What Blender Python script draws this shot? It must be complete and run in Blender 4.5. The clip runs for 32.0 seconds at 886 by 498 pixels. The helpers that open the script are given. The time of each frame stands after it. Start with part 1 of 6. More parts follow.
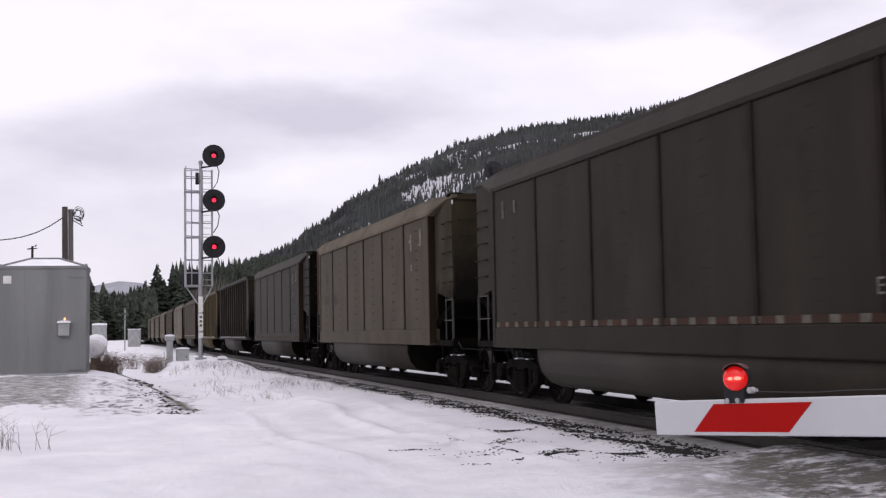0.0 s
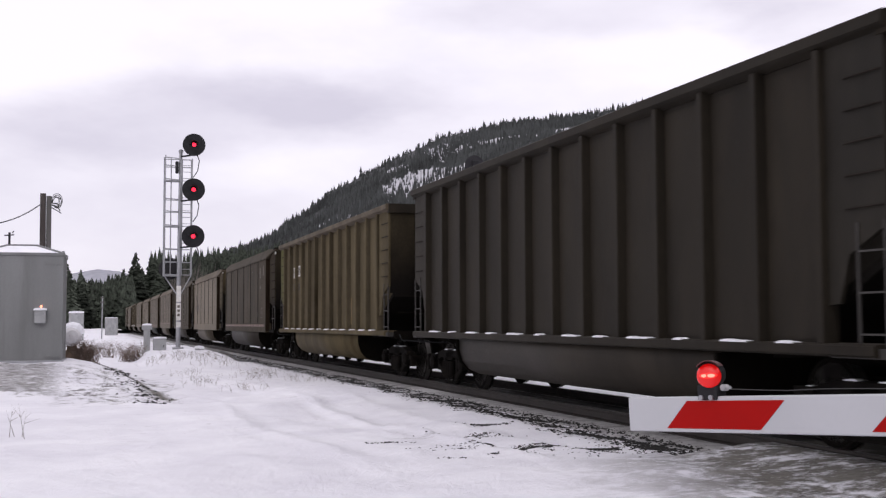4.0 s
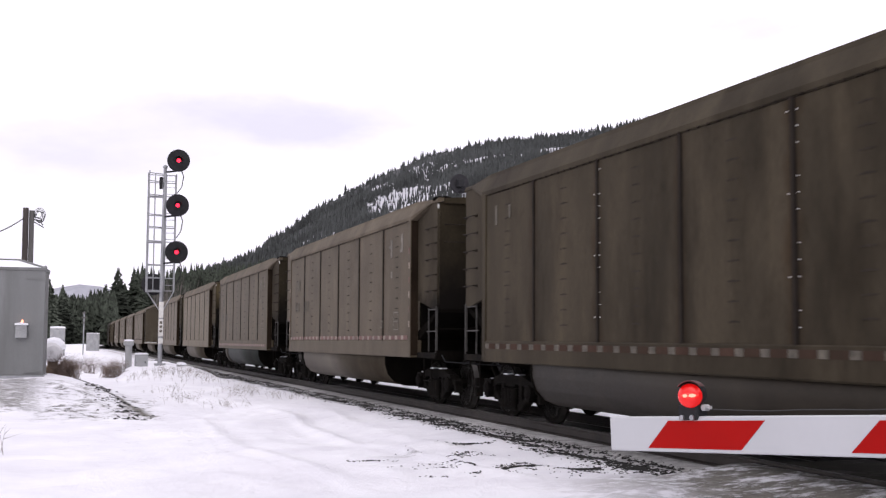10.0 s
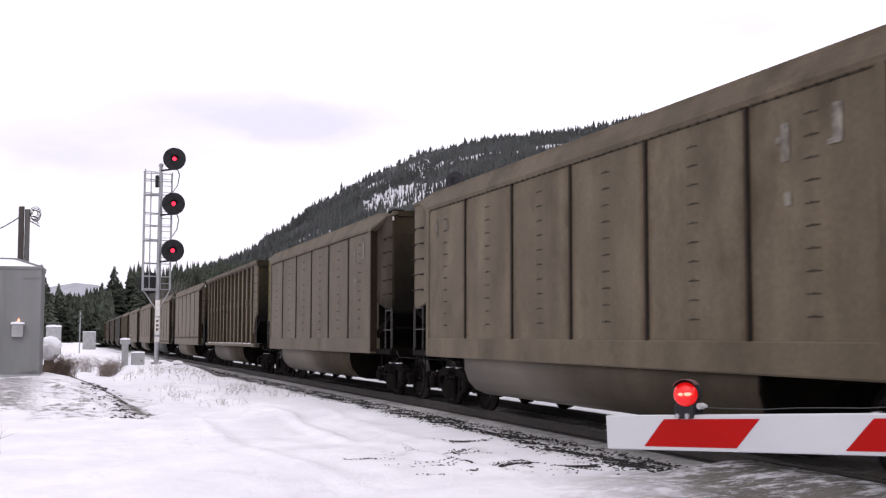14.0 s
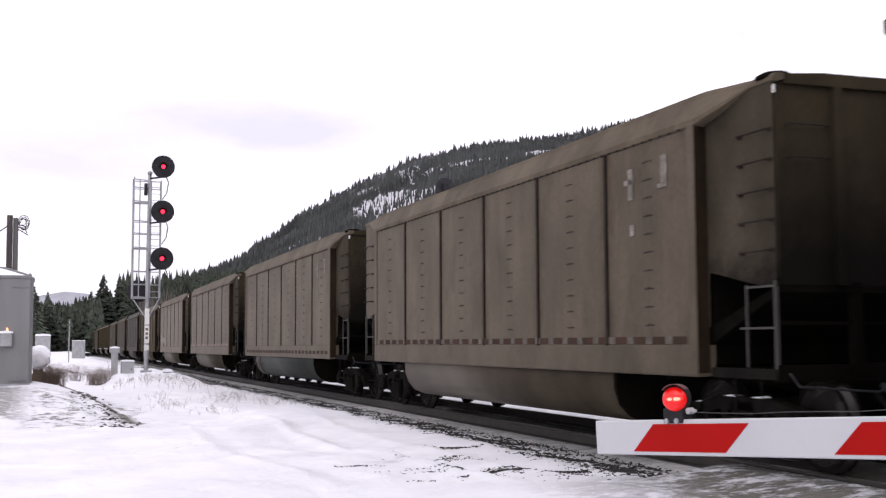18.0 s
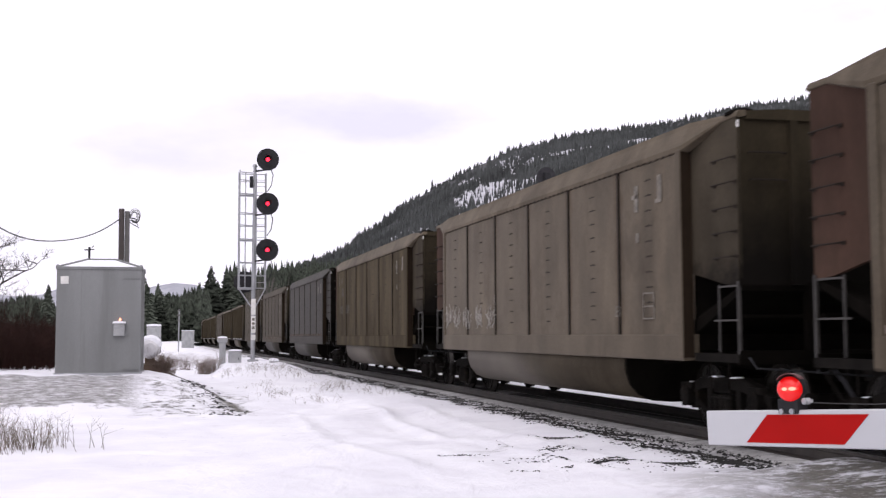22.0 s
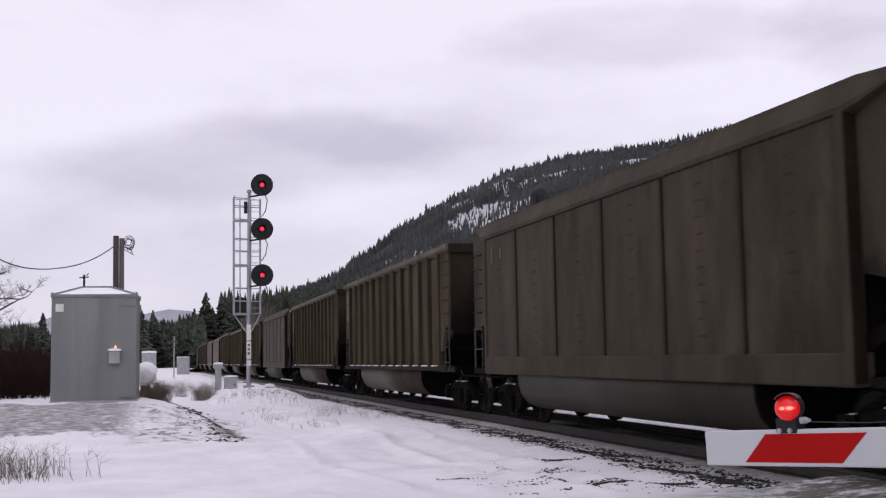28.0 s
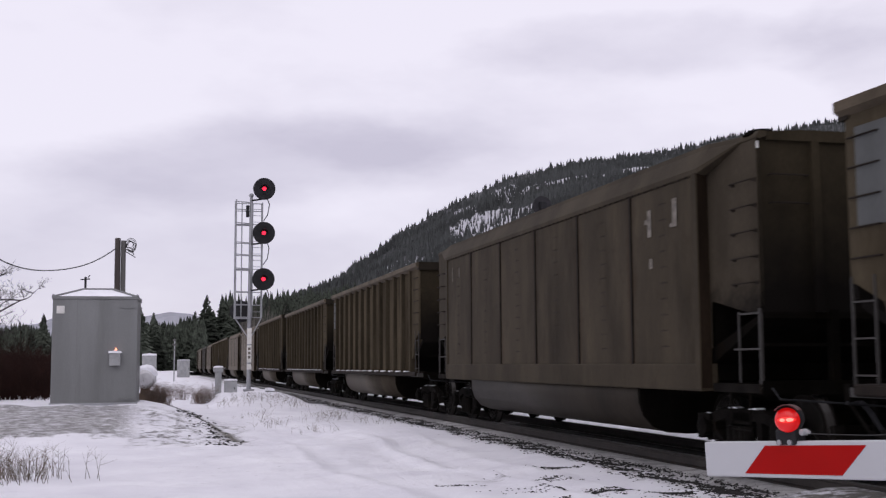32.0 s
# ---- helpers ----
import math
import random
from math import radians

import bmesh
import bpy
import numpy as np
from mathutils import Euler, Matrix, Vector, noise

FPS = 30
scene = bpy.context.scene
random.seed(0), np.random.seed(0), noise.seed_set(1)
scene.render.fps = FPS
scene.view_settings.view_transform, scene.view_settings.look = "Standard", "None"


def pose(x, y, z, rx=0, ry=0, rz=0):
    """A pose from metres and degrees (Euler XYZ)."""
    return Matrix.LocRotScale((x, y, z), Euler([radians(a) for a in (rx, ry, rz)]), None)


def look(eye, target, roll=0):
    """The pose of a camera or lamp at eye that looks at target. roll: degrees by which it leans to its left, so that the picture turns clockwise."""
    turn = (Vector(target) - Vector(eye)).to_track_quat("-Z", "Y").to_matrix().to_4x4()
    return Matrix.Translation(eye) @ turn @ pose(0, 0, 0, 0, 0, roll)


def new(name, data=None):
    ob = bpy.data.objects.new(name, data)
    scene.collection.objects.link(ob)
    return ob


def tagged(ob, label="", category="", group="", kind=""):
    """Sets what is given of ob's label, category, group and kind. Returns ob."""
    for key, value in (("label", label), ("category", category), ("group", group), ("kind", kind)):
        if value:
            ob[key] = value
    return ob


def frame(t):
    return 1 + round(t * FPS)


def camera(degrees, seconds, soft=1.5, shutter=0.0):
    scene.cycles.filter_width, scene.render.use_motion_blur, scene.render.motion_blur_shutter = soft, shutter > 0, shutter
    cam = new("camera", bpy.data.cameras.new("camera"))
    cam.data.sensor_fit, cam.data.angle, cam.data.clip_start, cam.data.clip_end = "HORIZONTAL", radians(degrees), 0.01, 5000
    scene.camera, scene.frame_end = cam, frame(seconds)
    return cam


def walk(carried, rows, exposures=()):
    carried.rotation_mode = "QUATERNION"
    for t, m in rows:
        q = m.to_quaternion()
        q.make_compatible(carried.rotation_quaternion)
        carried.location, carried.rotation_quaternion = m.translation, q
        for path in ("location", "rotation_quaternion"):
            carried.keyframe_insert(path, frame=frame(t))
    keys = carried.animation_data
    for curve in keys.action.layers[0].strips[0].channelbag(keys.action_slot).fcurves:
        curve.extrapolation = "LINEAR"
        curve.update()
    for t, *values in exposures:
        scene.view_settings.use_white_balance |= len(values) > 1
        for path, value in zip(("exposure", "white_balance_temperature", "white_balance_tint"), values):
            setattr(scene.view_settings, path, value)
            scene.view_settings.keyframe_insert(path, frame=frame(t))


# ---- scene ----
cam = camera(42.0, 32.0, soft=1.3, shutter=0.16)
PATH = [
    (0, pose(-0.006, 0.013, 1.305, 93.765, 1.030, -16.625)),
    (0.5, pose(0.008, 0.020, 1.300, 93.837, 0.947, -16.745)),
    (1, pose(0.002, 0.008, 1.303, 93.825, 1.213, -16.854)),
    (1.5, pose(0.003, 0.009, 1.300, 93.602, 1.269, -16.799)),
    (2, pose(0.007, 0.016, 1.306, 93.086, 1.657, -16.808)),
    (2.5, pose(0.002, 0.011, 1.305, 92.545, 1.286, -16.929)),
    (3, pose(0.005, 0.012, 1.302, 93.036, 0.731, -17.354)),
    (3.5, pose(0.005, 0.013, 1.303, 93.265, 0.244, -17.543)),
    (5.5, pose(-0.003, 0.001, 1.306, 94.139, 0.082, -17.851)),
    (6, pose(0.005, 0.017, 1.307, 94.316, -0.555, -18.014)),
    (6.5, pose(-0.003, -0.003, 1.306, 94.305, -0.309, -18.187)),
    (7, pose(0.004, 0.004, 1.307, 94.203, -0.280, -18.184)),
    (7.5, pose(-0.004, -0.010, 1.306, 94.378, -0.391, -18.274)),
    (8, pose(0.004, 0.005, 1.307, 94.348, -0.407, -18.242)),
    (8.5, pose(0.001, -0.003, 1.307, 94.341, -0.536, -18.379)),
    (9, pose(0.000, 0.000, 1.304, 94.310, -0.433, -18.369)),
    (9.5, pose(0.006, -0.000, 1.308, 94.300, -0.310, -18.393)),
    (10, pose(0.003, 0.002, 1.302, 94.347, -0.354, -18.500)),
    (10.5, pose(0.001, -0.010, 1.307, 94.441, -0.280, -18.516)),
    (11, pose(0.002, -0.002, 1.307, 94.281, -0.120, -18.315)),
    (11.5, pose(0.004, -0.000, 1.303, 94.105, -0.079, -18.323)),
    (12, pose(0.010, 0.005, 1.305, 93.980, -0.032, -18.344)),
    (12.5, pose(-0.000, -0.005, 1.306, 94.207, -0.396, -18.362)),
    (13, pose(0.001, -0.005, 1.307, 94.308, -0.443, -18.409)),
    (13.5, pose(0.004, -0.006, 1.305, 94.279, -0.569, -18.607)),
    (14, pose(-0.002, -0.013, 1.310, 94.213, -0.161, -18.672)),
    (14.5, pose(-0.003, -0.023, 1.303, 94.258, 0.088, -18.598)),
    (16.5, pose(0.000, -0.021, 1.305, 94.282, 0.343, -19.069)),
    (17, pose(-0.007, -0.024, 1.307, 94.387, 0.179, -19.121)),
    (17.5, pose(-0.003, -0.024, 1.307, 94.477, 0.163, -19.126)),
    (18, pose(0.003, -0.014, 1.310, 94.529, 0.215, -19.143)),
    (18.5, pose(0.003, -0.014, 1.307, 94.563, 0.184, -19.180)),
    (19, pose(0.021, 0.018, 1.304, 94.754, -0.299, -19.509)),
    (19.5, pose(0.005, -0.009, 1.304, 94.741, -0.326, -20.287)),
    (20, pose(0.005, -0.021, 1.305, 96.598, -0.485, -20.418)),
    (20.5, pose(0.003, -0.007, 1.302, 93.945, 0.845, -18.601)),
    (21, pose(0.005, -0.006, 1.306, 94.542, -0.089, -18.699)),
    (21.5, pose(-0.001, -0.015, 1.308, 94.297, 0.928, -18.234)),
    (22, pose(0.002, 0.027, 1.303, 94.062, 0.203, -14.107)),
    (22.5, pose(0.006, 0.035, 1.291, 93.683, 1.735, -12.499)),
    (23, pose(0.006, 0.035, 1.293, 93.687, 1.106, -12.929)),
    (23.5, pose(0.012, 0.043, 1.291, 93.900, 1.119, -13.191)),
    (24, pose(-0.000, 0.032, 1.297, 94.167, 1.240, -12.889)),
    (24.5, pose(0.008, 0.032, 1.297, 93.976, 1.381, -13.506)),
    (25, pose(0.003, 0.023, 1.297, 94.196, 1.400, -13.739)),
    (25.5, pose(-0.001, 0.014, 1.303, 94.397, 1.802, -14.607)),
    (26, pose(-0.004, 0.021, 1.303, 94.910, 1.975, -13.995)),
    (26.5, pose(-0.008, 0.012, 1.301, 95.129, 2.072, -14.226)),
    (28.5, pose(-0.013, 0.006, 1.308, 95.207, 0.738, -14.350)),
    (29, pose(-0.011, 0.008, 1.307, 95.286, 0.770, -14.427)),
    (29.5, pose(-0.013, -0.001, 1.305, 95.498, 0.790, -14.222)),
    (30, pose(-0.014, 0.003, 1.308, 94.789, -0.171, -14.327)),
    (30.5, pose(-0.012, 0.009, 1.305, 94.759, -0.001, -13.990)),
    (31, pose(-0.018, 0.002, 1.309, 95.031, -0.051, -13.967)),
    (31.5, pose(-0.009, 0.010, 1.306, 95.311, -0.059, -14.192)),
    (32, pose(-0.016, 0.001, 1.312, 95.487, 0.288, -14.304)),
]
EXPOSURES = [
    (0.0, -0.3, 6500, 10), (2.0, -0.3, 6500, 10), (3.5, -0.27, 6500, 10), (5.5, -0.2, 6500, 10), (6.0, -0.14, 6500, 10), (7.0, -0.02, 6500, 10), (8.5, 0.08, 6500, 10), (13.0, 0.08, 6500, 10), (21.0, 0.15, 6500, 10), (21.7, 0.15, 6500, 10), (22.1, 0.04, 6500, 10), (22.5, -0.26, 6420, 11), (23.0, -0.38, 6330, 12), (25.0, -0.47, 6330, 12), (26.0, -0.52, 6330, 12), (29.0, -0.46, 6330, 12), (32.0, -0.5, 6330, 12),
]
walk(cam, PATH, EXPOSURES)

# ---- world and light ----
world = bpy.data.worlds.new("overcast")
scene.world = world
world.use_nodes = True
wn, wl = world.node_tree.nodes, world.node_tree.links
bg = wn["Background"]
sky = wn.new("ShaderNodeTexSky")
sky.sky_type, sky.sun_disc = "NISHITA", False
sky.sun_elevation, sky.sun_rotation, sky.altitude = radians(32), radians(200), 800
sky_dim = wn.new("ShaderNodeMix")
sky_dim.data_type, sky_dim.blend_type = "RGBA", "MULTIPLY"
sky_dim.inputs[0].default_value = 1.0
sky_dim.inputs[7].default_value = (0.1, 0.1, 0.1, 1)
wl.new(sky.outputs[0], sky_dim.inputs[6])
coord = wn.new("ShaderNodeTexCoord")
stretch = wn.new("ShaderNodeMapping")
stretch.inputs["Scale"].default_value = (1.6, 1.6, 4.4)
stretch.inputs["Location"].default_value = (0.35, 0.2, 0.1)
wl.new(coord.outputs["Generated"], stretch.inputs[0])
cloud = wn.new("ShaderNodeTexNoise")
cloud.inputs["Scale"].default_value, cloud.inputs["Detail"].default_value, cloud.inputs["Roughness"].default_value = 1.5, 6.0, 0.58
wl.new(stretch.outputs[0], cloud.inputs[0])
ramp = wn.new("ShaderNodeValToRGB")
ramp.color_ramp.elements[0].position, ramp.color_ramp.elements[0].color = 0.34, (0.66, 0.617, 0.725, 1)
ramp.color_ramp.elements[1].position, ramp.color_ramp.elements[1].color = 0.60, (0.99, 0.94, 1.03, 1)


def sky_op(kind, a, b):
    m = wn.new("ShaderNodeMath")
    m.operation = kind
    for i, v in enumerate((a, b)):
        if isinstance(v, (int, float)):
            m.inputs[i].default_value = v
        else:
            wl.new(v, m.inputs[i])
    return m.outputs[0]


height, layer = wn.new("ShaderNodeSeparateXYZ"), wn.new("ShaderNodeValToRGB")
wl.new(coord.outputs["Generated"], height.inputs[0])
wl.new(height.outputs[2], layer.inputs[0])
for i, (at, v) in enumerate(((0.0, 0.45), (0.10, 0.485), (0.20, 0.60), (0.6, 0.68), (1.0, 0.74))):
    e = layer.color_ramp.elements[i] if i < 2 else layer.color_ramp.elements.new(at)
    e.position, e.color = at, (v, v, v, 1)
grey = sky_op("ADD", layer.outputs[0], sky_op("MULTIPLY", sky_op("SUBTRACT", cloud.outputs[0], 0.5), 0.55))
# banks of darker cloud: bearing, height, half length, half depth, lean, depth of grey
for cx, cz, a, b, lean, dark in ((0.10, 0.170, 0.17, 0.034, 0.08, 0.13), (0.17, 0.185, 0.07, 0.020, -0.1, 0.06), (0.42, 0.262, 0.15, 0.024, -0.05, 0.10), (0.56, 0.250, 0.06, 0.05, 0.0, 0.14)):
    dx = sky_op("SUBTRACT", height.outputs[0], cx)
    dz = sky_op("SUBTRACT", sky_op("SUBTRACT", height.outputs[2], cz), sky_op("MULTIPLY", dx, lean))
    far = sky_op("ADD", sky_op("POWER", sky_op("ABSOLUTE", sky_op("DIVIDE", dx, a), 0), 2), sky_op("POWER", sky_op("ABSOLUTE", sky_op("DIVIDE", dz, b), 0), 2))
    far = sky_op("ADD", far, sky_op("MULTIPLY", sky_op("SUBTRACT", cloud.outputs[0], 0.5), 3.0))
    bank = wn.new("ShaderNodeMapRange")
    bank.interpolation_type = "SMOOTHSTEP"
    bank.inputs[1].default_value, bank.inputs[2].default_value, bank.inputs[3].default_value, bank.inputs[4].default_value = 0.0, 1.9, dark, 0.0
    wl.new(far, bank.inputs[0])
    grey = sky_op("SUBTRACT", grey, bank.outputs[0])
wl.new(grey, ramp.inputs[0])
veil = wn.new("ShaderNodeMix")
veil.data_type = "RGBA"
veil.inputs[0].default_value = 0.94
wl.new(sky_dim.outputs[2], veil.inputs[6])
wl.new(ramp.outputs[0], veil.inputs[7])
wl.new(veil.outputs[2], bg.inputs[0])
bg.inputs[1].default_value = 1.3
sun_data = bpy.data.lights.new("sun", "SUN")
sun_data.energy, sun_data.angle, sun_data.color = 0.5, radians(40), (1.0, 0.97, 0.93)
sun = new("sun", sun_data)
sun.matrix_world = look((-30, -60, 60), (0, 0, 0))

# ---- materials ----
def node_mat(name):
    m = bpy.data.materials.new(name)
    m.use_nodes = True
    return m, m.node_tree.nodes, m.node_tree.links, m.node_tree.nodes["Principled BSDF"]


def mul(c, k):
    return (min(1, c[0] * k), min(1, c[1] * k), min(1, c[2] * k), 1)


def op(n, l, kind, a, b):
    m = n.new("ShaderNodeMath")
    m.operation = kind
    for i, v in enumerate((a, b)):
        if isinstance(v, (int, float)):
            m.inputs[i].default_value = v
        else:
            l.new(v, m.inputs[i])
    return m.outputs[0]


def surface(name, color, rough=0.7, metal=0.0, vary=0.3, scale=3.0, grain=40.0, bump=0.15, stretch_z=1.0, dirt=None, dirt_amount=0.5, gloss=0.5, dust=0.0, speckle=0.35):
    """Two scales of colour variation, relief, and optional dirt of another colour in streaks."""
    m, n, l, b = node_mat(name)
    tc, mp, info = n.new("ShaderNodeTexCoord"), n.new("ShaderNodeMapping"), n.new("ShaderNodeObjectInfo")
    shift = n.new("ShaderNodeVectorMath")
    shift.operation = "SCALE"
    shift.inputs[0].default_value = (37.0, 53.0, 11.0)
    l.new(info.outputs["Random"], shift.inputs[3])
    l.new(shift.outputs[0], mp.inputs["Location"])
    mp.inputs["Scale"].default_value = (1, 1, stretch_z)
    l.new(tc.outputs["Object"], mp.inputs[0])
    big, fine = n.new("ShaderNodeTexNoise"), n.new("ShaderNodeTexNoise")
    big.inputs["Scale"].default_value, big.inputs["Detail"].default_value = scale, 5
    fine.inputs["Scale"].default_value, fine.inputs["Detail"].default_value = grain, 3
    l.new(mp.outputs[0], big.inputs[0])
    l.new(mp.outputs[0], fine.inputs[0])
    r1 = n.new("ShaderNodeValToRGB")
    r1.color_ramp.elements[0].position, r1.color_ramp.elements[0].color = 0.3, mul(color, 1 - vary)
    r1.color_ramp.elements[1].position, r1.color_ramp.elements[1].color = 0.7, mul(color, 1 + vary)
    l.new(big.outputs[0], r1.inputs[0])
    mix = n.new("ShaderNodeMix")
    mix.data_type, mix.blend_type = "RGBA", "OVERLAY"
    mix.inputs[0].default_value = speckle
    l.new(r1.outputs[0], mix.inputs[6])
    l.new(fine.outputs[0], mix.inputs[7])
    out = mix.outputs[2]
    if dirt:
        mask = n.new("ShaderNodeTexNoise")
        mask.inputs["Scale"].default_value, mask.inputs["Detail"].default_value = scale * 0.6, 8
        mask.inputs["Roughness"].default_value = 0.7
        l.new(mp.outputs[0], mask.inputs[0])
        r2 = n.new("ShaderNodeMapRange")
        r2.inputs[1].default_value, r2.inputs[2].default_value = 0.62 - 0.2 * dirt_amount, 0.72
        l.new(mask.outputs[0], r2.inputs[0])
        mix2 = n.new("ShaderNodeMix")
        mix2.data_type = "RGBA"
        mix2.inputs[7].default_value = (*dirt, 1)
        l.new(r2.outputs[0], mix2.inputs[0])
        l.new(out, mix2.inputs[6])
        out = mix2.outputs[2]
    l.new(out, b.inputs["Base Color"])
    rr = n.new("ShaderNodeMapRange")
    rr.inputs[3].default_value, rr.inputs[4].default_value = max(0.05, rough - 0.12), min(1, rough + 0.12)
    l.new(fine.outputs[0], rr.inputs[0])
    l.new(rr.outputs[0], b.inputs["Roughness"])
    b.inputs["Metallic"].default_value = metal
    b.inputs["Specular IOR Level"].default_value = gloss
    if dust:
        b.inputs["Sheen Weight"].default_value, b.inputs["Sheen Roughness"].default_value = dust, 0.35
        b.inputs["Sheen Tint"].default_value = (0.95, 0.88, 0.80, 1)
    if bump:
        bp = n.new("ShaderNodeBump")
        bp.inputs["Strength"].default_value, bp.inputs["Distance"].default_value = bump, 0.02
        l.new(fine.outputs[0], bp.inputs["Height"])
        l.new(bp.outputs[0], b.inputs["Normal"])
    return m


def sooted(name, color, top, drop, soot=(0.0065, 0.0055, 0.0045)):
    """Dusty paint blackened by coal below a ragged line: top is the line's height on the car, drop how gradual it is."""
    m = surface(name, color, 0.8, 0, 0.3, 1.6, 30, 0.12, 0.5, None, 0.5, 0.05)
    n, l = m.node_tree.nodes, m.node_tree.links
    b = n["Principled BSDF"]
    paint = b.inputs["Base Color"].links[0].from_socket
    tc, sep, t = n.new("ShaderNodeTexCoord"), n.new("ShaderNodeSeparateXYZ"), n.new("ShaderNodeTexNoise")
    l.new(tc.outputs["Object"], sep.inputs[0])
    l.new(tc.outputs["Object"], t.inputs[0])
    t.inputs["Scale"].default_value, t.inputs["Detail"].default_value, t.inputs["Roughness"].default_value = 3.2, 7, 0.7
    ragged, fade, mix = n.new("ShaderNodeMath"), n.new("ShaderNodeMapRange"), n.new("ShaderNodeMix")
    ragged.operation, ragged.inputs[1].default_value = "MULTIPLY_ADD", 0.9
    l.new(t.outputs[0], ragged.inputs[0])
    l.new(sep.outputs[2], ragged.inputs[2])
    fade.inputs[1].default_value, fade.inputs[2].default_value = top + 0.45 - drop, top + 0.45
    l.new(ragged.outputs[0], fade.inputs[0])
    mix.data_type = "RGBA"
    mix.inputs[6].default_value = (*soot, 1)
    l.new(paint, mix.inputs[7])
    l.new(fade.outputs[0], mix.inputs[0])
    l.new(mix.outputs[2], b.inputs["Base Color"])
    return m


def glow(name, color, strength):
    m, n, l, b = node_mat(name)
    b.inputs["Base Color"].default_value = (*[c * 0.5 for c in color], 1)
    b.inputs["Emission Color"].default_value = (*color, 1)
    b.inputs["Emission Strength"].default_value = strength
    b.inputs["Roughness"].default_value = 0.25
    return m


def weathered_panel(paint, name):
    """The same paint on a side sheet: rust and soot creeping in from its upright edges, and pale dust smeared downwards."""
    m = paint.copy()
    m.name = name
    n, l = m.node_tree.nodes, m.node_tree.links
    b = n["Principled BSDF"]
    base = b.inputs["Base Color"].links[0].from_socket
    tc, info, add, mp = n.new("ShaderNodeTexCoord"), n.new("ShaderNodeObjectInfo"), n.new("ShaderNodeVectorMath"), n.new("ShaderNodeMapping")
    shift = n.new("ShaderNodeVectorMath")
    shift.operation, shift.inputs[0].default_value = "SCALE", (19.0, 71.0, 43.0)
    l.new(info.outputs["Random"], shift.inputs[3])
    l.new(tc.outputs["Object"], add.inputs[0])
    l.new(shift.outputs[0], add.inputs[1])
    l.new(add.outputs[0], mp.inputs[0])
    mp.inputs["Scale"].default_value = (1, 2.6, 0.6)
    streak, blot, sep = n.new("ShaderNodeTexNoise"), n.new("ShaderNodeTexNoise"), n.new("ShaderNodeSeparateXYZ")
    streak.inputs["Scale"].default_value, streak.inputs["Detail"].default_value = 1.0, 5
    l.new(mp.outputs[0], streak.inputs[0])
    blot.inputs["Scale"].default_value, blot.inputs["Detail"].default_value, blot.inputs["Roughness"].default_value = 2.3, 6, 0.65
    l.new(add.outputs[0], blot.inputs[0])
    l.new(tc.outputs["Object"], sep.inputs[0])
    edge = op(n, l, "ADD", op(n, l, "ABSOLUTE", sep.outputs[1], 0), op(n, l, "MULTIPLY", op(n, l, "SUBTRACT", blot.outputs[0], 0.5), 0.45))
    out = base
    for value, lo, hi, amount, kind, tone in ((edge, 0.84, 1.00, 0.75, "MULTIPLY", (0.58, 0.44, 0.32, 1)), (streak.outputs[0], 0.50, 0.72, 0.35, "MULTIPLY", (1.65, 1.60, 1.52, 1)), (blot.outputs[0], 0.42, 0.26, 0.5, "MULTIPLY", (0.52, 0.48, 0.43, 1))):
        mask, mix = n.new("ShaderNodeMapRange"), n.new("ShaderNodeMix")
        mask.inputs[1].default_value, mask.inputs[2].default_value, mask.inputs[4].default_value = lo, hi, amount
        l.new(value, mask.inputs[0])
        mix.data_type, mix.blend_type, mix.clamp_result = "RGBA", kind, False
        mix.inputs[7].default_value = tone
        l.new(mask.outputs[0], mix.inputs[0])
        l.new(out, mix.inputs[6])
        out = mix.outputs[2]
    l.new(out, b.inputs["Base Color"])
    return m


# soot and umber are car paints and also the shade colour of rib flanks
PAINT = {
    "grey": surface("grime_grey_paint", (0.080, 0.0650, 0.0465), 0.75, 0, 0.22, 1.3, 30, 0.14, 0.6, (0.044, 0.034, 0.0235), 0.5, 0.08, 0.19),
    "brown": surface("grime_brown_paint", (0.070, 0.0560, 0.0385), 0.75, 0, 0.22, 1.3, 30, 0.14, 0.6, (0.038, 0.029, 0.0195), 0.5, 0.08, 0.17),
    "dark": surface("grime_dark_paint", (0.0165, 0.0132, 0.0088), 0.64, 0, 0.28, 1.3, 30, 0.12, 0.35, (0.008, 0.006, 0.004), 0.6, 0.12, 0.045),
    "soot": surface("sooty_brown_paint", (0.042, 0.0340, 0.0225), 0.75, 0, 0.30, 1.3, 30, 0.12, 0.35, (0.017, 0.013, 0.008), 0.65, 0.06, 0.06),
    "olive": surface("grime_olive_paint", (0.098, 0.0800, 0.0545), 0.75, 0, 0.22, 1.3, 30, 0.14, 0.6, (0.055, 0.043, 0.029), 0.5, 0.08, 0.18),
    "dusk": surface("dusk_brown_paint", (0.045, 0.0360, 0.0240), 0.75, 0, 0.24, 1.3, 30, 0.14, 0.6, (0.024, 0.018, 0.012), 0.5, 0.08, 0.13),
    "tan": surface("dusty_tan_paint", (0.082, 0.066, 0.037), 0.8, 0, 0.26, 1.2, 30, 0.12, 0.3, (0.034, 0.025, 0.012), 0.6, 0.06, 0.04),
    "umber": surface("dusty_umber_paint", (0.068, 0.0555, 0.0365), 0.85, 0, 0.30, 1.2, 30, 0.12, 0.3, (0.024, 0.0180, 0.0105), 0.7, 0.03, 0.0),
}
PANEL_PAINT = {k: weathered_panel(m, m.name + "_sheet") for k, m in PAINT.items()}
M_RED_END = sooted("faded_red_paint", (0.094, 0.044, 0.030), 2.05, 0.3)
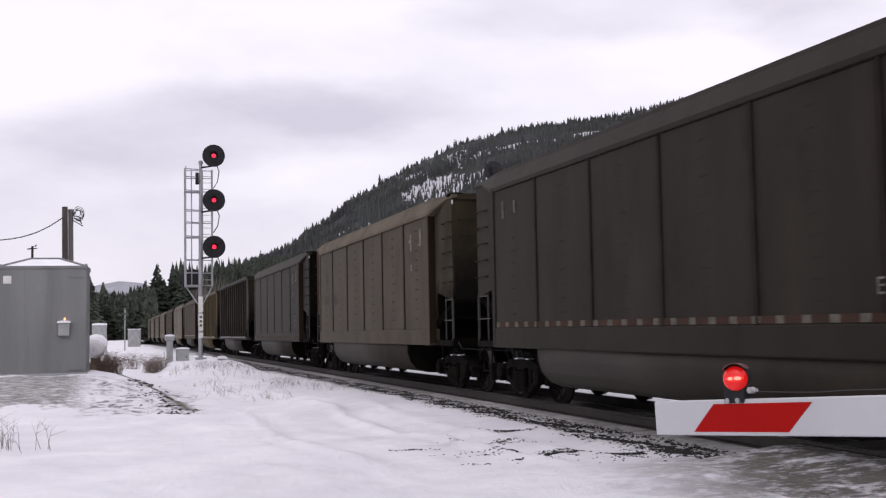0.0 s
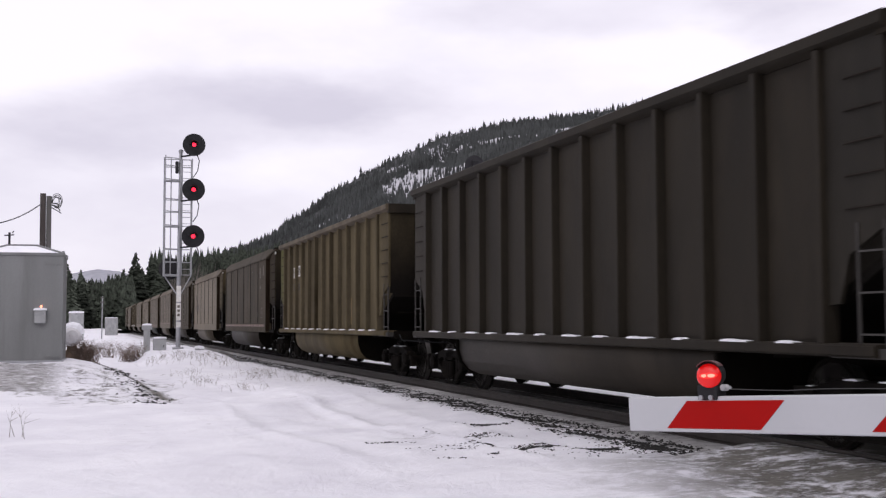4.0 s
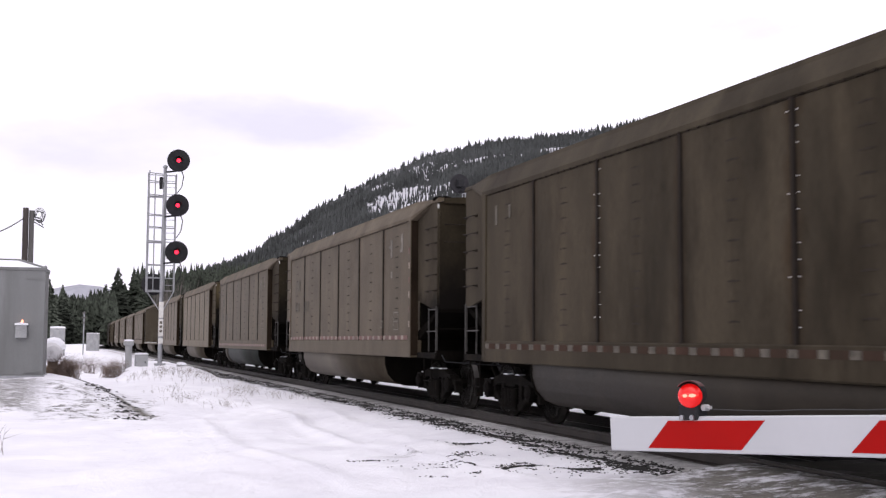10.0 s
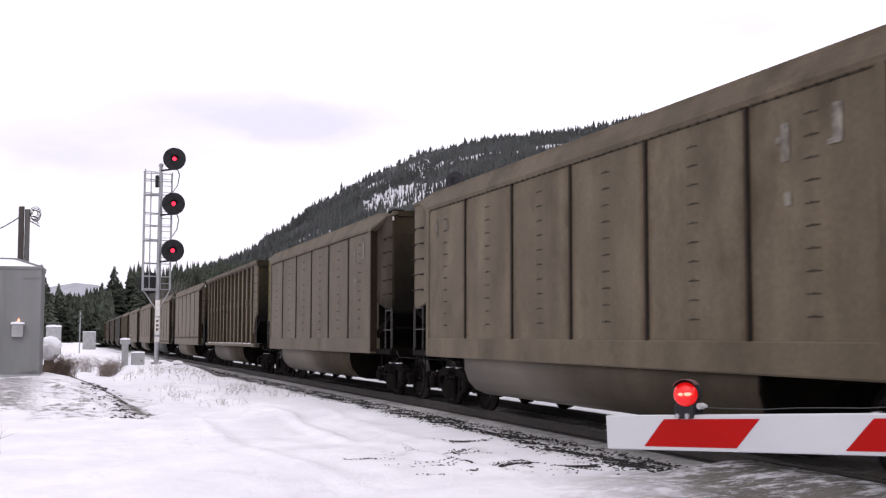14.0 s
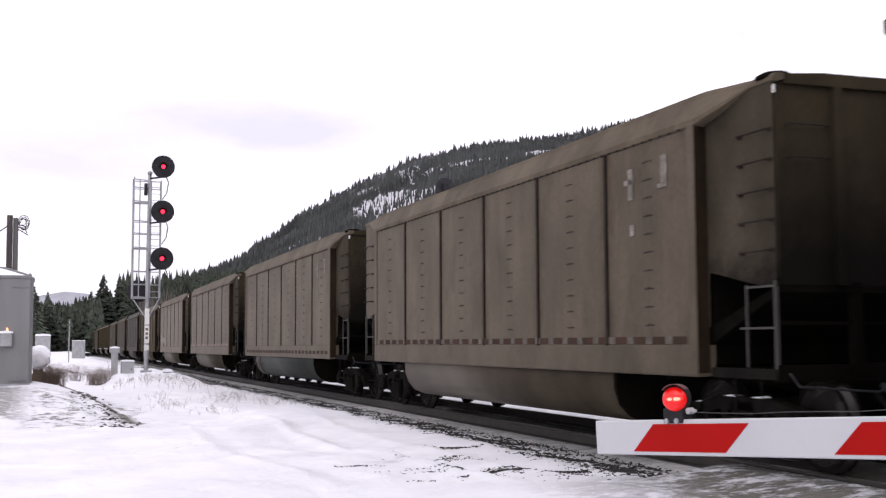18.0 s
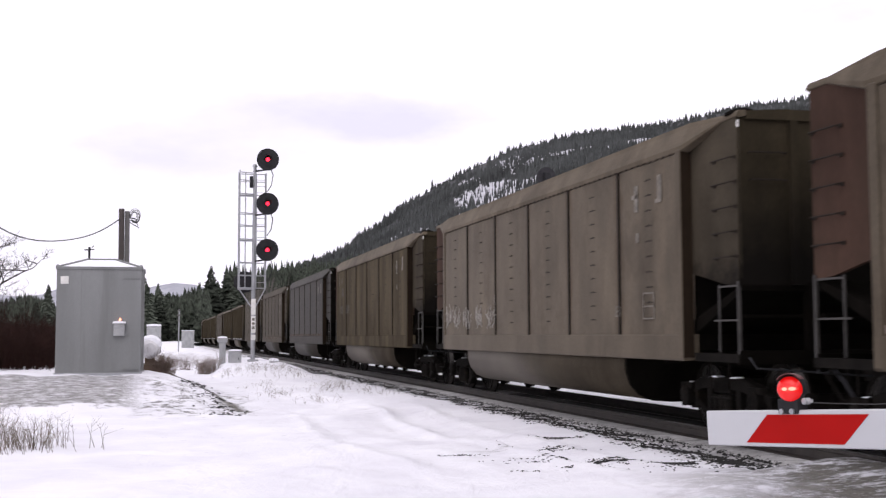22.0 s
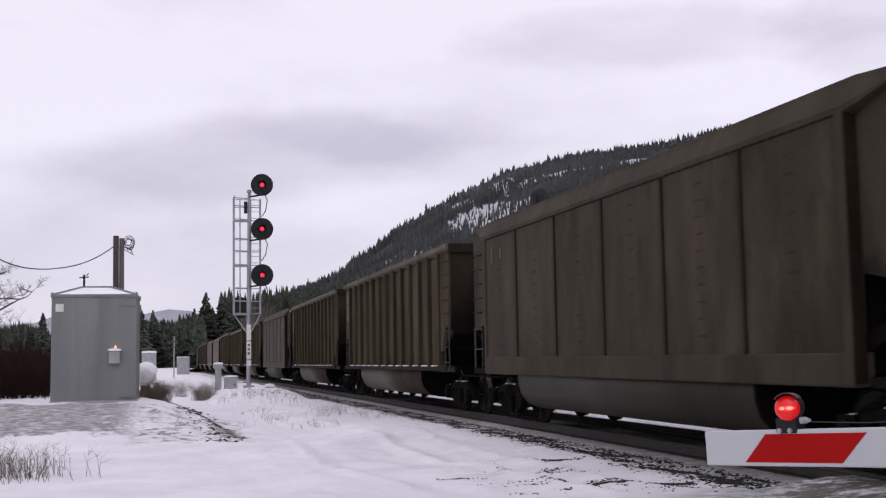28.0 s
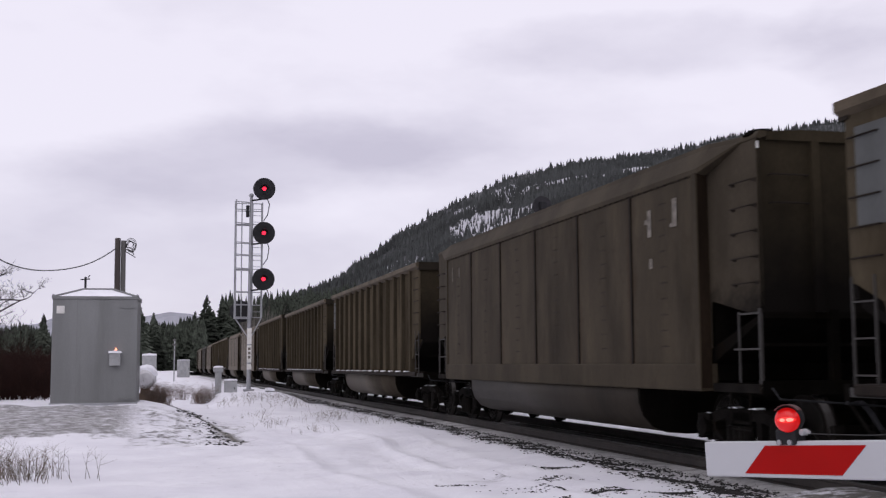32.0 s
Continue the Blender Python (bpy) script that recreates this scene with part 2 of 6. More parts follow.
M_RUST_END = surface("rust_brown_paint", (0.050, 0.029, 0.021), 0.8, 0, 0.3, 1.6, 30, 0.12, 0.4, (0.033, 0.023, 0.016), 0.7, 0.06)
M_GREEN_END = surface("faded_green_paint", (0.0880, 0.0840, 0.0300), 0.75, 0, 0.25, 1.6, 30, 0.12, 0.4, (0.0480, 0.0400, 0.0240), 0.5, 0.08)
M_PATCH = surface("pale_grey_patch", (0.060, 0.064, 0.062), 0.7, 0, 0.2, 2, 30, 0.1, 0.5, (0.045, 0.040, 0.032), 0.5)
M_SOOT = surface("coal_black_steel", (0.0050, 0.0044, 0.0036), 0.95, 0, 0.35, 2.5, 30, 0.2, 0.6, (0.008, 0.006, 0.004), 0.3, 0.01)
M_DUST_TOP = surface("dust_coated_steel", (0.088, 0.071, 0.050), 0.75, 0, 0.3, 1.4, 30, 0.15, 1, (0.044, 0.034, 0.023), 0.6, 0.06, 0.10)
M_SEAM = surface("dark_seam", (0.018, 0.014, 0.011), 0.85, 0, 0.3, 3, 30, 0.1, 1, None, 0.5, 0.12)
# rust brown, darkened as well for the shade of the recess
M_RETURN = surface("rusty_step_steel", (0.019, 0.013, 0.0085), 0.85, 0, 0.35, 2, 30, 0.12, 0.4, None, 0.5, 0.05)
M_END = surface("coal_dusted_end", (0.016, 0.0125, 0.008), 0.7, 0, 0.35, 1.6, 30, 0.15, 0.6, (0.012, 0.009, 0.006), 0.7, 0.12)
M_END_SHEET = surface("sooty_end_sheet", (0.017, 0.0145, 0.0105), 0.65, 0, 0.3, 1.6, 30, 0.12, 0.5, (0.010, 0.008, 0.005), 0.6, 0.15, 0.03)
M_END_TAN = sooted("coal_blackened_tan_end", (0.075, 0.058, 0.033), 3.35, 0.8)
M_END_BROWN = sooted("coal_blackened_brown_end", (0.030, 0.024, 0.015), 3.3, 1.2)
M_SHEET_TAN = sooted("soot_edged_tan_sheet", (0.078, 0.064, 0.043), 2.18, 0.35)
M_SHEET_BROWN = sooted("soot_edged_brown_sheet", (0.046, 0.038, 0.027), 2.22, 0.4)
M_SHEET_PLATE = surface("pale_patch_plate", (0.066, 0.057, 0.047), 0.7, 0, 0.3, 2.2, 30, 0.15, 0.6, (0.028, 0.022, 0.016), 0.6, 0.15)
M_TUB_DARK = surface("sooty_tub_steel", (0.026, 0.0210, 0.0150), 0.6, 0, 0.25, 1.1, 30, 0.12, 0.8, (0.014, 0.011, 0.008), 0.55, 0.2)
M_TUB = surface("dusty_tub_steel", (0.044, 0.0355, 0.0245), 0.7, 0, 0.3, 1.1, 30, 0.12, 0.8, (0.024, 0.0185, 0.0125), 0.6, 0.10, 0.15)
M_TUB_GREEN = surface("dull_green_tub_steel", (0.0215, 0.0250, 0.0220), 0.6, 0, 0.25, 1.1, 30, 0.10, 0.8, (0.014, 0.0145, 0.0125), 0.5, 0.2)
M_TRUCK = surface("greasy_cast_steel", (0.0085, 0.0075, 0.0065), 0.85, 0, 0.4, 4, 40, 0.3, 1, (0.018, 0.014, 0.010), 0.3, 0.04)
M_WHEEL = surface("worn_wheel_steel", (0.0085, 0.0072, 0.0062), 0.85, 0, 0.3, 4, 40, 0.2, 1, None, 0.5, 0.03)
M_TREAD = surface("polished_wheel_tread", (0.075, 0.070, 0.065), 0.5, 0.6, 0.2, 4, 40, 0.05)
M_BAR = surface("grey_grab_iron", (0.028, 0.025, 0.022), 0.7, 0.0, 0.3, 6, 40, 0.1)
M_LETTER = surface("faded_white_stencil", (0.155, 0.140, 0.117), 0.8, 0, 0.5, 9, 60, 0.05, 1, (0.07, 0.058, 0.043), 0.9)
M_FAINT = surface("faint_stencil", (0.085, 0.074, 0.056), 0.8, 0, 0.5, 9, 60, 0.05, 1, (0.04, 0.033, 0.022), 1.0)
M_LETTER_BRIGHT = surface("white_stencil", (0.66, 0.65, 0.62), 0.8, 0, 0.15, 6, 60, 0.05)
M_LETTER_DARK = surface("dark_stencil", (0.040, 0.033, 0.025), 0.8, 0, 0.35, 6, 60, 0.05)
M_SCRAWL = surface("chalky_scrawl", (0.32, 0.30, 0.27), 0.9, 0, 0.3, 12, 80, 0.05)
M_STITCH = surface("stitch_weld", (0.023, 0.0175, 0.0125), 0.8, 0, 0.3, 6, 40, 0.05, 1, None, 0.5, 0.2)
M_YELLOW = surface("faded_yellow_paint", (0.105, 0.068, 0.018), 0.75, 0, 0.3, 4, 50, 0.05, 1, (0.16, 0.12, 0.06), 0.7)
M_REFL_R = surface("red_reflector", (0.105, 0.038, 0.028), 0.6, 0, 0.3, 4, 50, 0.03, 1, (0.05, 0.034, 0.026), 0.65)
M_REFL_W = surface("white_reflector", (0.24, 0.19, 0.155), 0.6, 0, 0.3, 4, 50, 0.03, 1, (0.12, 0.09, 0.07), 0.55)
M_STRIP = surface("snowy_ballast_shoulder", (0.46, 0.45, 0.445), 0.95, 0, 0.25, 5.0, 34, 0.6, 1, (0.17, 0.16, 0.15), 0.6)
M_RAIL = surface("rusty_rail_side", (0.034, 0.028, 0.024), 0.65, 0.3, 0.3, 4, 40, 0.2)
M_RAILTOP = surface("polished_rail_head", (0.38, 0.37, 0.36), 0.3, 0.9, 0.1, 4, 40, 0.05)
M_BED = surface("oily_track_bed", (0.040, 0.036, 0.033), 0.95, 0, 0.4, 5, 34, 0.6, 1, (0.10, 0.095, 0.09), 0.3)
M_STONE = surface("dark_ballast_stone", (0.014, 0.013, 0.012), 0.9, 0, 0.5, 9, 60, 0.4)
M_GALV = surface("galvanised_steel", (0.33, 0.335, 0.35), 0.5, 0.45, 0.15, 4, 60, 0.08, 0.5)
M_ALU = surface("weathered_aluminium_sheet", (0.176, 0.181, 0.180), 0.5, 0.15, 0.16, 1.3, 300, 0.0, 0.12, (0.128, 0.131, 0.128), 0.5)
M_BOX = surface("grey_cabinet_paint", (0.33, 0.335, 0.34), 0.6, 0.05, 0.18, 4, 50, 0.08, 0.5)
M_SNOWCAP = surface("settled_snow", (0.84, 0.84, 0.88), 0.85, 0, 0.05, 3, 30, 0.3)
M_BLACK = surface("matt_black_metal", (0.018, 0.018, 0.020), 0.7, 0, 0.3, 5, 40, 0.1, 1, None, 0.5, 0.2)
M_DISC = surface("black_signal_background", (0.026, 0.025, 0.028), 0.75, 0, 0.2, 5, 40, 0.08, 1, None, 0.5, 0.25)
M_LENS_RED = glow("red_signal_lens", (1.0, 0.02, 0.055), 2.6)
M_LENS_RIM = glow("red_lens_spill", (0.5, 0.01, 0.035), 0.45)
M_GATE_LENS = glow("gate_lamp_lens", (1.0, 0.010, 0.010), 0.36)
M_GATE_CORE = glow("gate_lamp_core", (1.0, 0.17, 0.12), 3.2)
M_GATE_BAND = glow("gate_lamp_band", (1.0, 0.035, 0.025), 1.05)
M_AMBER = glow("amber_lamp", (1.0, 0.34, 0.20), 2.6)
M_GATE_WHITE = surface("white_gate_sheeting", (0.44, 0.445, 0.46), 0.5, 0, 0.04, 2.5, 40, 0.0, 1, None, 0.5, 0.4, 0, 0.02)
M_HOOD = surface("dark_grey_hood", (0.095, 0.026, 0.024), 0.6, 0, 0.2, 5, 40, 0.05)
M_GATE_RED = surface("red_gate_sheeting", (0.34, 0.006, 0.005), 0.6, 0, 0.08, 3, 40, 0.0, 1, None, 0.5, 0.06, 0, 0.05)
M_HOSE = surface("grey_cable_sheath", (0.032, 0.031, 0.030), 0.8, 0, 0.2, 5, 40, 0.05)
M_POLE = surface("weathered_pole_wood", (0.062, 0.052, 0.048), 0.9, 0, 0.35, 6, 50, 0.4, 0.1)
M_POLE_GREY = surface("grey_pole_wood", (0.10, 0.096, 0.092), 0.9, 0, 0.3, 6, 50, 0.4, 0.1)
M_WIRE = surface("black_cable", (0.03, 0.03, 0.03), 0.6, 0, 0.2, 5, 40, 0.05)
M_BARK = surface("dark_bark", (0.045, 0.036, 0.032), 0.9, 0, 0.4, 6, 50, 0.5)
M_TWIG = surface("bare_twigs", (0.040, 0.030, 0.028), 0.9, 0, 0.35, 3, 50, 0.2)
M_BRUSH = surface("red_brown_brush", (0.023, 0.0115, 0.0095), 0.95, 0, 0.45, 0.9, 50, 0.2, 1, None, 0.5, 0.05)
M_STRAW = surface("dry_winter_grass", (0.115, 0.092, 0.068), 0.95, 0, 0.4, 2, 50, 0.1)
M_DRYBUSH = surface("russet_twigs", (0.125, 0.088, 0.068), 0.95, 0, 0.4, 2, 50, 0.1)
M_NEEDLE = surface("conifer_needles", (0.052, 0.060, 0.047), 0.95, 0, 0.75, 1.5, 8, 0.3, 1, None, 0.5, 0.05)
# paler and greyer than the near needles: distance haze painted into the colour
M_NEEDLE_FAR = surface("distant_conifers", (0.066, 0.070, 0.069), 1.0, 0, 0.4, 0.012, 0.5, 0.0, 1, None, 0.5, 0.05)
M_TANK = surface("white_tank_paint", (0.66, 0.65, 0.66), 0.45, 0, 0.08, 3, 40, 0.05, 1, (0.4, 0.36, 0.34), 0.3)
M_ASPEN = surface("grey_aspen_stems", (0.105, 0.095, 0.082), 0.9, 0, 0.3, 0.5, 20, 0.1)
M_PLANK = surface("raw_timber", (0.16, 0.115, 0.08), 0.85, 0, 0.3, 4, 40, 0.3)


def box_mask(n, l, pos, lo, hi, soft):
    """1 inside a range of one coordinate, fading over soft metres."""
    a, b2, mn = n.new("ShaderNodeMapRange"), n.new("ShaderNodeMapRange"), n.new("ShaderNodeMath")
    a.inputs[1].default_value, a.inputs[2].default_value = lo, lo + soft
    b2.inputs[1].default_value, b2.inputs[2].default_value = hi, hi - soft
    mn.operation = "MINIMUM"
    l.new(pos, a.inputs[0])
    l.new(pos, b2.inputs[0])
    l.new(a.outputs[0], mn.inputs[0])
    l.new(b2.outputs[0], mn.inputs[1])
    return mn.outputs[0]


def snow_ground():
    """Snow with bare gravel on the pad's slope, dirt on the road and wheel ruts by the track."""
    m, n, l, b = node_mat("snowy_ground")
    geo, sep = n.new("ShaderNodeNewGeometry"), n.new("ShaderNodeSeparateXYZ")
    l.new(geo.outputs["Position"], sep.inputs[0])
    x, y0 = sep.outputs[0], sep.outputs[1]

    def nz(scale, detail=6, rough=0.6, sx=1.0, sy=1.0):
        mp, t = n.new("ShaderNodeMapping"), n.new("ShaderNodeTexNoise")
        mp.inputs["Scale"].default_value = (sx, sy, 1)
        l.new(geo.outputs["Position"], mp.inputs[0])
        l.new(mp.outputs[0], t.inputs[0])
        t.inputs["Scale"].default_value, t.inputs["Detail"].default_value, t.inputs["Roughness"].default_value = scale, detail, rough
        return t.outputs[0]

    coarse, mid, grit = nz(0.6, 8, 0.62), nz(2.2, 8, 0.7), nz(14, 5, 0.7)
    rut = nz(1.5, 10, 0.78, 0.55, 1.7)
    fleck = nz(5.0, 9, 0.75, 0.8, 1.3)
    gritty = op(n, l, "ADD", op(n, l, "MULTIPLY", mid, 0.45), op(n, l, "MULTIPLY", fleck, 0.55))
    ragged = op(n, l, "MULTIPLY", op(n, l, "SUBTRACT", mid, 0.5), 3.2)
    y = op(n, l, "ADD", y0, ragged)
    # bare amounts, region by region
    pad = op(n, l, "MULTIPLY", box_mask(n, l, x, -0.6, 2.4, 0.6), box_mask(n, l, y, 22.8, 31.0, 1.0))
    slope = op(n, l, "MULTIPLY", box_mask(n, l, op(n, l, "ADD", x, op(n, l, "MULTIPLY", op(n, l, "SUBTRACT", fleck, 0.5), 3.0)), -17, -0.35, 0.10), box_mask(n, l, y, 25.0, 31.2, 0.25))
    rim = op(n, l, "ADD", x, op(n, l, "MULTIPLY", y, 0.095))
    edge = op(n, l, "MULTIPLY", box_mask(n, l, rim, 3.95, 4.35, 0.16), box_mask(n, l, y, 22.8, 42, 1.0))
    road = op(n, l, "MULTIPLY", box_mask(n, l, op(n, l, "ADD", x, op(n, l, "ADD", op(n, l, "MULTIPLY", y, -0.35), op(n, l, "MULTIPLY", op(n, l, "SUBTRACT", mid, 0.5), 3.5))), 0.9, 14, 1.8), box_mask(n, l, y, -20, 11.6, 0.8))
    ruts = op(n, l, "MULTIPLY", box_mask(n, l, x, 3.6, 7.4, 0.9), box_mask(n, l, y, 11.0, 15.2, 1.0))
    field = op(n, l, "MULTIPLY", box_mask(n, l, x, -0.5, 6.8, 1.0), box_mask(n, l, y, 12, 46, 3.0))
    toe = op(n, l, "MULTIPLY", box_mask(n, l, x, 6.12, 6.9, 0.22), box_mask(n, l, y, 11, 300, 1.5))

    def bare(region, tex, start, width, amount):
        r = n.new("ShaderNodeMapRange")
        r.inputs[1].default_value, r.inputs[2].default_value = start, start + width
        r.inputs[4].default_value = amount
        l.new(tex, r.inputs[0])
        return op(n, l, "MULTIPLY", region, r.outputs[0])

    total = bare(pad, op(n, l, "ADD", op(n, l, "MULTIPLY", fleck, 0.6), op(n, l, "MULTIPLY", mid, 0.4)), 0.515, 0.05, 0.9)
    for region, tex, start, width, amount in ((slope, fleck, 0.34, 0.22, 0.80), (edge, mid, 0.40, 0.06, 0.95), (road, gritty, 0.43, 0.08, 0.95), (ruts, rut, 0.60, 0.05, 0.5), (field, rut, 0.62, 0.04, 0.35), (field, fleck, 0.63, 0.04, 0.45), (toe, fleck, 0.46, 0.08, 0.55)):
        total = op(n, l, "MAXIMUM", total, bare(region, tex, start, width, amount))
    snow, dirt, mix = n.new("ShaderNodeValToRGB"), n.new("ShaderNodeValToRGB"), n.new("ShaderNodeMix")
    snow.color_ramp.elements[0].position, snow.color_ramp.elements[0].color = 0.3, (0.72, 0.71, 0.76, 1)
    snow.color_ramp.elements[1].position, snow.color_ramp.elements[1].color = 0.65, (0.86, 0.855, 0.89, 1)
    l.new(coarse, snow.inputs[0])
    dirt.color_ramp.elements[0].position, dirt.color_ramp.elements[0].color = 0.3, (0.048, 0.043, 0.034, 1)
    dirt.color_ramp.elements[1].position, dirt.color_ramp.elements[1].color = 0.7, (0.160, 0.146, 0.117, 1)
    l.new(grit, dirt.inputs[0])
    mix.data_type = "RGBA"
    l.new(total, mix.inputs[0])
    l.new(snow.outputs[0], mix.inputs[6])
    l.new(dirt.outputs[0], mix.inputs[7])
    l.new(mix.outputs[2], b.inputs["Base Color"])
    b.inputs["Roughness"].default_value = 0.85
    hgt = op(n, l, "ADD", op(n, l, "MULTIPLY", mid, 0.7), op(n, l, "MULTIPLY", grit, 0.25))
    hgt = op(n, l, "SUBTRACT", hgt, op(n, l, "MULTIPLY", total, 0.35))
    bp = n.new("ShaderNodeBump")
    bp.inputs["Strength"].default_value, bp.inputs["Distance"].default_value = 0.7, 0.14
    l.new(hgt, bp.inputs["Height"])
    l.new(bp.outputs[0], b.inputs["Normal"])
    return m


M_GROUND = snow_ground()
M_DIRT = surface("packed_road_dirt", (0.085, 0.078, 0.064), 0.95, 0, 0.35, 3.0, 30, 0.6, 1, (0.30, 0.29, 0.28), 0.35)
M_BALLAST = surface("snow_dusted_ballast", (0.40, 0.39, 0.395), 0.95, 0, 0.3, 3.0, 26, 0.8, 1, (0.12, 0.112, 0.105), 0.5)


def hillside():
    """Dark forest floor, and snow where the trees are cleared."""
    m, n, l, b = node_mat("wooded_hillside")
    geo, cover, t = n.new("ShaderNodeNewGeometry"), n.new("ShaderNodeAttribute"), n.new("ShaderNodeTexNoise")
    cover.attribute_name = "snow_cover"
    l.new(geo.outputs["Position"], t.inputs[0])
    t.inputs["Scale"].default_value, t.inputs["Detail"].default_value = 0.035, 6
    floor, snow, mix = n.new("ShaderNodeValToRGB"), n.new("ShaderNodeMapRange"), n.new("ShaderNodeMix")
    floor.color_ramp.elements[0].position, floor.color_ramp.elements[0].color = 0.35, (0.050, 0.052, 0.052, 1)
    floor.color_ramp.elements[1].position, floor.color_ramp.elements[1].color = 0.75, (0.120, 0.122, 0.128, 1)
    l.new(t.outputs[0], floor.inputs[0])
    l.new(op(n, l, "ADD", cover.outputs["Fac"], op(n, l, "MULTIPLY", op(n, l, "SUBTRACT", t.outputs[0], 0.5), 1.2)), snow.inputs[0])
    snow.inputs[1].default_value, snow.inputs[2].default_value = 0.45, 0.75
    mix.data_type = "RGBA"
    mix.inputs[7].default_value = (0.50, 0.50, 0.53, 1)
    l.new(snow.outputs[0], mix.inputs[0])
    l.new(floor.outputs[0], mix.inputs[6])
    l.new(mix.outputs[2], b.inputs["Base Color"])
    b.inputs["Roughness"].default_value, b.inputs["Specular IOR Level"].default_value = 0.95, 0.1
    return m


M_HILL = hillside()
# the backdrop's bluish grey carries the haze of distance
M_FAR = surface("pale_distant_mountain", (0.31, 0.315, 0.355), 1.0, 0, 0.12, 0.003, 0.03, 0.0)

# ---- mesh helpers ----
MESHES = {}


def to_mesh(name, bm, smooth=False):
    me = bpy.data.meshes.new(name)
    bmesh.ops.recalc_face_normals(bm, faces=bm.faces)
    bm.to_mesh(me)
    bm.free()
    if smooth:
        me.polygons.foreach_set("use_smooth", [True] * len(me.polygons))
    return me


def part(name, bm, material, parent=None, label="", at=None, smooth=False):
    """Links a bmesh, or a mesh already made, as one object under a thing; material: one, or a list for the slots."""
    me = bm if isinstance(bm, bpy.types.Mesh) else to_mesh(name, bm, smooth)
    mats = material if isinstance(material, (list, tuple)) else [material]
    while len(me.materials) < len(mats):
        me.materials.append(None)
    ob = new(name, me)
    for slot, m in zip(ob.material_slots, mats):
        slot.link = "OBJECT"
        slot.material = m
    if parent:
        ob.parent = parent
    if at is not None:
        ob.matrix_basis = at
    if label:
        tagged(ob, label)
    return ob


def thing(name, at, label, category, group="", kind=""):
    ob = new(name)
    ob.empty_display_size = 0.2
    ob.matrix_basis = at
    return tagged(ob, label, category, group, kind)


def shared(key, build, smooth=False):
    if key not in MESHES:
        bm = bmesh.new()
        build(bm)
        MESHES[key] = to_mesh(key, bm, smooth)
    return MESHES[key]


def block(bm, x0, x1, y0, y1, z0, z1, mi=0):
    v = [bm.verts.new(p) for p in ((x0, y0, z0), (x1, y0, z0), (x1, y1, z0), (x0, y1, z0), (x0, y0, z1), (x1, y0, z1), (x1, y1, z1), (x0, y1, z1))]
    for q in ((0, 3, 2, 1), (4, 5, 6, 7), (0, 1, 5, 4), (1, 2, 6, 5), (2, 3, 7, 6), (3, 0, 4, 7)):
        bm.faces.new([v[i] for i in q]).material_index = mi


def prism(bm, outline, axis, a, b, mi=0):
    """A closed outline in two coordinates pushed along the third axis from a to b."""
    def p(u, w, t):
        return {"x": (t, u, w), "y": (u, t, w), "z": (u, w, t)}[axis]
    lo, hi = [bm.verts.new(p(u, w, a)) for u, w in outline], [bm.verts.new(p(u, w, b)) for u, w in outline]
    k = len(outline)
    faces = [bm.faces.new(lo), bm.faces.new(hi[::-1])]
    for i in range(k):
        faces.append(bm.faces.new((lo[i], hi[i], hi[(i + 1) % k], lo[(i + 1) % k])))
    for f in faces:
        f.material_index = mi


def tube(bm, points, radius, sides=8, mi=0, close=True):
    """A round bar through points; radius: one, or one a point."""
    pts = [Vector(p) for p in points]
    rad = radius if isinstance(radius, (list, tuple)) else [radius] * len(pts)
    rings = []
    for i, p in enumerate(pts):
        d = (pts[min(i + 1, len(pts) - 1)] - pts[max(i - 1, 0)]).normalized()
        u = d.cross(Vector((0, 0, 1)) if abs(d.z) < 0.9 else Vector((0, 1, 0))).normalized()
        w = d.cross(u)
        rings.append([bm.verts.new(p + rad[i] * (math.cos(a) * u + math.sin(a) * w)) for a in [2 * math.pi * k / sides for k in range(sides)]])
    for r0, r1 in zip(rings, rings[1:]):
        for k in range(sides):
            bm.faces.new((r0[k], r0[(k + 1) % sides], r1[(k + 1) % sides], r1[k])).material_index = mi
    if close:
        bm.faces.new(rings[0]).material_index = mi
        bm.faces.new(rings[-1][::-1]).material_index = mi


def turned(bm, profile, centre, axis="y", sides=24, mi=0):
    """A solid of revolution: profile of (radius, along) about an axis through centre."""
    rings = []
    for r, t in profile:
        ring = []
        for k in range(sides):
            a = 2 * math.pi * k / sides
            c, s = r * math.cos(a), r * math.sin(a)
            q = {"x": (t, c, s), "y": (c, t, s), "z": (c, s, t)}[axis]
            ring.append(bm.verts.new(Vector(q) + Vector(centre)))
        rings.append(ring)
    for r0, r1 in zip(rings, rings[1:]):
        for k in range(sides):
            bm.faces.new((r0[k], r0[(k + 1) % sides], r1[(k + 1) % sides], r1[k])).material_index = mi
    bm.faces.new(rings[0][::-1]).material_index = mi
    bm.faces.new(rings[-1]).material_index = mi


def soften(bm, width, segments=1):
    bmesh.ops.bevel(bm, geom=list(bm.edges), offset=width, segments=segments, affect="EDGES", clamp_overlap=True)


# ---- ground ----
TRACK_X = 8.03          # the track's centre line
CURVE_FROM, CURVE_R = 210.0, 700.0


def track_at(s):
    """x, y and heading of the track at s metres along it: a slight bend past the crossing, then a long curve to the east."""
    veer = 0.0085
    x = TRACK_X + (0 if s < 15 else veer * (s - 15) ** 2 / 60 if s < 45 else veer * (s - 30))
    h = -veer * min(1, max(0, (s - 15) / 30))
    if s < CURVE_FROM:
        return x, s, h
    a = (s - CURVE_FROM) / CURVE_R
    return x + CURVE_R * (1 - math.cos(a)), CURVE_FROM + CURVE_R * math.sin(a), h - a


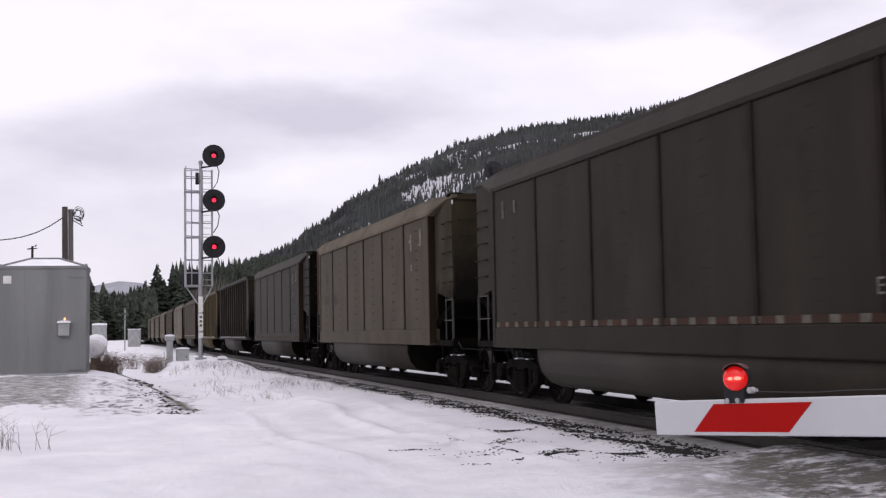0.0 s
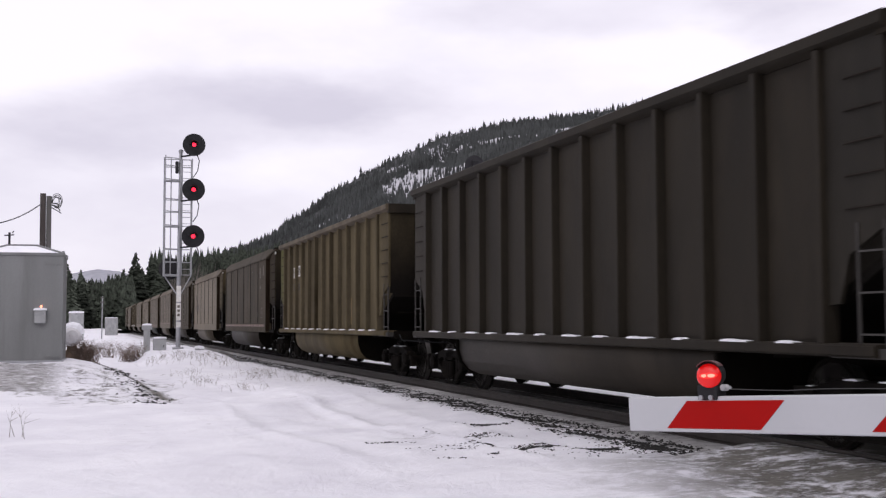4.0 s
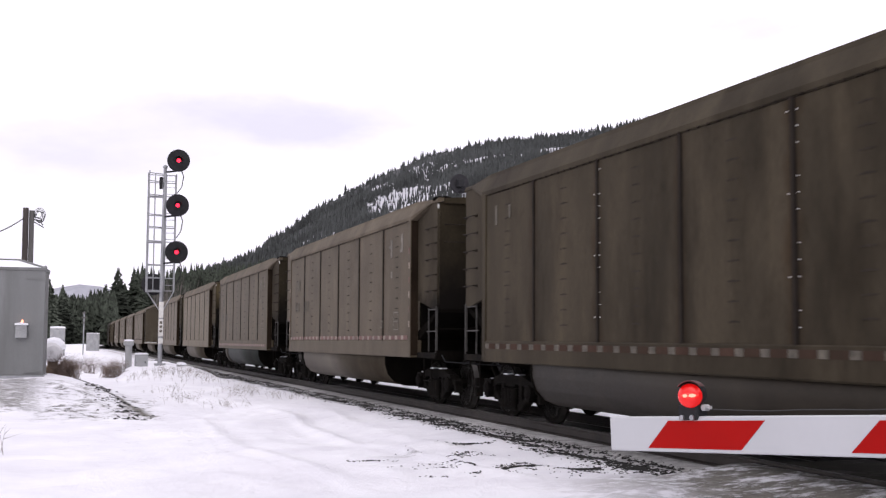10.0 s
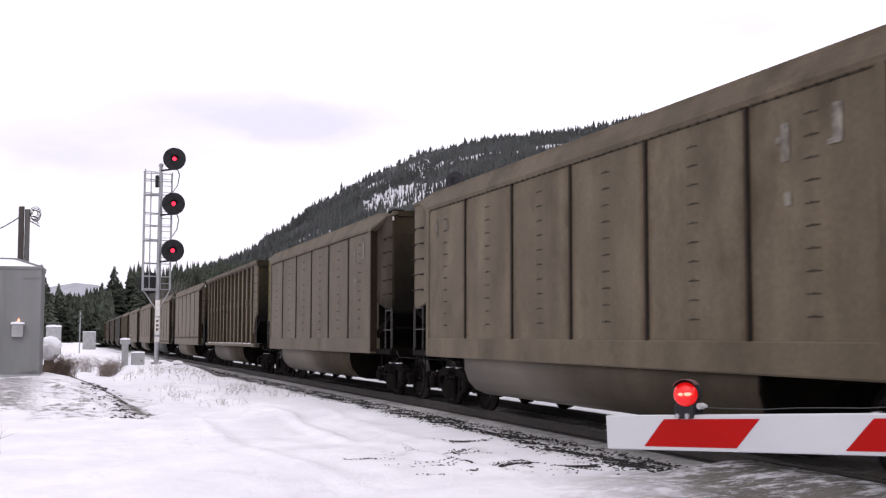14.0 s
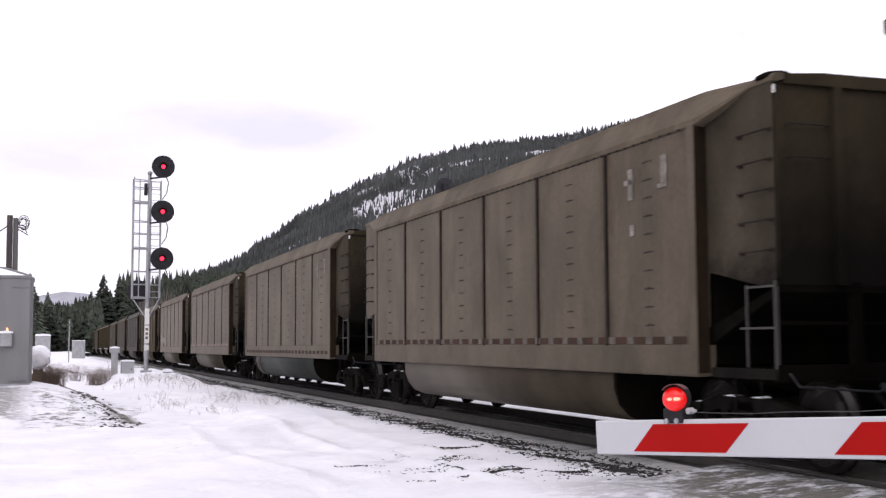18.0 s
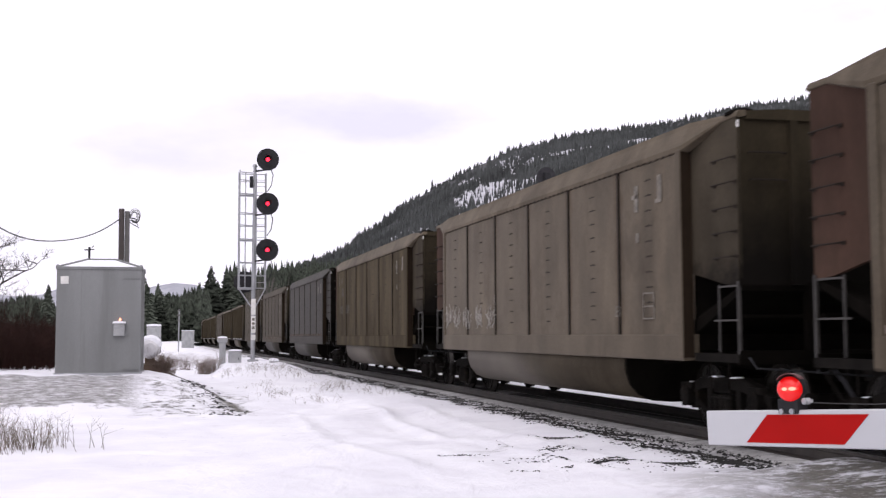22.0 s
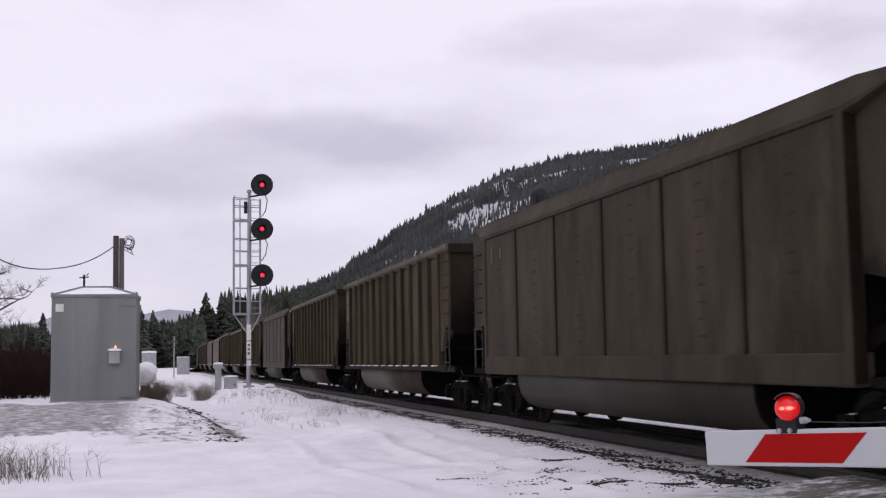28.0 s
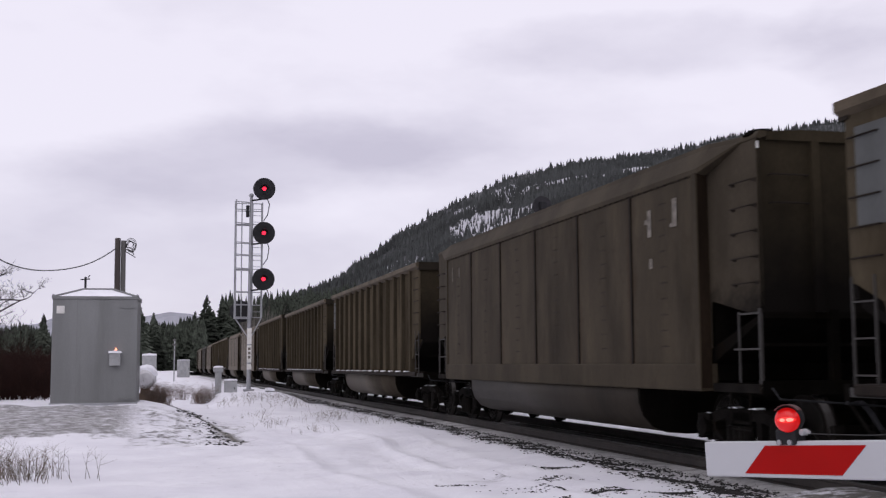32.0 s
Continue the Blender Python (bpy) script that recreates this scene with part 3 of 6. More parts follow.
def fall_at(s):
    """How far the track has fallen below the crossing's level at s metres along it, and its grade there."""
    g = -0.0046
    if s < 8:
        return 0.0, 0.0
    if s < 28:
        return g * (s - 8) ** 2 / 40, g * (s - 8) / 20
    return g * (min(s, 260) - 18), g if s < 260 else 0.0


def step(a, b, v):
    t = min(1, max(0, (v - a) / (b - a)))
    return t * t * (3 - 2 * t)


def ground_z(x, y):
    z = -0.21
    near = 1 - step(60, 140, abs(y - 20))
    # the gravel pad under the instrument house
    pad = step(23.4, 29.5, y) * (1 - step(44, 58, y)) * (1 - step(0.1, 2.0, x - 0.06 * (29 - y))) * step(-10, -5, x)
    z += 0.42 * pad
    # low bank below the signal
    bank = step(35, 41.5, y) * (1 - step(52, 64, y)) * step(2.0, 2.7, x) * (1 - step(4.6, 6.0, x))
    z += 0.36 * bank
    # verge ditch beside the road
    z -= 0.10 * step(14, 18, y) * (1 - step(24, 34, y)) * step(-6, 0, x) * (1 - step(3.5, 6, x))
    n1 = noise.noise(Vector((x * 0.35, y * 0.35, 1.7)))
    n2 = noise.noise(Vector((x * 1.3, y * 1.3, 4.1)))
    n3 = noise.noise(Vector((x * 3.5, y * 3.5, 7.3)))
    # ridges thrown up beside the wheel tracks
    if 10 < y < 34 and 0 < x < 7:
        line = float(np.interp(y, (11, 15.4, 23.6, 27.3, 32), (4.7, 4.2, 4.4, 3.1, 2.3)))
        fade = step(10, 13, y) * (1 - step(29, 34, y))
        for off, k in ((0.0, 1.0), (-1.75, 0.7), (0.95, 0.5)):
            d = x - line - off - 0.12 * n1
            z += fade * k * (0.055 * math.exp(-(d / 0.13) ** 2) - 0.04 * math.exp(-((d - 0.4) / 0.22) ** 2))
    calm = 1 if x < 6.2 else 0.15
    z += near * calm * (0.05 * n1 + 0.042 * n2 + 0.022 * n3)
    # the ground beside the rails falls with them
    z += fall_at(y)[0] * step(4.4, 6.0, x)
    if y < 12.5:
        z += 0.10 * (1 - step(9, 12.5, y)) * step(2, 5, x)
    return z


def spaced(*runs):
    out = []
    for a, b, k in runs:
        out += list(np.linspace(a, b, k, endpoint=False))
    return out + [runs[-1][1]]


def build_ground():
    xs = spaced((-4500, -400, 8), (-400, -40, 14), (-40, -12, 28), (-12, -1, 50), (-1, 7, 110), (7, 12, 12), (12, 60, 16), (60, 500, 16), (500, 4500, 8))
    ys = spaced((-3000, -200, 8), (-200, -10, 14), (-10, 8, 18), (8, 50, 200), (50, 110, 90), (110, 300, 40), (300, 4800, 24))
    nx = len(xs)
    verts = [(x, y, ground_z(x, y)) for y in ys for x in xs]
    faces = [(j * nx + i, j * nx + i + 1, (j + 1) * nx + i + 1, (j + 1) * nx + i) for j in range(len(ys) - 1) for i in range(nx - 1)]
    me = bpy.data.meshes.new("ground")
    me.from_pydata(verts, [], faces)
    me.polygons.foreach_set("use_smooth", [True] * len(me.polygons))
    me.materials.append(M_GROUND)
    tagged(new("ground", me), "snow-covered ground with bare gravel and dirt patches", "ground", kind="structure")


build_ground()

# hill: bearing in degrees east of the track's line against the height of its crest as a slope
HILL_BEARING = (-14, -6, 0, 4, 6, 9, 10.7, 12, 14.3, 16, 17.6, 20.7, 23.3, 25.8, 27.3, 31.3, 36, 50, 75, 110)
HILL_SLOPE = (0.0, 0.006, 0.012, 0.032, 0.050, 0.068, 0.086, 0.105, 0.128, 0.144, 0.157, 0.171, 0.179, 0.181, 0.186, 0.194, 0.20, 0.20, 0.12, 0.02)
HILL_NEAR, HILL_CREST = 330.0, 1500.0


def hill_z(bearing, dist):
    slope = float(np.interp(bearing, HILL_BEARING, HILL_SLOPE))
    t = max(0.0, (dist - HILL_NEAR) / (HILL_CREST - HILL_NEAR))
    up = t ** 1.12 if t < 1 else 1 - 0.5 * (t - 1)
    x, y = dist * math.sin(radians(bearing)), dist * math.cos(radians(bearing))
    rough = noise.noise(Vector((x / 170, y / 170, 2))) * 11 + noise.noise(Vector((x / 60, y / 60, 5))) * 4
    return slope * HILL_CREST * up + rough * min(1, t * 3) * min(1, slope * 12) - 1.8


# snowy clearings on the hill: bearing, slope of the line of sight, half width, half height, lean, how bare of trees
CLEARINGS = ((12.6, 0.082, 1.4, 0.0060, 0.0050, 0.55), (16.4, 0.1160, 1.9, 0.0125, 0.0050, 0.62), (18.6, 0.126, 1.1, 0.0080, 0.0045, 0.55), (17.6, 0.144, 0.9, 0.0075, 0.003, 0.42), (19.3, 0.1515, 1.1, 0.0040, 0.002, 0.45), (21.2, 0.1570, 1.2, 0.0022, 0.0012, 0.40), (24.0, 0.1618, 1.1, 0.0030, 0.0010, 0.97), (15.5, 0.129, 0.7, 0.0040, 0.0055, 0.35))


def cleared(b, d):
    """How bare of trees the hill is there, 0 to 1."""
    e = (hill_z(b, d) - 1.3) / d
    wob = 0.55 * noise.noise(Vector((b * 3.1, e * 260, 0))) + 0.3 * noise.noise(Vector((b * 8, e * 700, 3)))
    return max([bare for cb, ce, wb, we, lean, bare in CLEARINGS if ((b - cb) / wb) ** 2 + ((e - ce - lean * (b - cb)) / we) ** 2 + wob < 1], default=0.0)


def build_hill():
    bs = list(np.linspace(-14, 3, 24)) + list(np.linspace(3.2, 30, 270)) + list(np.linspace(31, 110, 60))
    ds = list(np.linspace(HILL_NEAR, 900, 24)) + list(np.linspace(907, 1520, 88)) + list(np.linspace(1560, 2300, 14))
    verts = [(d * math.sin(radians(b)), d * math.cos(radians(b)), hill_z(b, d)) for d in ds for b in bs]
    k = len(bs)
    faces = [(j * k + i, j * k + i + 1, (j + 1) * k + i + 1, (j + 1) * k + i) for j in range(len(ds) - 1) for i in range(k - 1)]
    me = bpy.data.meshes.new("hill")
    me.from_pydata(verts, [], faces)
    me.polygons.foreach_set("use_smooth", [True] * len(me.polygons))
    cover = me.attributes.new("snow_cover", "FLOAT", "POINT")
    cover.data.foreach_set("value", [1.0 if 3 < b < 30 and d > 850 and cleared(b, d) else 0.0 for d in ds for b in bs])
    me.materials.append(M_HILL)
    tagged(new("hill", me), "steep snowy hillside behind the railway, thickly wooded", "hill", kind="structure")


build_hill()


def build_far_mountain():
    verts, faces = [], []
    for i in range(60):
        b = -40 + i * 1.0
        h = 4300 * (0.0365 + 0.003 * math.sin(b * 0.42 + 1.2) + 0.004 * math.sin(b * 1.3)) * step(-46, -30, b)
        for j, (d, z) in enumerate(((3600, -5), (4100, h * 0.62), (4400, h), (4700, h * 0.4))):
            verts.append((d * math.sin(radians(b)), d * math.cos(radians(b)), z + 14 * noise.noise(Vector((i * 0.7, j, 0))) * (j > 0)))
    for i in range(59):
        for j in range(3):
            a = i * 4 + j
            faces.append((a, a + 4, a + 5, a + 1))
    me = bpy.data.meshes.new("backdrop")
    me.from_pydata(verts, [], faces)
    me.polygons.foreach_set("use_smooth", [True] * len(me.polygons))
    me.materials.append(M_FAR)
    tagged(new("backdrop", me), "pale snowy mountains in the far distance, haze in their colour", "mountain", kind="structure")


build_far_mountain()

# ---- track ----
def along(s, off):
    x, y, h = track_at(s)
    return x + off * math.cos(h), y + off * math.sin(h)


def swept(bm, outline, stations, mi=0):
    """A cross-section (offset, height) carried along the track."""
    rings = []
    for s in stations:
        ring = []
        for o, z in outline:
            x, y = along(s, o)
            ring.append(bm.verts.new((x, y, z + fall_at(s)[0])))
        rings.append(ring)
    k = len(outline)
    for a, b in zip(rings, rings[1:]):
        for i in range(k):
            bm.faces.new((a[i], a[(i + 1) % k], b[(i + 1) % k], b[i])).material_index = mi
    bm.faces.new(rings[0])
    bm.faces.new(rings[-1][::-1])


STATIONS = [-60, -10, 6, 12, 18, 24, 30, 37, 45, 60, 90, 120, 150, 180] + [210 + 15 * i for i in range(28)]


def build_track():
    tr = thing("railway_track", pose(0, 0, 0), "single railway track on snow-dusted ballast", "track", kind="structure")
    bm = bmesh.new()
    swept(bm, [(-1.72, -0.34), (-1.45, -0.215), (-1.28, -0.19), (-0.84, -0.172), (1.0, -0.165), (1.55, -0.185), (2.2, -0.34)], STATIONS)
    part("ballast", bm, M_BALLAST, tr, "grey crushed stone dusted with snow")
    bm = bmesh.new()
    swept(bm, [(1.55, -0.40), (1.55, -0.165), (1.8, -0.155), (2.05, -0.10), (2.6, 0.08), (3.2, 0.14), (3.8, 0.0), (4.4, -0.25), (4.4, -0.40)], STATIONS)
    part("snow_cover", bm, M_SNOWCAP, tr, "snow lying beyond the far rail")
    bm = bmesh.new()
    swept(bm, [(-0.62, -0.30), (-0.62, -0.160), (0.62, -0.160), (0.62, -0.30)], STATIONS)
    part("track_bed", bm, M_BED, tr, "dark stone between the rails")
    bm = bmesh.new()
    swept(bm, [(0.86, -0.30), (0.86, -0.158), (1.5, -0.158), (1.62, -0.17), (1.62, -0.30)], STATIONS)
    part("track_bed", bm, M_BED, tr, "dark stone beyond the far rail")
    bm = bmesh.new()
    swept(bm, [(-1.29, -0.30), (-1.27, -0.186), (-1.1, -0.172), (-0.836, -0.162), (-0.836, -0.30)], STATIONS)
    part("snow_cover", bm, M_STRIP, tr, "thin grey snow on the ballast shoulder")
    for side in (-1, 1):
        bm = bmesh.new()
        c = 0.755 * side
        swept(bm, [(c - 0.075, -0.162), (c - 0.075, -0.148), (c - 0.012, -0.135), (c - 0.012, -0.045), (c - 0.036, -0.035), (c - 0.036, -0.004), (c + 0.036, -0.004), (c + 0.036, -0.035), (c + 0.012, -0.045), (c + 0.012, -0.135), (c + 0.075, -0.148), (c + 0.075, -0.162)], STATIONS)
        part("rail", bm, M_RAIL, tr)
        bm = bmesh.new()
        swept(bm, [(c - 0.028, -0.004), (c - 0.022, 0.0), (c + 0.022, 0.0), (c + 0.028, -0.004)], STATIONS)
        part("rail_head", bm, M_RAILTOP, tr, "polished steel running surface")
    return tr


build_track()


def build_crossing():
    """Dirt and packed snow level with the rails where the road crosses."""
    road = thing("road_crossing", pose(0, 0, 0), "dirty road crossing packed level with the rails", "road", kind="structure")
    for x0, x1 in ((5.75, 7.215), (7.36, 8.70), (8.845, 9.9)):
        bm = bmesh.new()
        prism(bm, [(x0, -0.35), (x1, -0.35), (x1, -0.04), (x0 if x0 > 7 else x0 + 1.15, -0.04), (x0, -0.05 if x0 > 7 else -0.17)], "y", -6, 10.9)
        part("crossing_panel", bm, M_DIRT if x0 > 7 else M_GROUND, road, "trodden dirt between the rails")


build_crossing()


def build_ballast_toe():
    """Loose dark stones along the foot of the ballast and in the ruts by the crossing, in clumps between the snow."""
    rng = random.Random(4)
    verts, faces = [], []

    def stone(x, y, r):
        u = x - track_at(y)[0] + TRACK_X
        z = max(ground_z(x, y), fall_at(y)[0] - 0.34 + 0.46 * max(0, min(0.345, u - 6.31))) + r * 0.2
        k = len(verts)
        a = rng.random() * 6.28
        for dx, dy, dz in ((1.7, 0, 0), (0, 1, 0), (-1.4, 0.2, 0), (0, -1.1, 0.1), (0.1, 0, 0.6), (0, 0, -0.6)):
            verts.append((x + r * (dx * math.cos(a) - dy * math.sin(a)), y + r * (dx * math.sin(a) + dy * math.cos(a)), z + r * dz))
        faces.extend([(k, k + 1, k + 4), (k + 1, k + 2, k + 4), (k + 2, k + 3, k + 4), (k + 3, k, k + 4), (k + 1, k, k + 5), (k + 2, k + 1, k + 5), (k + 3, k + 2, k + 5), (k, k + 3, k + 5)])

    for _ in range(95000):
        y = 10.9 + 75 * rng.random() ** 1.6
        u = 6.50 + rng.gauss(0, 0.16)
        if rng.random() < 0.05:
            u -= abs(rng.gauss(0, 0.35))
        clump = noise.noise(Vector((u * 5 + y * 1.5, y * 1.6, 3))) + 1.1 * noise.noise(Vector((u * 22, y * 14, 8)))
        if clump < 0.10 + 1.2 * abs(u - 6.50) and rng.random() > 0.02:
            continue
        stone(u + track_at(y)[0] - TRACK_X, y, rng.uniform(0.005, 0.019))
    for _ in range(1500):
        y = 10.9 + 30 * rng.random() ** 1.4
        stone(rng.uniform(6.62, 7.15) + track_at(y)[0] - TRACK_X, y, rng.uniform(0.006, 0.018))
    # bare stones down the crest of the pad's nose
    for _ in range(900):
        y = rng.uniform(22.8, 34)
        x = float(np.interp(y, (20.4, 26, 33), (1.80, 1.48, 1.25))) + rng.gauss(0, 0.14) - abs(rng.gauss(0, 0.22))
        if noise.noise(Vector((x * 6, y * 1.3, 2))) + 0.7 * noise.noise(Vector((x * 15, y * 5, 6))) > 0.05:
            stone(x, y, rng.uniform(0.012, 0.035))
    # thin scatterings between the wheel marks: middle, half length and half width
    for cx, cy, a, b, k in ((5.0, 12.75, 0.80, 0.17, 1500), (4.95, 14.3, 0.42, 0.13, 500), (6.0, 12.3, 0.55, 0.13, 700), (4.1, 11.9, 0.3, 0.07, 120), (5.6, 15.6, 0.3, 0.1, 220), (3.7, 13.6, 0.35, 0.05, 90), (5.6, 11.7, 0.8, 0.3, 160)):
        for _ in range(k):
            x, y = cx + rng.gauss(0, a * 0.55), cy + rng.gauss(0, b * 0.6)
            if noise.noise(Vector((x * 3, y * 9, 5))) + 0.6 * noise.noise(Vector((x * 9, y * 25, 2))) > -0.05:
                stone(x, y, rng.uniform(0.006, 0.015))
    me = bpy.data.meshes.new("loose_ballast")
    me.from_pydata(verts, [], faces)
    me.materials.append(M_STONE)
    tagged(new("loose_ballast", me), "dark loose stones along the foot of the track bed", "gravel", kind="stuff")


build_ballast_toe()

# ---- coal cars ----
# car space: y along the track, x across, z from the rail's top; the car's pitch is 16.18 m
PITCH, SLAB, CORNER, TOP = 16.18, 6.14, 7.32, 3.80
PANEL = 2 * SLAB / 6


def mirror_y(side, end):
    return Matrix.Diagonal((side, end, 1, 1))


def m_panel(bm):
    """One smooth side sheet with a rolled edge and a column of stitch welds."""
    h = PANEL / 2
    prism(bm, [(-h + 0.045, 1.24), (h - 0.045, 1.24), (h - 0.045, 3.54), (-h + 0.045, 3.54)], "x", 1.52, 1.598)
    soften(bm, 0.012)
    for i in range(10):
        z = 1.46 + i * 0.205
        for y0, y1, k in ((-0.11, -0.045, 0.016), (-0.03, 0.03, 0.024), (0.045, 0.10, 0.016)):
            block(bm, 1.597, 1.602, y0 + 0.01 * (i % 2), y1, z, z + k, 1)


def m_seam(bm):
    block(bm, 1.54, 1.588, -0.044, 0.044, 1.22, 3.56)
    block(bm, 1.588, 1.612, -0.026, 0.026, 1.22, 3.55)


def m_sill(bm):
    prism(bm, [(1.40, 0.93), (1.60, 0.92), (1.618, 0.94), (1.618, 1.235), (1.60, 1.25), (1.40, 1.25)], "y", -SLAB, SLAB)


def m_edge(bm):
    """The folded post that closes the smooth side."""
    prism(bm, [(1.46, 5.99), (1.622, 5.99), (1.622, SLAB), (1.46, SLAB)], "z", 0.94, 3.58)
    soften(bm, 0.012)


def m_return(bm):
    """The rusty face where the smooth side steps back to the end, recess shade painted in."""
    block(bm, 1.472, 1.612, SLAB, SLAB + 0.008, 0.96, 3.56)


def m_chord(bm):
    """The top edge: a sloping sheet over a short lip, drawn in to a narrow rim at each corner."""
    full = ((1.50, 3.53), (1.60, 3.545), (1.617, 3.555), (1.617, 3.615), (1.49, 3.85), (1.47, 3.91), (1.36, 3.91), (1.36, 3.82), (1.42, 3.80))
    rim = ((1.45, 3.765), (1.47, 3.77), (1.485, 3.775), (1.485, 3.79), (1.475, 3.82), (1.455, 3.85), (1.36, 3.85), (1.36, 3.79), (1.42, 3.77))
    rings = [[bm.verts.new((x, y, z)) for x, z in shape] for y, shape in ((-CORNER - 0.05, rim), (-CORNER + 0.34, rim), (-SLAB - 0.02, full), (SLAB + 0.02, full), (CORNER - 0.34, rim), (CORNER + 0.05, rim))]
    k = len(full)
    for a, b in zip(rings, rings[1:]):
        for i in range(k):
            bm.faces.new((a[i], a[(i + 1) % k], b[(i + 1) % k], b[i]))
    bm.faces.new(rings[0])
    bm.faces.new(rings[-1][::-1])


def m_bolts(bm):
    for i in range(61):
        y = -SLAB + 0.1 + i * (2 * SLAB - 0.2) / 60
        block(bm, 1.60, 1.618, y - 0.014, y + 0.014, 3.535, 3.562)


def m_end_sheet(bm):
    """Recessed sheet from the smooth side to the corner, cut away below on a slant."""
    prism(bm, [(SLAB - 0.1, 2.02), (SLAB + 0.12, 1.98), (6.66, 1.90), (6.95, 1.84), (CORNER, 1.80), (CORNER, 3.785), (6.9, 3.79), (SLAB - 0.1, 3.80)], "x", 1.42, 1.47)


def m_end_wall(bm):
    block(bm, -1.46, 1.46, CORNER - 0.05, CORNER, 1.80, 3.77)


def m_end_beam(bm):
    prism(bm, [(-1.36, 3.75), (1.36, 3.75), (1.36, 3.845), (0.9, 3.88), (-0.9, 3.88), (-1.36, 3.845)], "y", CORNER - 0.12, CORNER + 0.05)


def m_end_post(bm):
    block(bm, -0.05, 0.05, CORNER, CORNER + 0.06, 1.82, 3.75)


def m_slope(bm):
    """The sheet that slopes from the end wall down to the tub."""
    prism(bm, [(CORNER, 1.82), (CORNER, 1.75), (5.2, 0.86), (5.2, 0.96), (6.0, 1.40)], "x", -1.44, 1.44)
    block(bm, -1.40, 1.40, 6.05, 6.12, 1.05, 2.0)


def m_cap(bm):
    turned(bm, [(0.02, 0.0), (0.16, 0.01), (0.20, 0.03), (0.19, 0.06), (0.12, 0.095), (0.02, 0.105)], (0, CORNER - 0.16, 3.80), "z", 16)


def m_marker(bm):
    block(bm, 1.440, 1.466, CORNER, CORNER + 0.012, 3.66, 3.74)


def m_tub(bm):
    half = [(1.575, 0.94), (1.57, 0.74), (1.51, 0.56), (1.38, 0.41), (1.18, 0.33), (0.9, 0.31)]
    prism(bm, half + [(-x, z) for x, z in half[::-1]], "y", -4.23, 4.23)


def m_tub_plate(bm):
    """A patch plate wrapped round the far end of the tub."""
    half = [(1.590, 0.90), (1.580, 0.74), (1.52, 0.55), (1.388, 0.40), (1.18, 0.317), (1.0, 0.305)]
    inner = [(x - 0.02, z + 0.01) for x, z in half[::-1]]
    prism(bm, [(-x, z) for x, z in half + inner], "y", 3.55, 4.24)
    prism(bm, [(-x - 0.006, z) for x, z in half[:3] + inner[3:]], "y", 3.50, 3.58)


def m_tub_rim(bm):
    half = [(1.585, 0.93), (1.58, 0.74), (1.52, 0.55), (1.385, 0.40), (1.18, 0.318), (0.9, 0.298)]
    prism(bm, half + [(-x, z) for x, z in half[::-1]], "y", 4.20, 4.26)


def m_underframe(bm):
    block(bm, -0.22, 0.22, -7.6, 7.6, 0.70, 1.02)
    for y in (-6.17, 6.17):
        prism(bm, [(-1.42, 1.02), (1.42, 1.02), (1.30, 0.92), (0.5, 0.72), (-0.5, 0.72), (-1.30, 0.92)], "y", y - 0.28, y + 0.28)
    for y in (-7.28, 7.28):
        block(bm, -1.48, 1.48, y - 0.05, y + 0.05, 0.90, 1.06)
        block(bm, -0.6, -0.5, y - 0.05, y + 0.05, 1.06, 1.85)
        block(bm, 0.5, 0.6, y - 0.05, y + 0.05, 1.06, 1.85)
        block(bm, -1.4, 1.4, y - 0.02, y + 0.02, 1.44, 1.475)


def m_ladder(bm):
    """The corner post of the open end."""
    block(bm, 1.45, 1.485, CORNER - 0.035, CORNER, 0.96, 1.86)


def m_stile(bm):
    block(bm, 1.45, 1.472, 6.80, 6.822, 1.03, 1.84)


def m_rung(z):
    def build(bm):
        block(bm, 1.455, 1.475, 6.70 if z < 1.6 else 6.82, CORNER - 0.05, z, z + 0.022)
    return build


def m_step(bm):
    block(bm, 1.40, 1.50, 6.22, CORNER, 0.92, 1.02)
    tube(bm, [(1.48, 6.6, 0.93), (1.48, 6.6, 0.50), (1.48, 7.05, 0.50), (1.48, 7.05, 0.93)], 0.014, 6)


def m_grab(bm):
    tube(bm, [(1.47, 6.78, 0), (1.535, 6.80, 0), (1.535, 7.26, 0), (1.47, 7.28, 0)], 0.010, 6)
    block(bm, 1.468, 1.492, 7.25, 7.30, -0.018, 0.018)
    block(bm, 1.468, 1.492, 6.75, 6.81, -0.018, 0.018)


def m_end_grab(bm):
    tube(bm, [(1.32, CORNER, 0.02), (1.32, CORNER + 0.07, 0.02), (0.86, CORNER + 0.07, 0.02), (0.86, CORNER, 0.02)], 0.010, 6)


def m_bolster(bm):
    prism(bm, [(-1.12, 0.52), (-0.5, 0.40), (0.5, 0.40), (1.12, 0.52), (1.12, 0.66), (0.4, 0.74), (-0.4, 0.74), (-1.12, 0.66)], "y", -0.20, 0.20)


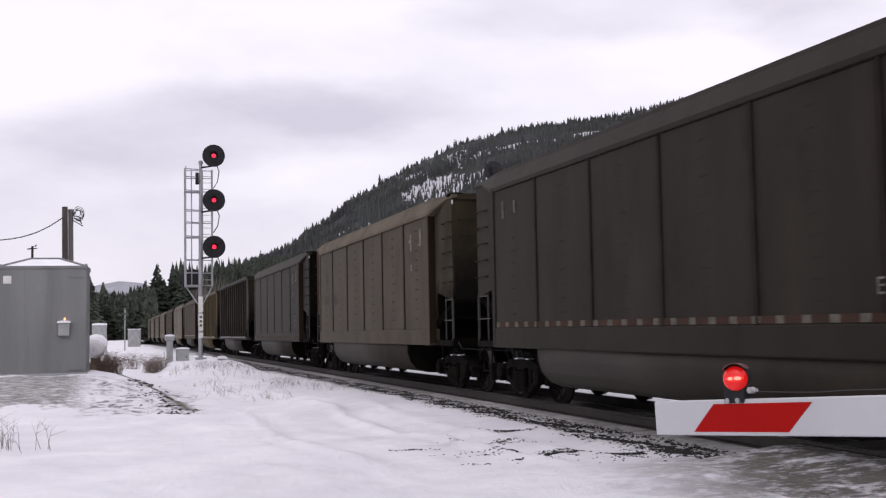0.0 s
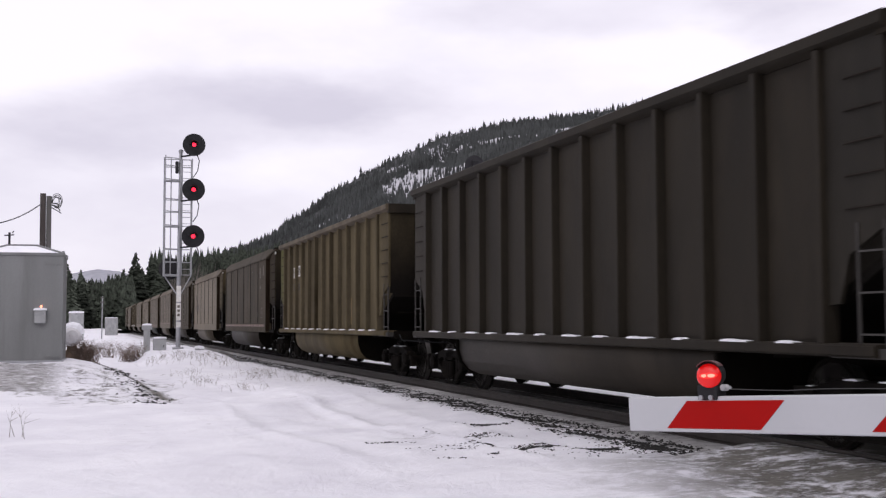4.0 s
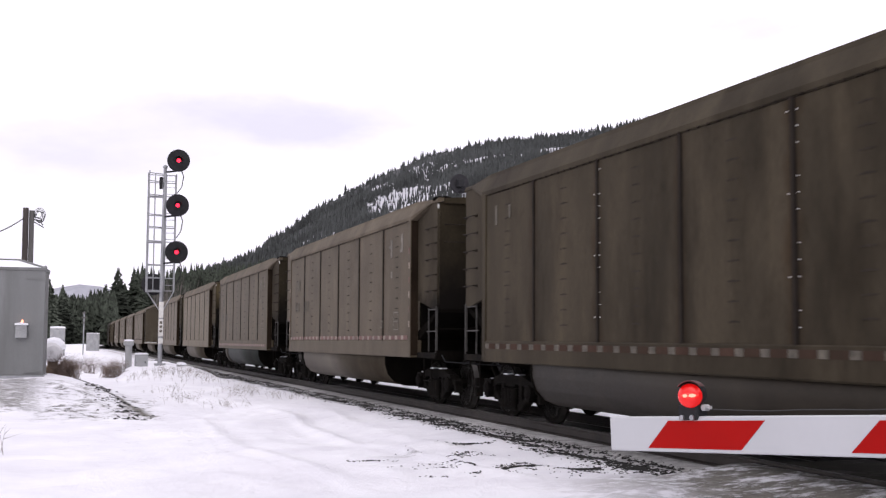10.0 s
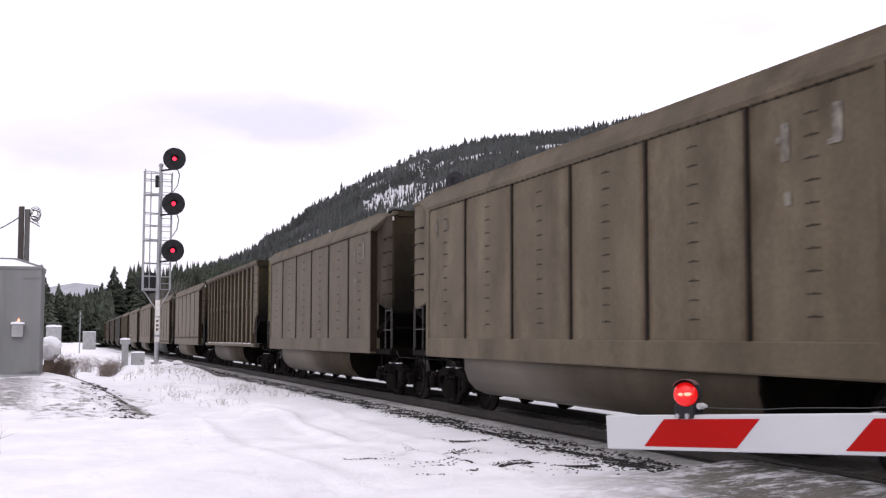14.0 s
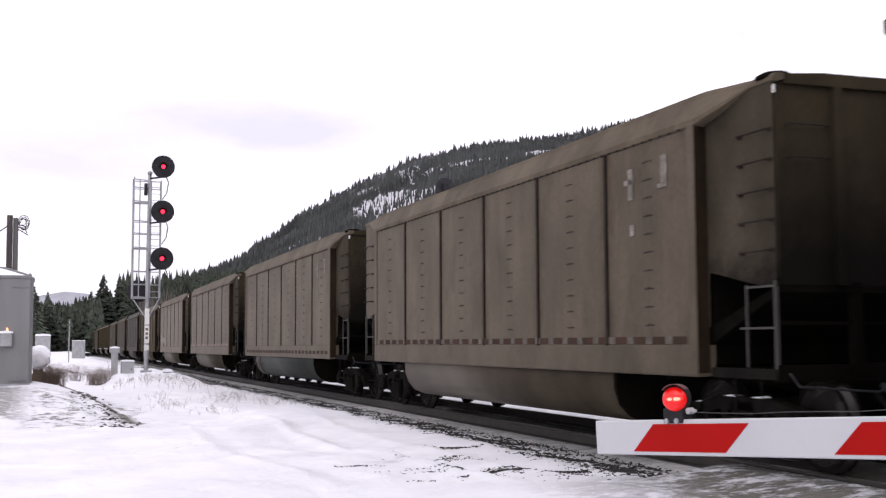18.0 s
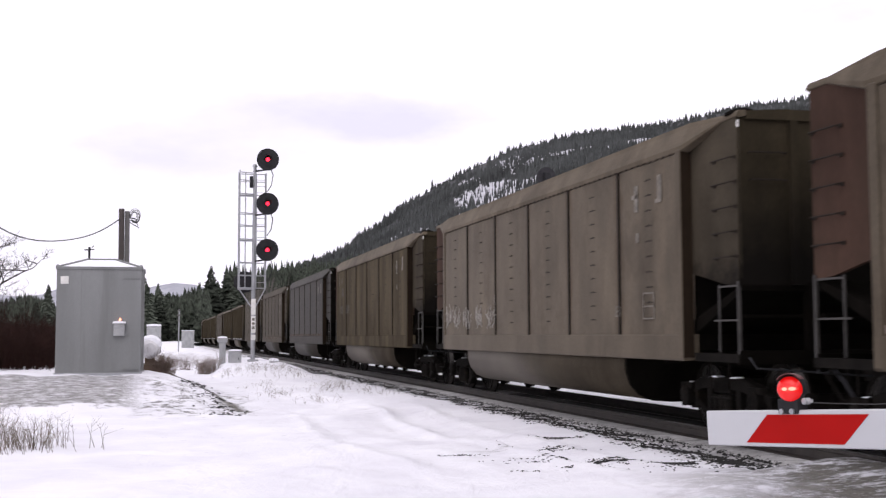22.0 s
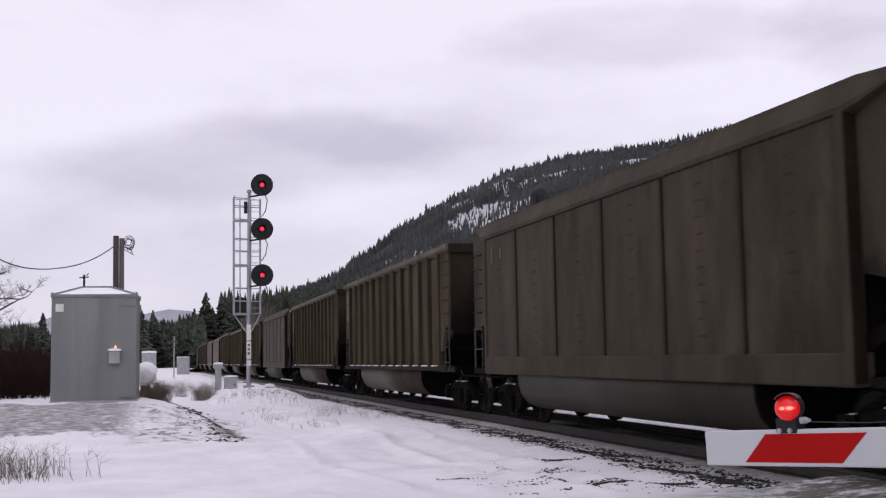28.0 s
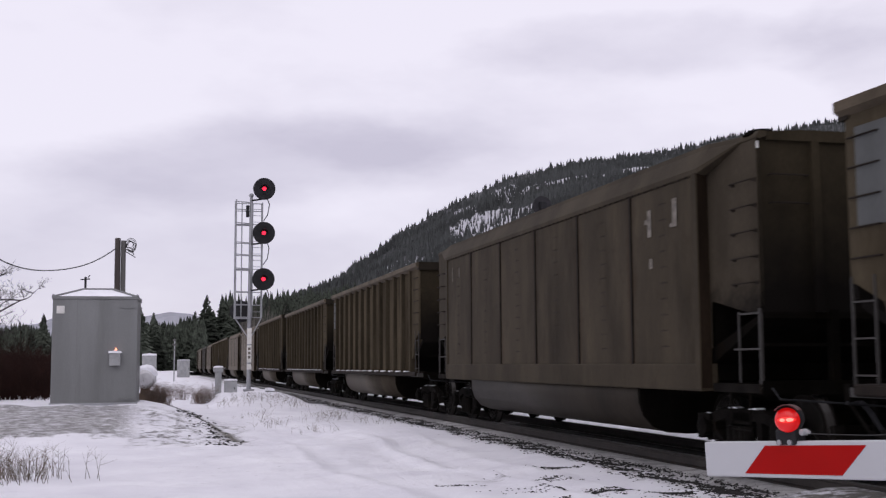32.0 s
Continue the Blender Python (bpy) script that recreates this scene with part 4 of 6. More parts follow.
def m_sideframe(bm):
    """Cast side frame: arched top, hanging spring seat, two pedestals and the spring group."""
    prism(bm, [(-1.16, 0.50), (-1.16, 0.40), (-0.95, 0.46), (-0.45, 0.58), (0.45, 0.58), (0.95, 0.46), (1.16, 0.40), (1.16, 0.50), (0.95, 0.60), (0.45, 0.71), (-0.45, 0.71), (-0.95, 0.60)], "x", 0.96, 1.12)
    prism(bm, [(-0.84, 0.44), (-0.40, 0.15), (0.40, 0.15), (0.84, 0.44), (0.70, 0.44), (0.36, 0.24), (-0.36, 0.24), (-0.70, 0.44)], "x", 0.97, 1.11)
    soften(bm, 0.015)
    for y in (-0.37, 0.37):
        block(bm, 0.98, 1.10, y - 0.06, y + 0.06, 0.22, 0.60)
    for y in (-1.12, -0.72, 0.72, 1.12):
        block(bm, 0.97, 1.11, y - 0.04, y + 0.04, 0.30, 0.52)
    for y in (-0.20, -0.07, 0.07, 0.20):
        turned(bm, [(0.065, 0.20), (0.065, 0.50)], (1.13, y, 0), "z", 10, 1)
    for y in (-0.89, 0.89):
        turned(bm, [(0.02, 1.10), (0.115, 1.11), (0.125, 1.20), (0.06, 1.23)], (0, y, 0.457), "x", 14, 1)
        block(bm, 1.08, 1.17, y - 0.15, y + 0.15, 0.54, 0.62, 1)
    block(bm, 1.11, 1.15, -0.28, 0.28, 0.16, 0.21, 1)


def m_truck_snow(bm):
    rng = random.Random(6)
    for y0, y1, z in ((-0.36, -0.16, 0.708), (0.12, 0.34, 0.708), (0.82, 0.95, 0.615)):
        pts = [(y0 + (y1 - y0) * i / 4, z + (0.006 + 0.016 * rng.random()) * (0 < i < 4)) for i in range(5)]
        prism(bm, [(y0, z - 0.004)] + pts + [(y1, z - 0.004)], "x", 1.0, 1.11)


def m_brake_beam(bm):
    """A brake beam with its two shoes and the levers above it."""
    prism(bm, [(-0.06, 0.34), (0.06, 0.36), (0.05, 0.46), (-0.05, 0.47)], "x", -0.82, 0.82)
    for x in (-0.75, 0.75):
        prism(bm, [(-0.05, 0.26), (0.05, 0.24), (0.07, 0.56), (-0.03, 0.58)], "x", x - 0.06, x + 0.06)
    block(bm, -0.30, -0.25, -0.03, 0.03, 0.44, 0.86)
    tube(bm, [(-0.28, 0.0, 0.84), (0.30, 0.02, 0.80)], 0.02, 6)


def m_air_hose(bm):
    tube(bm, [(-0.32, 7.35, 0.86), (-0.34, 7.62, 0.70), (-0.30, 7.86, 0.42), (-0.22, 8.06, 0.34)], 0.028, 8)
    tube(bm, [(-1.38, 7.36, 0.98), (-1.36, 7.48, 0.86), (-0.5, 7.52, 0.80), (-0.3, 7.7, 0.98)], 0.014, 6)


def m_wheelset(bm):
    for s in (-1, 1):
        turned(bm, [(r, s * t) for r, t in ((0.10, 0.66), (0.20, 0.70), (0.36, 0.69), (0.40, 0.68), (0.48, 0.685), (0.482, 0.71), (0.462, 0.715))], (0, 0, 0), "x", 28)
        turned(bm, [(r, s * t) for r, t in ((0.462, 0.715), (0.457, 0.76), (0.454, 0.81))], (0, 0, 0), "x", 28, 1)
        turned(bm, [(r, s * t) for r, t in ((0.454, 0.81), (0.42, 0.82), (0.37, 0.80), (0.22, 0.76), (0.15, 0.80), (0.10, 0.80))], (0, 0, 0), "x", 28)
    turned(bm, [(0.085, -1.10), (0.085, 1.10)], (0, 0, 0), "x", 12)


def m_coupler(bm):
    block(bm, -0.10, 0.10, 7.3, 7.85, 0.76, 0.96)
    prism(bm, [(-0.19, 7.80), (0.14, 7.80), (0.19, 7.95), (0.15, 8.12), (0.02, 8.04), (-0.14, 8.13), (-0.22, 8.0)], "z", 0.72, 1.0)
    tube(bm, [(-0.45, 7.4, 0.80), (-0.42, 7.7, 0.50), (-0.30, 8.05, 0.36)], 0.025, 6)


def m_strip(first):
    """Alternating patches of reflective tape along the sill."""
    def build(bm):
        y = -5.9
        i = first
        while y < 5.85:
            block(bm, 1.617, 1.622, y, y + (0.15 if i % 2 else 0.27), 1.125, 1.205, i % 2)
            y += 0.16 if i % 2 else 0.28
            i += 1
    return build


def m_strip_post(bm):
    for i in range(6):
        block(bm, 1.622, 1.627, 6.03, 6.08, 1.5 + i * 0.28, 1.62 + i * 0.28, i % 2)


def m_rivets(bm):
    """Bright new bolts up both edges of two seams."""
    for seam in (2, 4):
        y = -SLAB + PANEL * seam
        for i in range(14):
            z = 1.40 + 0.155 * i
            for off in (-0.075, 0.075):
                if (i + seam) % 4 and off < 0 or (i + seam) % 5 == 0:
                    block(bm, 1.596, 1.606, y + off - 0.006, y + off + 0.006, z, z + 0.013)


def m_text(bars):
    """Bars that stand for lettering: (along, height above rail, width, height) on the side sheet."""
    def build(bm):
        for y, z, w, h in bars:
            block(bm, 1.6065, 1.609, y - w / 2, y + w / 2, z, z + h)
    return build


def m_scrawl(bm):
    rng = random.Random(12)
    for i in range(5):
        y0 = 5.7 - i * 0.75 - (0.3 if i > 2 else 0)
        for _ in range(11):
            pts, p = [], [y0 + rng.uniform(-0.22, 0.22), 1.36 + rng.random() * 0.2]
            for _ in range(6):
                pts.append((1.609, p[0], p[1]))
                p = [p[0] + rng.uniform(-0.13, 0.11), p[1] + rng.uniform(-0.02, 0.13)]
            tube(bm, pts, 0.007, 4)


# ribbed cars
RIBS = [-6.18 + 1.03 * i for i in range(13)]


def m_rib(bm):
    prism(bm, [(1.47, -0.072), (1.592, -0.052), (1.605, -0.042), (1.605, 0.042), (1.592, 0.052), (1.47, 0.072)], "z", 1.04, 3.74)
    # slot 1 on the flanks: a darker colour for the ribs' shaded sides
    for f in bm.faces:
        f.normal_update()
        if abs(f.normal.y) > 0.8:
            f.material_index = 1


def m_ribbed_sheet(bm):
    block(bm, 1.42, 1.496, -6.22, 6.22, 1.06, 3.74)


def m_bay_panel(bm):
    """The plate between two ribs."""
    block(bm, 1.496, 1.505, -0.42, 0.42, 1.10, 3.66)


def m_bay_band(bm):
    block(bm, 1.503, 1.520, -0.43, 0.43, 2.40, 2.60)
    for i in range(4):
        for j in range(2):
            y, z = -0.33 + i * 0.2, 2.43 + j * 0.09
            block(bm, 1.520, 1.523, y, y + 0.07, z, z + 0.05, 1)


def m_ribbed_chord(bm):
    prism(bm, [(1.36, 3.72), (1.52, 3.72), (1.60, 3.765), (1.625, 3.785), (1.625, 3.885), (1.60, 3.90), (1.36, 3.90)], "y", -7.12, 7.12)


def m_ribbed_sill(bm):
    prism(bm, [(1.34, 0.96), (1.60, 0.95), (1.63, 0.97), (1.63, 1.05), (1.60, 1.065), (1.34, 1.07)], "y", -6.95, 6.95)


def m_ribbed_end_sheet(bm):
    prism(bm, [(6.18, 1.40), (6.40, 1.42), (6.55, 1.85), (6.98, 2.05), (7.05, 2.05), (7.05, 3.74), (6.18, 3.74)], "x", 1.50, 1.545)


def m_paint_patch(bm):
    block(bm, 1.54, 1.549, 6.36, 6.90, 2.60, 3.60)


def m_ribbed_end_wall(bm):
    block(bm, -1.5, 1.5, 7.0, 7.06, 1.9, 3.74)
    prism(bm, [(7.05, 1.92), (7.05, 1.82), (5.2, 0.90), (5.2, 1.0)], "x", -1.44, 1.44)


def m_ribbed_end_beam(bm):
    block(bm, -1.56, 1.56, 6.98, 7.14, 3.70, 3.90)


def m_ribbed_end_post(bm):
    block(bm, -0.05, 0.05, 7.06, 7.14, 1.9, 3.70)


def m_ribbed_ladder(bm):
    for y in (7.02, 6.66):
        block(bm, 1.535, 1.558, y, y + 0.022, 0.98, 2.12)
    for i in range(3):
        block(bm, 1.54, 1.555, 6.68, 7.03, 1.14 + i * 0.36, 1.158 + i * 0.36)
    block(bm, 1.42, 1.58, 6.3, 7.08, 0.94, 1.03)


def m_snow_lump(seed):
    """A thin lump of snow lying on the near sill between two ribs."""
    def build(bm):
        rng = random.Random(seed)
        y0, y1, k = -0.40 + rng.random() * 0.34, 0.40 - rng.random() * 0.30, 6
        pts = [(y0 + (y1 - y0) * i / k, 1.066 + (0.004 + 0.022 * rng.random() ** 2) * (0 < i < k)) for i in range(k + 1)]
        prism(bm, [(y0, 1.055)] + pts + [(y1, 1.055)], "x", -1.618, -1.505)
    return build


def m_ribbed_tub(bm):
    half = [(1.54, 0.97), (1.535, 0.76), (1.48, 0.57), (1.36, 0.42), (1.16, 0.33), (0.9, 0.31)]
    prism(bm, half + [(-x, z) for x, z in half[::-1]], "y", -4.35, 4.35)


SIDES = ((1, 1), (-1, 1), (1, -1), (-1, -1))
WHEELSETS = []


def flipped(key, build, side, end, low=1.0):
    """A shared mesh turned to one side and one end of the car; low: how tall the body above the sill is, of its full height."""
    k = "%s_%d_%d_%.3f" % (key, side, end, low)
    if k not in MESHES:
        bm = bmesh.new()
        build(bm)
        for v in bm.verts:
            if low < 1 and v.co.z > 1.07:
                v.co.z = 1.07 + (v.co.z - 1.07) * low
        bmesh.ops.transform(bm, matrix=mirror_y(side, end), verts=bm.verts)
        MESHES[k] = to_mesh(key, bm)
    return MESHES[k]


def running_gear(car):
    for y in (-6.17, 6.17):
        truck = part("truck", shared("bolster", m_bolster), M_TRUCK, car, "black cast steel wheel truck", pose(0, y, 0))
        for s in (-1, 1):
            part("side_frame", flipped("side_frame", m_sideframe, s, 1), [M_TRUCK, M_TRUCK], truck)
        tagged(part("snow_lump", flipped("truck_snow", m_truck_snow, -1, 1), M_SNOWCAP, truck, "bits of snow on the truck"), kind="stuff")
        for w in (-1.44, 1.44):
            part("brake_beam", shared("brake_beam", m_brake_beam), M_TRUCK, truck, "", pose(0, w, 0))
        for w in (-0.89, 0.89):
            ws = part("wheelset", shared("wheelset", m_wheelset), [M_WHEEL, M_TREAD], truck, "steel wheels with polished treads", pose(0, w, 0.457))
            WHEELSETS.append((ws, w))
    for e in (1, -1):
        part("coupler", flipped("coupler", m_coupler, 1, e), M_TRUCK, car)
        part("air_hose", flipped("air_hose", m_air_hose, 1, e), M_BLACK, car, "black rubber air hose and uncoupling bar")


def boxed(y, z, w, h, t):
    """A thin-lined frame with one cross line, as bars."""
    return [(y, z, w, t), (y, z + h - t, w, t), (y - w / 2 + t / 2, z, t, h), (y + w / 2 - t / 2, z, t, h), (y, z + h * 0.45, w, t)]


LETTERS = {
    # bars (along, height, width, height); the near side is mirrored from +x, and y runs away from the camera
    "old": [(5.55, 3.04, 0.09, 0.30), (5.0, 3.10, 0.09, 0.20)],
    "number": [(4.95, 2.62, 0.13, 0.30), (4.72, 2.62, 0.11, 0.30)] + [(5.25 - 0.22 * i, 2.02, 0.10, 0.27) for i in range(3)] + [(3.95 - 0.22 * i, 2.02, 0.10, 0.27) for i in range(3)],
    "rear": [(-4.74, 2.92, 0.12, 0.36), (-4.69, 3.10, 0.20, 0.06), (-5.50, 3.02, 0.13, 0.32), (-5.46, 2.98, 0.20, 0.05), (-4.76, 2.50, 0.10, 0.13)],
    "data": boxed(-5.1, 1.45, 0.36, 0.36, 0.022) + boxed(-4.05, 1.50, 0.17, 0.15, 0.02),
}


def smooth_car(spec, at):
    paint = PAINT[spec["paint"]]
    label = {"grey": "grime-grey", "brown": "grime-brown", "dark": "soot-dark", "soot": "sooty brown", "dusk": "dusky brown", "olive": "dusty olive-brown", "umber": "rusty umber"}[spec["paint"]]
    car = thing("coal_gondola", at, "%s smooth-sided coal gondola" % label + (", plain end", ", rusty end", ", faded red end", ", yellow-green end")[spec.get("red", 0)] + (", red-white sill tape" if spec.get("strip") else ""), "train car", "coal train")
    for side in (1, -1):
        for i in range(6):
            part("side_panel", flipped("side_panel", m_panel, side, 1), [PANEL_PAINT[spec["paint"]], M_STITCH], car, "", pose(0, -SLAB + PANEL * (i + 0.5), 0))
        for i in range(1, 6):
            part("seam", flipped("seam", m_seam, side, 1), M_SEAM, car, "", pose(0, -SLAB + PANEL * i, 0))
        part("side_sill", flipped("side_sill", m_sill, side, 1), paint, car)
        part("top_chord", flipped("top_chord", m_chord, side, 1), paint if spec["paint"] in ("dark", "soot") else M_DUST_TOP, car, "sloping dust-coated top edge")
    tagged(part("bolted_joint", flipped("bolt_row", m_bolts, -1, 1), M_SEAM, car), kind="stuff")
    for side, end in SIDES:
        hue = {1: M_RUST_END, 2: M_RED_END, 3: M_GREEN_END}.get(spec.get("red")) if end == 1 else None
        part("edge_post", flipped("edge_post", m_edge, side, end), paint, car)
        part("edge_return", flipped("edge_return", m_return, side, end), M_RETURN, car, "rusty step back from the side, recess shade in its colour")
        part("end_sheet", flipped("end_sheet", m_end_sheet, side, end), hue or (paint if end == 1 else M_END_SHEET if spec["paint"] == "dark" else M_SHEET_TAN if spec.get("tanend") or spec["paint"] == "olive" else M_SHEET_BROWN), car, ("", "rust-brown end panel", "faded red end panel", "faded yellow-green end panel")[spec.get("red", 0)] if hue else "")
        ladder = part("ladder", flipped("ladder", m_ladder, side, end), M_BAR, car)
        part("stile", flipped("stile", m_stile, side, end), M_BAR, ladder)
        for z in (1.40, 1.80):
            part("rung", flipped("rung_%d" % (z * 10), m_rung(z), side, end), M_BAR, ladder)
        part("step", flipped("step", m_step, side, end), M_TRUCK, car)
        for i in range(5):
            part("grab_iron", flipped("grab_iron", m_grab, side, end), M_SEAM, car, "", pose(0, 0, 2.15 + 0.29 * i))
        for z in (3.02, 3.34):
            part("grab_iron", flipped("end_grab", m_end_grab, side, end), M_SEAM, car, "", pose(0, 0, z))
    for e in (1, -1):
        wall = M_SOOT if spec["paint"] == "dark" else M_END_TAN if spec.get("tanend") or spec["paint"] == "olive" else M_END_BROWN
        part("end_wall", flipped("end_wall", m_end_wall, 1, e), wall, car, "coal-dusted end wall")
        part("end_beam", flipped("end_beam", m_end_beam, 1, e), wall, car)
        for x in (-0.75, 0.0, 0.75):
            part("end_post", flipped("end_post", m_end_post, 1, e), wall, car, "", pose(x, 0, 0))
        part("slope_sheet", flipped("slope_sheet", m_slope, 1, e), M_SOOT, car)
    part("end_cap", flipped("end_cap", m_cap, 1, -1), M_SOOT, car, "domed black corner cap", pose(-1.31, 0, 0))
    part("marker", flipped("corner_marker", m_marker, -1, -1), M_LETTER_BRIGHT, car, "small bright corner marker")
    part("tub", shared("tub", m_tub, True), M_TUB_GREEN if spec.get("tub") else M_TUB_DARK if spec["paint"] in ("dark", "soot", "dusk") else M_TUB, car, "rounded dusty tub between the trucks")
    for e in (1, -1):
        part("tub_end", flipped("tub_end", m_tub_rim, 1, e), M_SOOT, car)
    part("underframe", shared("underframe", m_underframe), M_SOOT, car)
    if spec.get("tub"):
        part("tub_plate", shared("tub_plate", m_tub_plate, True), M_SHEET_PLATE, car, "pale patched plate on the tub's end")
    for key in spec.get("text", ()):
        m = {"number": M_FAINT if spec.get("pale") else M_LETTER_DARK, "data": M_LETTER, "rear": M_LETTER, "old": M_FAINT}[key]
        tagged(part("lettering", flipped("lettering_" + key, m_text(LETTERS[key]), -1, 1), m, car, "worn painted lettering"), kind="stuff")
    if spec.get("strip"):
        tagged(part("reflective_tape", flipped("reflective_tape", m_strip(0), -1, 1), [M_RUST_END, M_FAINT] if spec["strip"] == 3 or spec.get("dull") else [M_REFL_R, M_REFL_W], car, "red and white reflective tape", pose(0, 0, -0.09 if spec["strip"] == 1 else 0) if spec["strip"] < 3 else pose(0.015, 0, 0.135)), kind="stuff")
    if spec.get("post"):
        for e in (1, -1):
            tagged(part("reflective_tape", flipped("tape_post", m_strip_post, -1, e), [M_REFL_W, M_REFL_R], car, "red and white tape dashes"), kind="stuff")
    if spec.get("rivets"):
        tagged(part("seam_bolts", flipped("seam_bolts", m_rivets, -1, 1), M_LETTER_BRIGHT, car, "bright bolts along the seams"), kind="stuff")
    if spec.get("scrawl"):
        tagged(part("graffiti", flipped("graffiti", m_scrawl, -1, 1), M_SCRAWL, car, "pale sprayed scrawl"), kind="stuff")
    running_gear(car)
    return car


def ribbed_car(spec, at):
    paint, low = PAINT[spec["paint"]], spec.get("low", 1.0)
    car = thing("ribbed_gondola", at, "%s coal gondola with upright side ribs, snow on the sill" % {"tan": "dusty tan", "umber": "rusty umber", "dark": "soot-dark", "olive": "olive-brown"}[spec["paint"]], "train car", "coal train")
    for side in (1, -1):
        part("side_sheet", flipped("ribbed_sheet", m_ribbed_sheet, side, 1, low), paint, car)
        for y in RIBS:
            # second colour paints the shade on each rib's flanks
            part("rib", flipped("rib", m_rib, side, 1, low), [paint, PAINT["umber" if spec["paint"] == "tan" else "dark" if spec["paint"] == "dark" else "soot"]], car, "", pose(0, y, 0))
        for y in RIBS[:-1]:
            part("bay_panel", flipped("bay_panel", m_bay_panel, side, 1, low), PANEL_PAINT[spec["paint"]], car, "", pose(0, y + 0.515, 0))
            if spec.get("band") and side == -1:
                part("bay_band", flipped("bay_band", m_bay_band, side, 1, low), [paint, PAINT["soot"]], car, "", pose(0, y + 0.515, 0))
        part("top_chord", flipped("ribbed_chord", m_ribbed_chord, side, 1, low), paint if spec["paint"] == "dark" else M_DUST_TOP, car)
        part("side_sill", flipped("ribbed_sill", m_ribbed_sill, side, 1), M_SEAM if spec["paint"] == "umber" else paint, car)
    for i, y in enumerate(RIBS[:-1]):
        part("snow_lump", shared("snow_lump_%d" % (i % 4), m_snow_lump(i % 4)), M_SNOWCAP, car, "thin lump of snow on the sill", pose(0, y + 0.515, 0))
    for side, end in SIDES:
        hue = spec.get("end")
        use = {"red": M_RUST_END, "green": M_GREEN_END}.get(hue, paint) if end == 1 else M_END_SHEET if spec["paint"] == "dark" else paint
        part("end_sheet", flipped("ribbed_end_sheet", m_ribbed_end_sheet, side, end, low), use, car, "faded %s end panel" % hue if hue in ("red", "green") and end == 1 else "")
        if hue == "patch" and end == 1:
            part("paint_patch", flipped("paint_patch", m_paint_patch, side, 1, low), M_PATCH, car, "pale grey repainted patch")
        part("ladder", flipped("ribbed_ladder", m_ribbed_ladder, side, end, low), M_BAR, car)
        for i in range(5):
            part("grab_iron", flipped("grab_iron", m_grab, side, end), M_SEAM, car, "", pose(0.03 * side, -0.26 * end, 2.25 + 0.29 * i))
    for e in (1, -1):
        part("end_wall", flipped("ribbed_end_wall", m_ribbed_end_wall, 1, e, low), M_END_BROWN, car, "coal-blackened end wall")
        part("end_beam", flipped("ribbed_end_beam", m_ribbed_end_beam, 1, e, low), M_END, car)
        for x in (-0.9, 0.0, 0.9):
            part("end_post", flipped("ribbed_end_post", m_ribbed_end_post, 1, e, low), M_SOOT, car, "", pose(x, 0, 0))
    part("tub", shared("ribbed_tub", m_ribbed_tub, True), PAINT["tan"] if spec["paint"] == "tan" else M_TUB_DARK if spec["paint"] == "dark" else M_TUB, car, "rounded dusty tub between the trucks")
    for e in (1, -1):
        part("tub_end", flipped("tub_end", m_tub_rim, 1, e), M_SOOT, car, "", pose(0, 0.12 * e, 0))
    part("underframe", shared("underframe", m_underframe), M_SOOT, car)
    if spec.get("plates"):
        bm = bmesh.new()
        for y, z, w, h, mi in ((4.76, 2.66, 0.26, 0.32, 0), (3.92, 2.68, 0.28, 0.32, 0), (4.82, 2.70, 0.07, 0.24, 1), (4.70, 2.70, 0.03, 0.24, 1), (3.99, 2.72, 0.08, 0.24, 1), (3.85, 2.72, 0.08, 0.24, 1), (4.78, 2.26, 0.13, 0.22, 1), (3.92, 2.26, 0.13, 0.22, 1)):
            block(bm, -1.5085 - 0.003 * mi, -1.503, y - w / 2, y + w / 2, z, z + h, mi)
        tagged(part("lettering", bm, [M_LETTER_BRIGHT, M_LETTER_DARK], car, "dark lettering on white plates"), kind="stuff")
        bm = bmesh.new()
        for y, z0, z1, w in ((5.72, 1.2, 2.1, 0.12), (-0.84, 1.2, 1.75, 0.09), (-3.29, 1.2, 1.85, 0.11)):
            block(bm, -1.5085, -1.500, y - w / 2, y + w / 2, z0, z1)
        tagged(part("yellow_marking", bm, M_YELLOW, car, "faded yellow paint marks"), kind="stuff")
    if spec.get("data"):
        bm = bmesh.new()
        for y, z, w, h in boxed(-3.0, 1.40, 0.34, 0.34, 0.025) + [(-3.06, 1.46, 0.12, 0.05), (-2.94, 1.62, 0.12, 0.05)]:
            block(bm, -1.5085, -1.503, y - w / 2, y + w / 2, z, z + h)
        tagged(part("lettering", bm, M_FAINT, car, "pale stencilled data panel"), kind="stuff")
    if spec.get("yellow"):
        bm = bmesh.new()
        for y in (-0.6, -2.68):
            block(bm, -1.5085, -1.500, y - 0.2, y + 0.2, 1.17, 1.36)
        tagged(part("yellow_marking", bm, M_YELLOW, car, "faded yellow paint marks"), kind="stuff")
    running_gear(car)
    return car


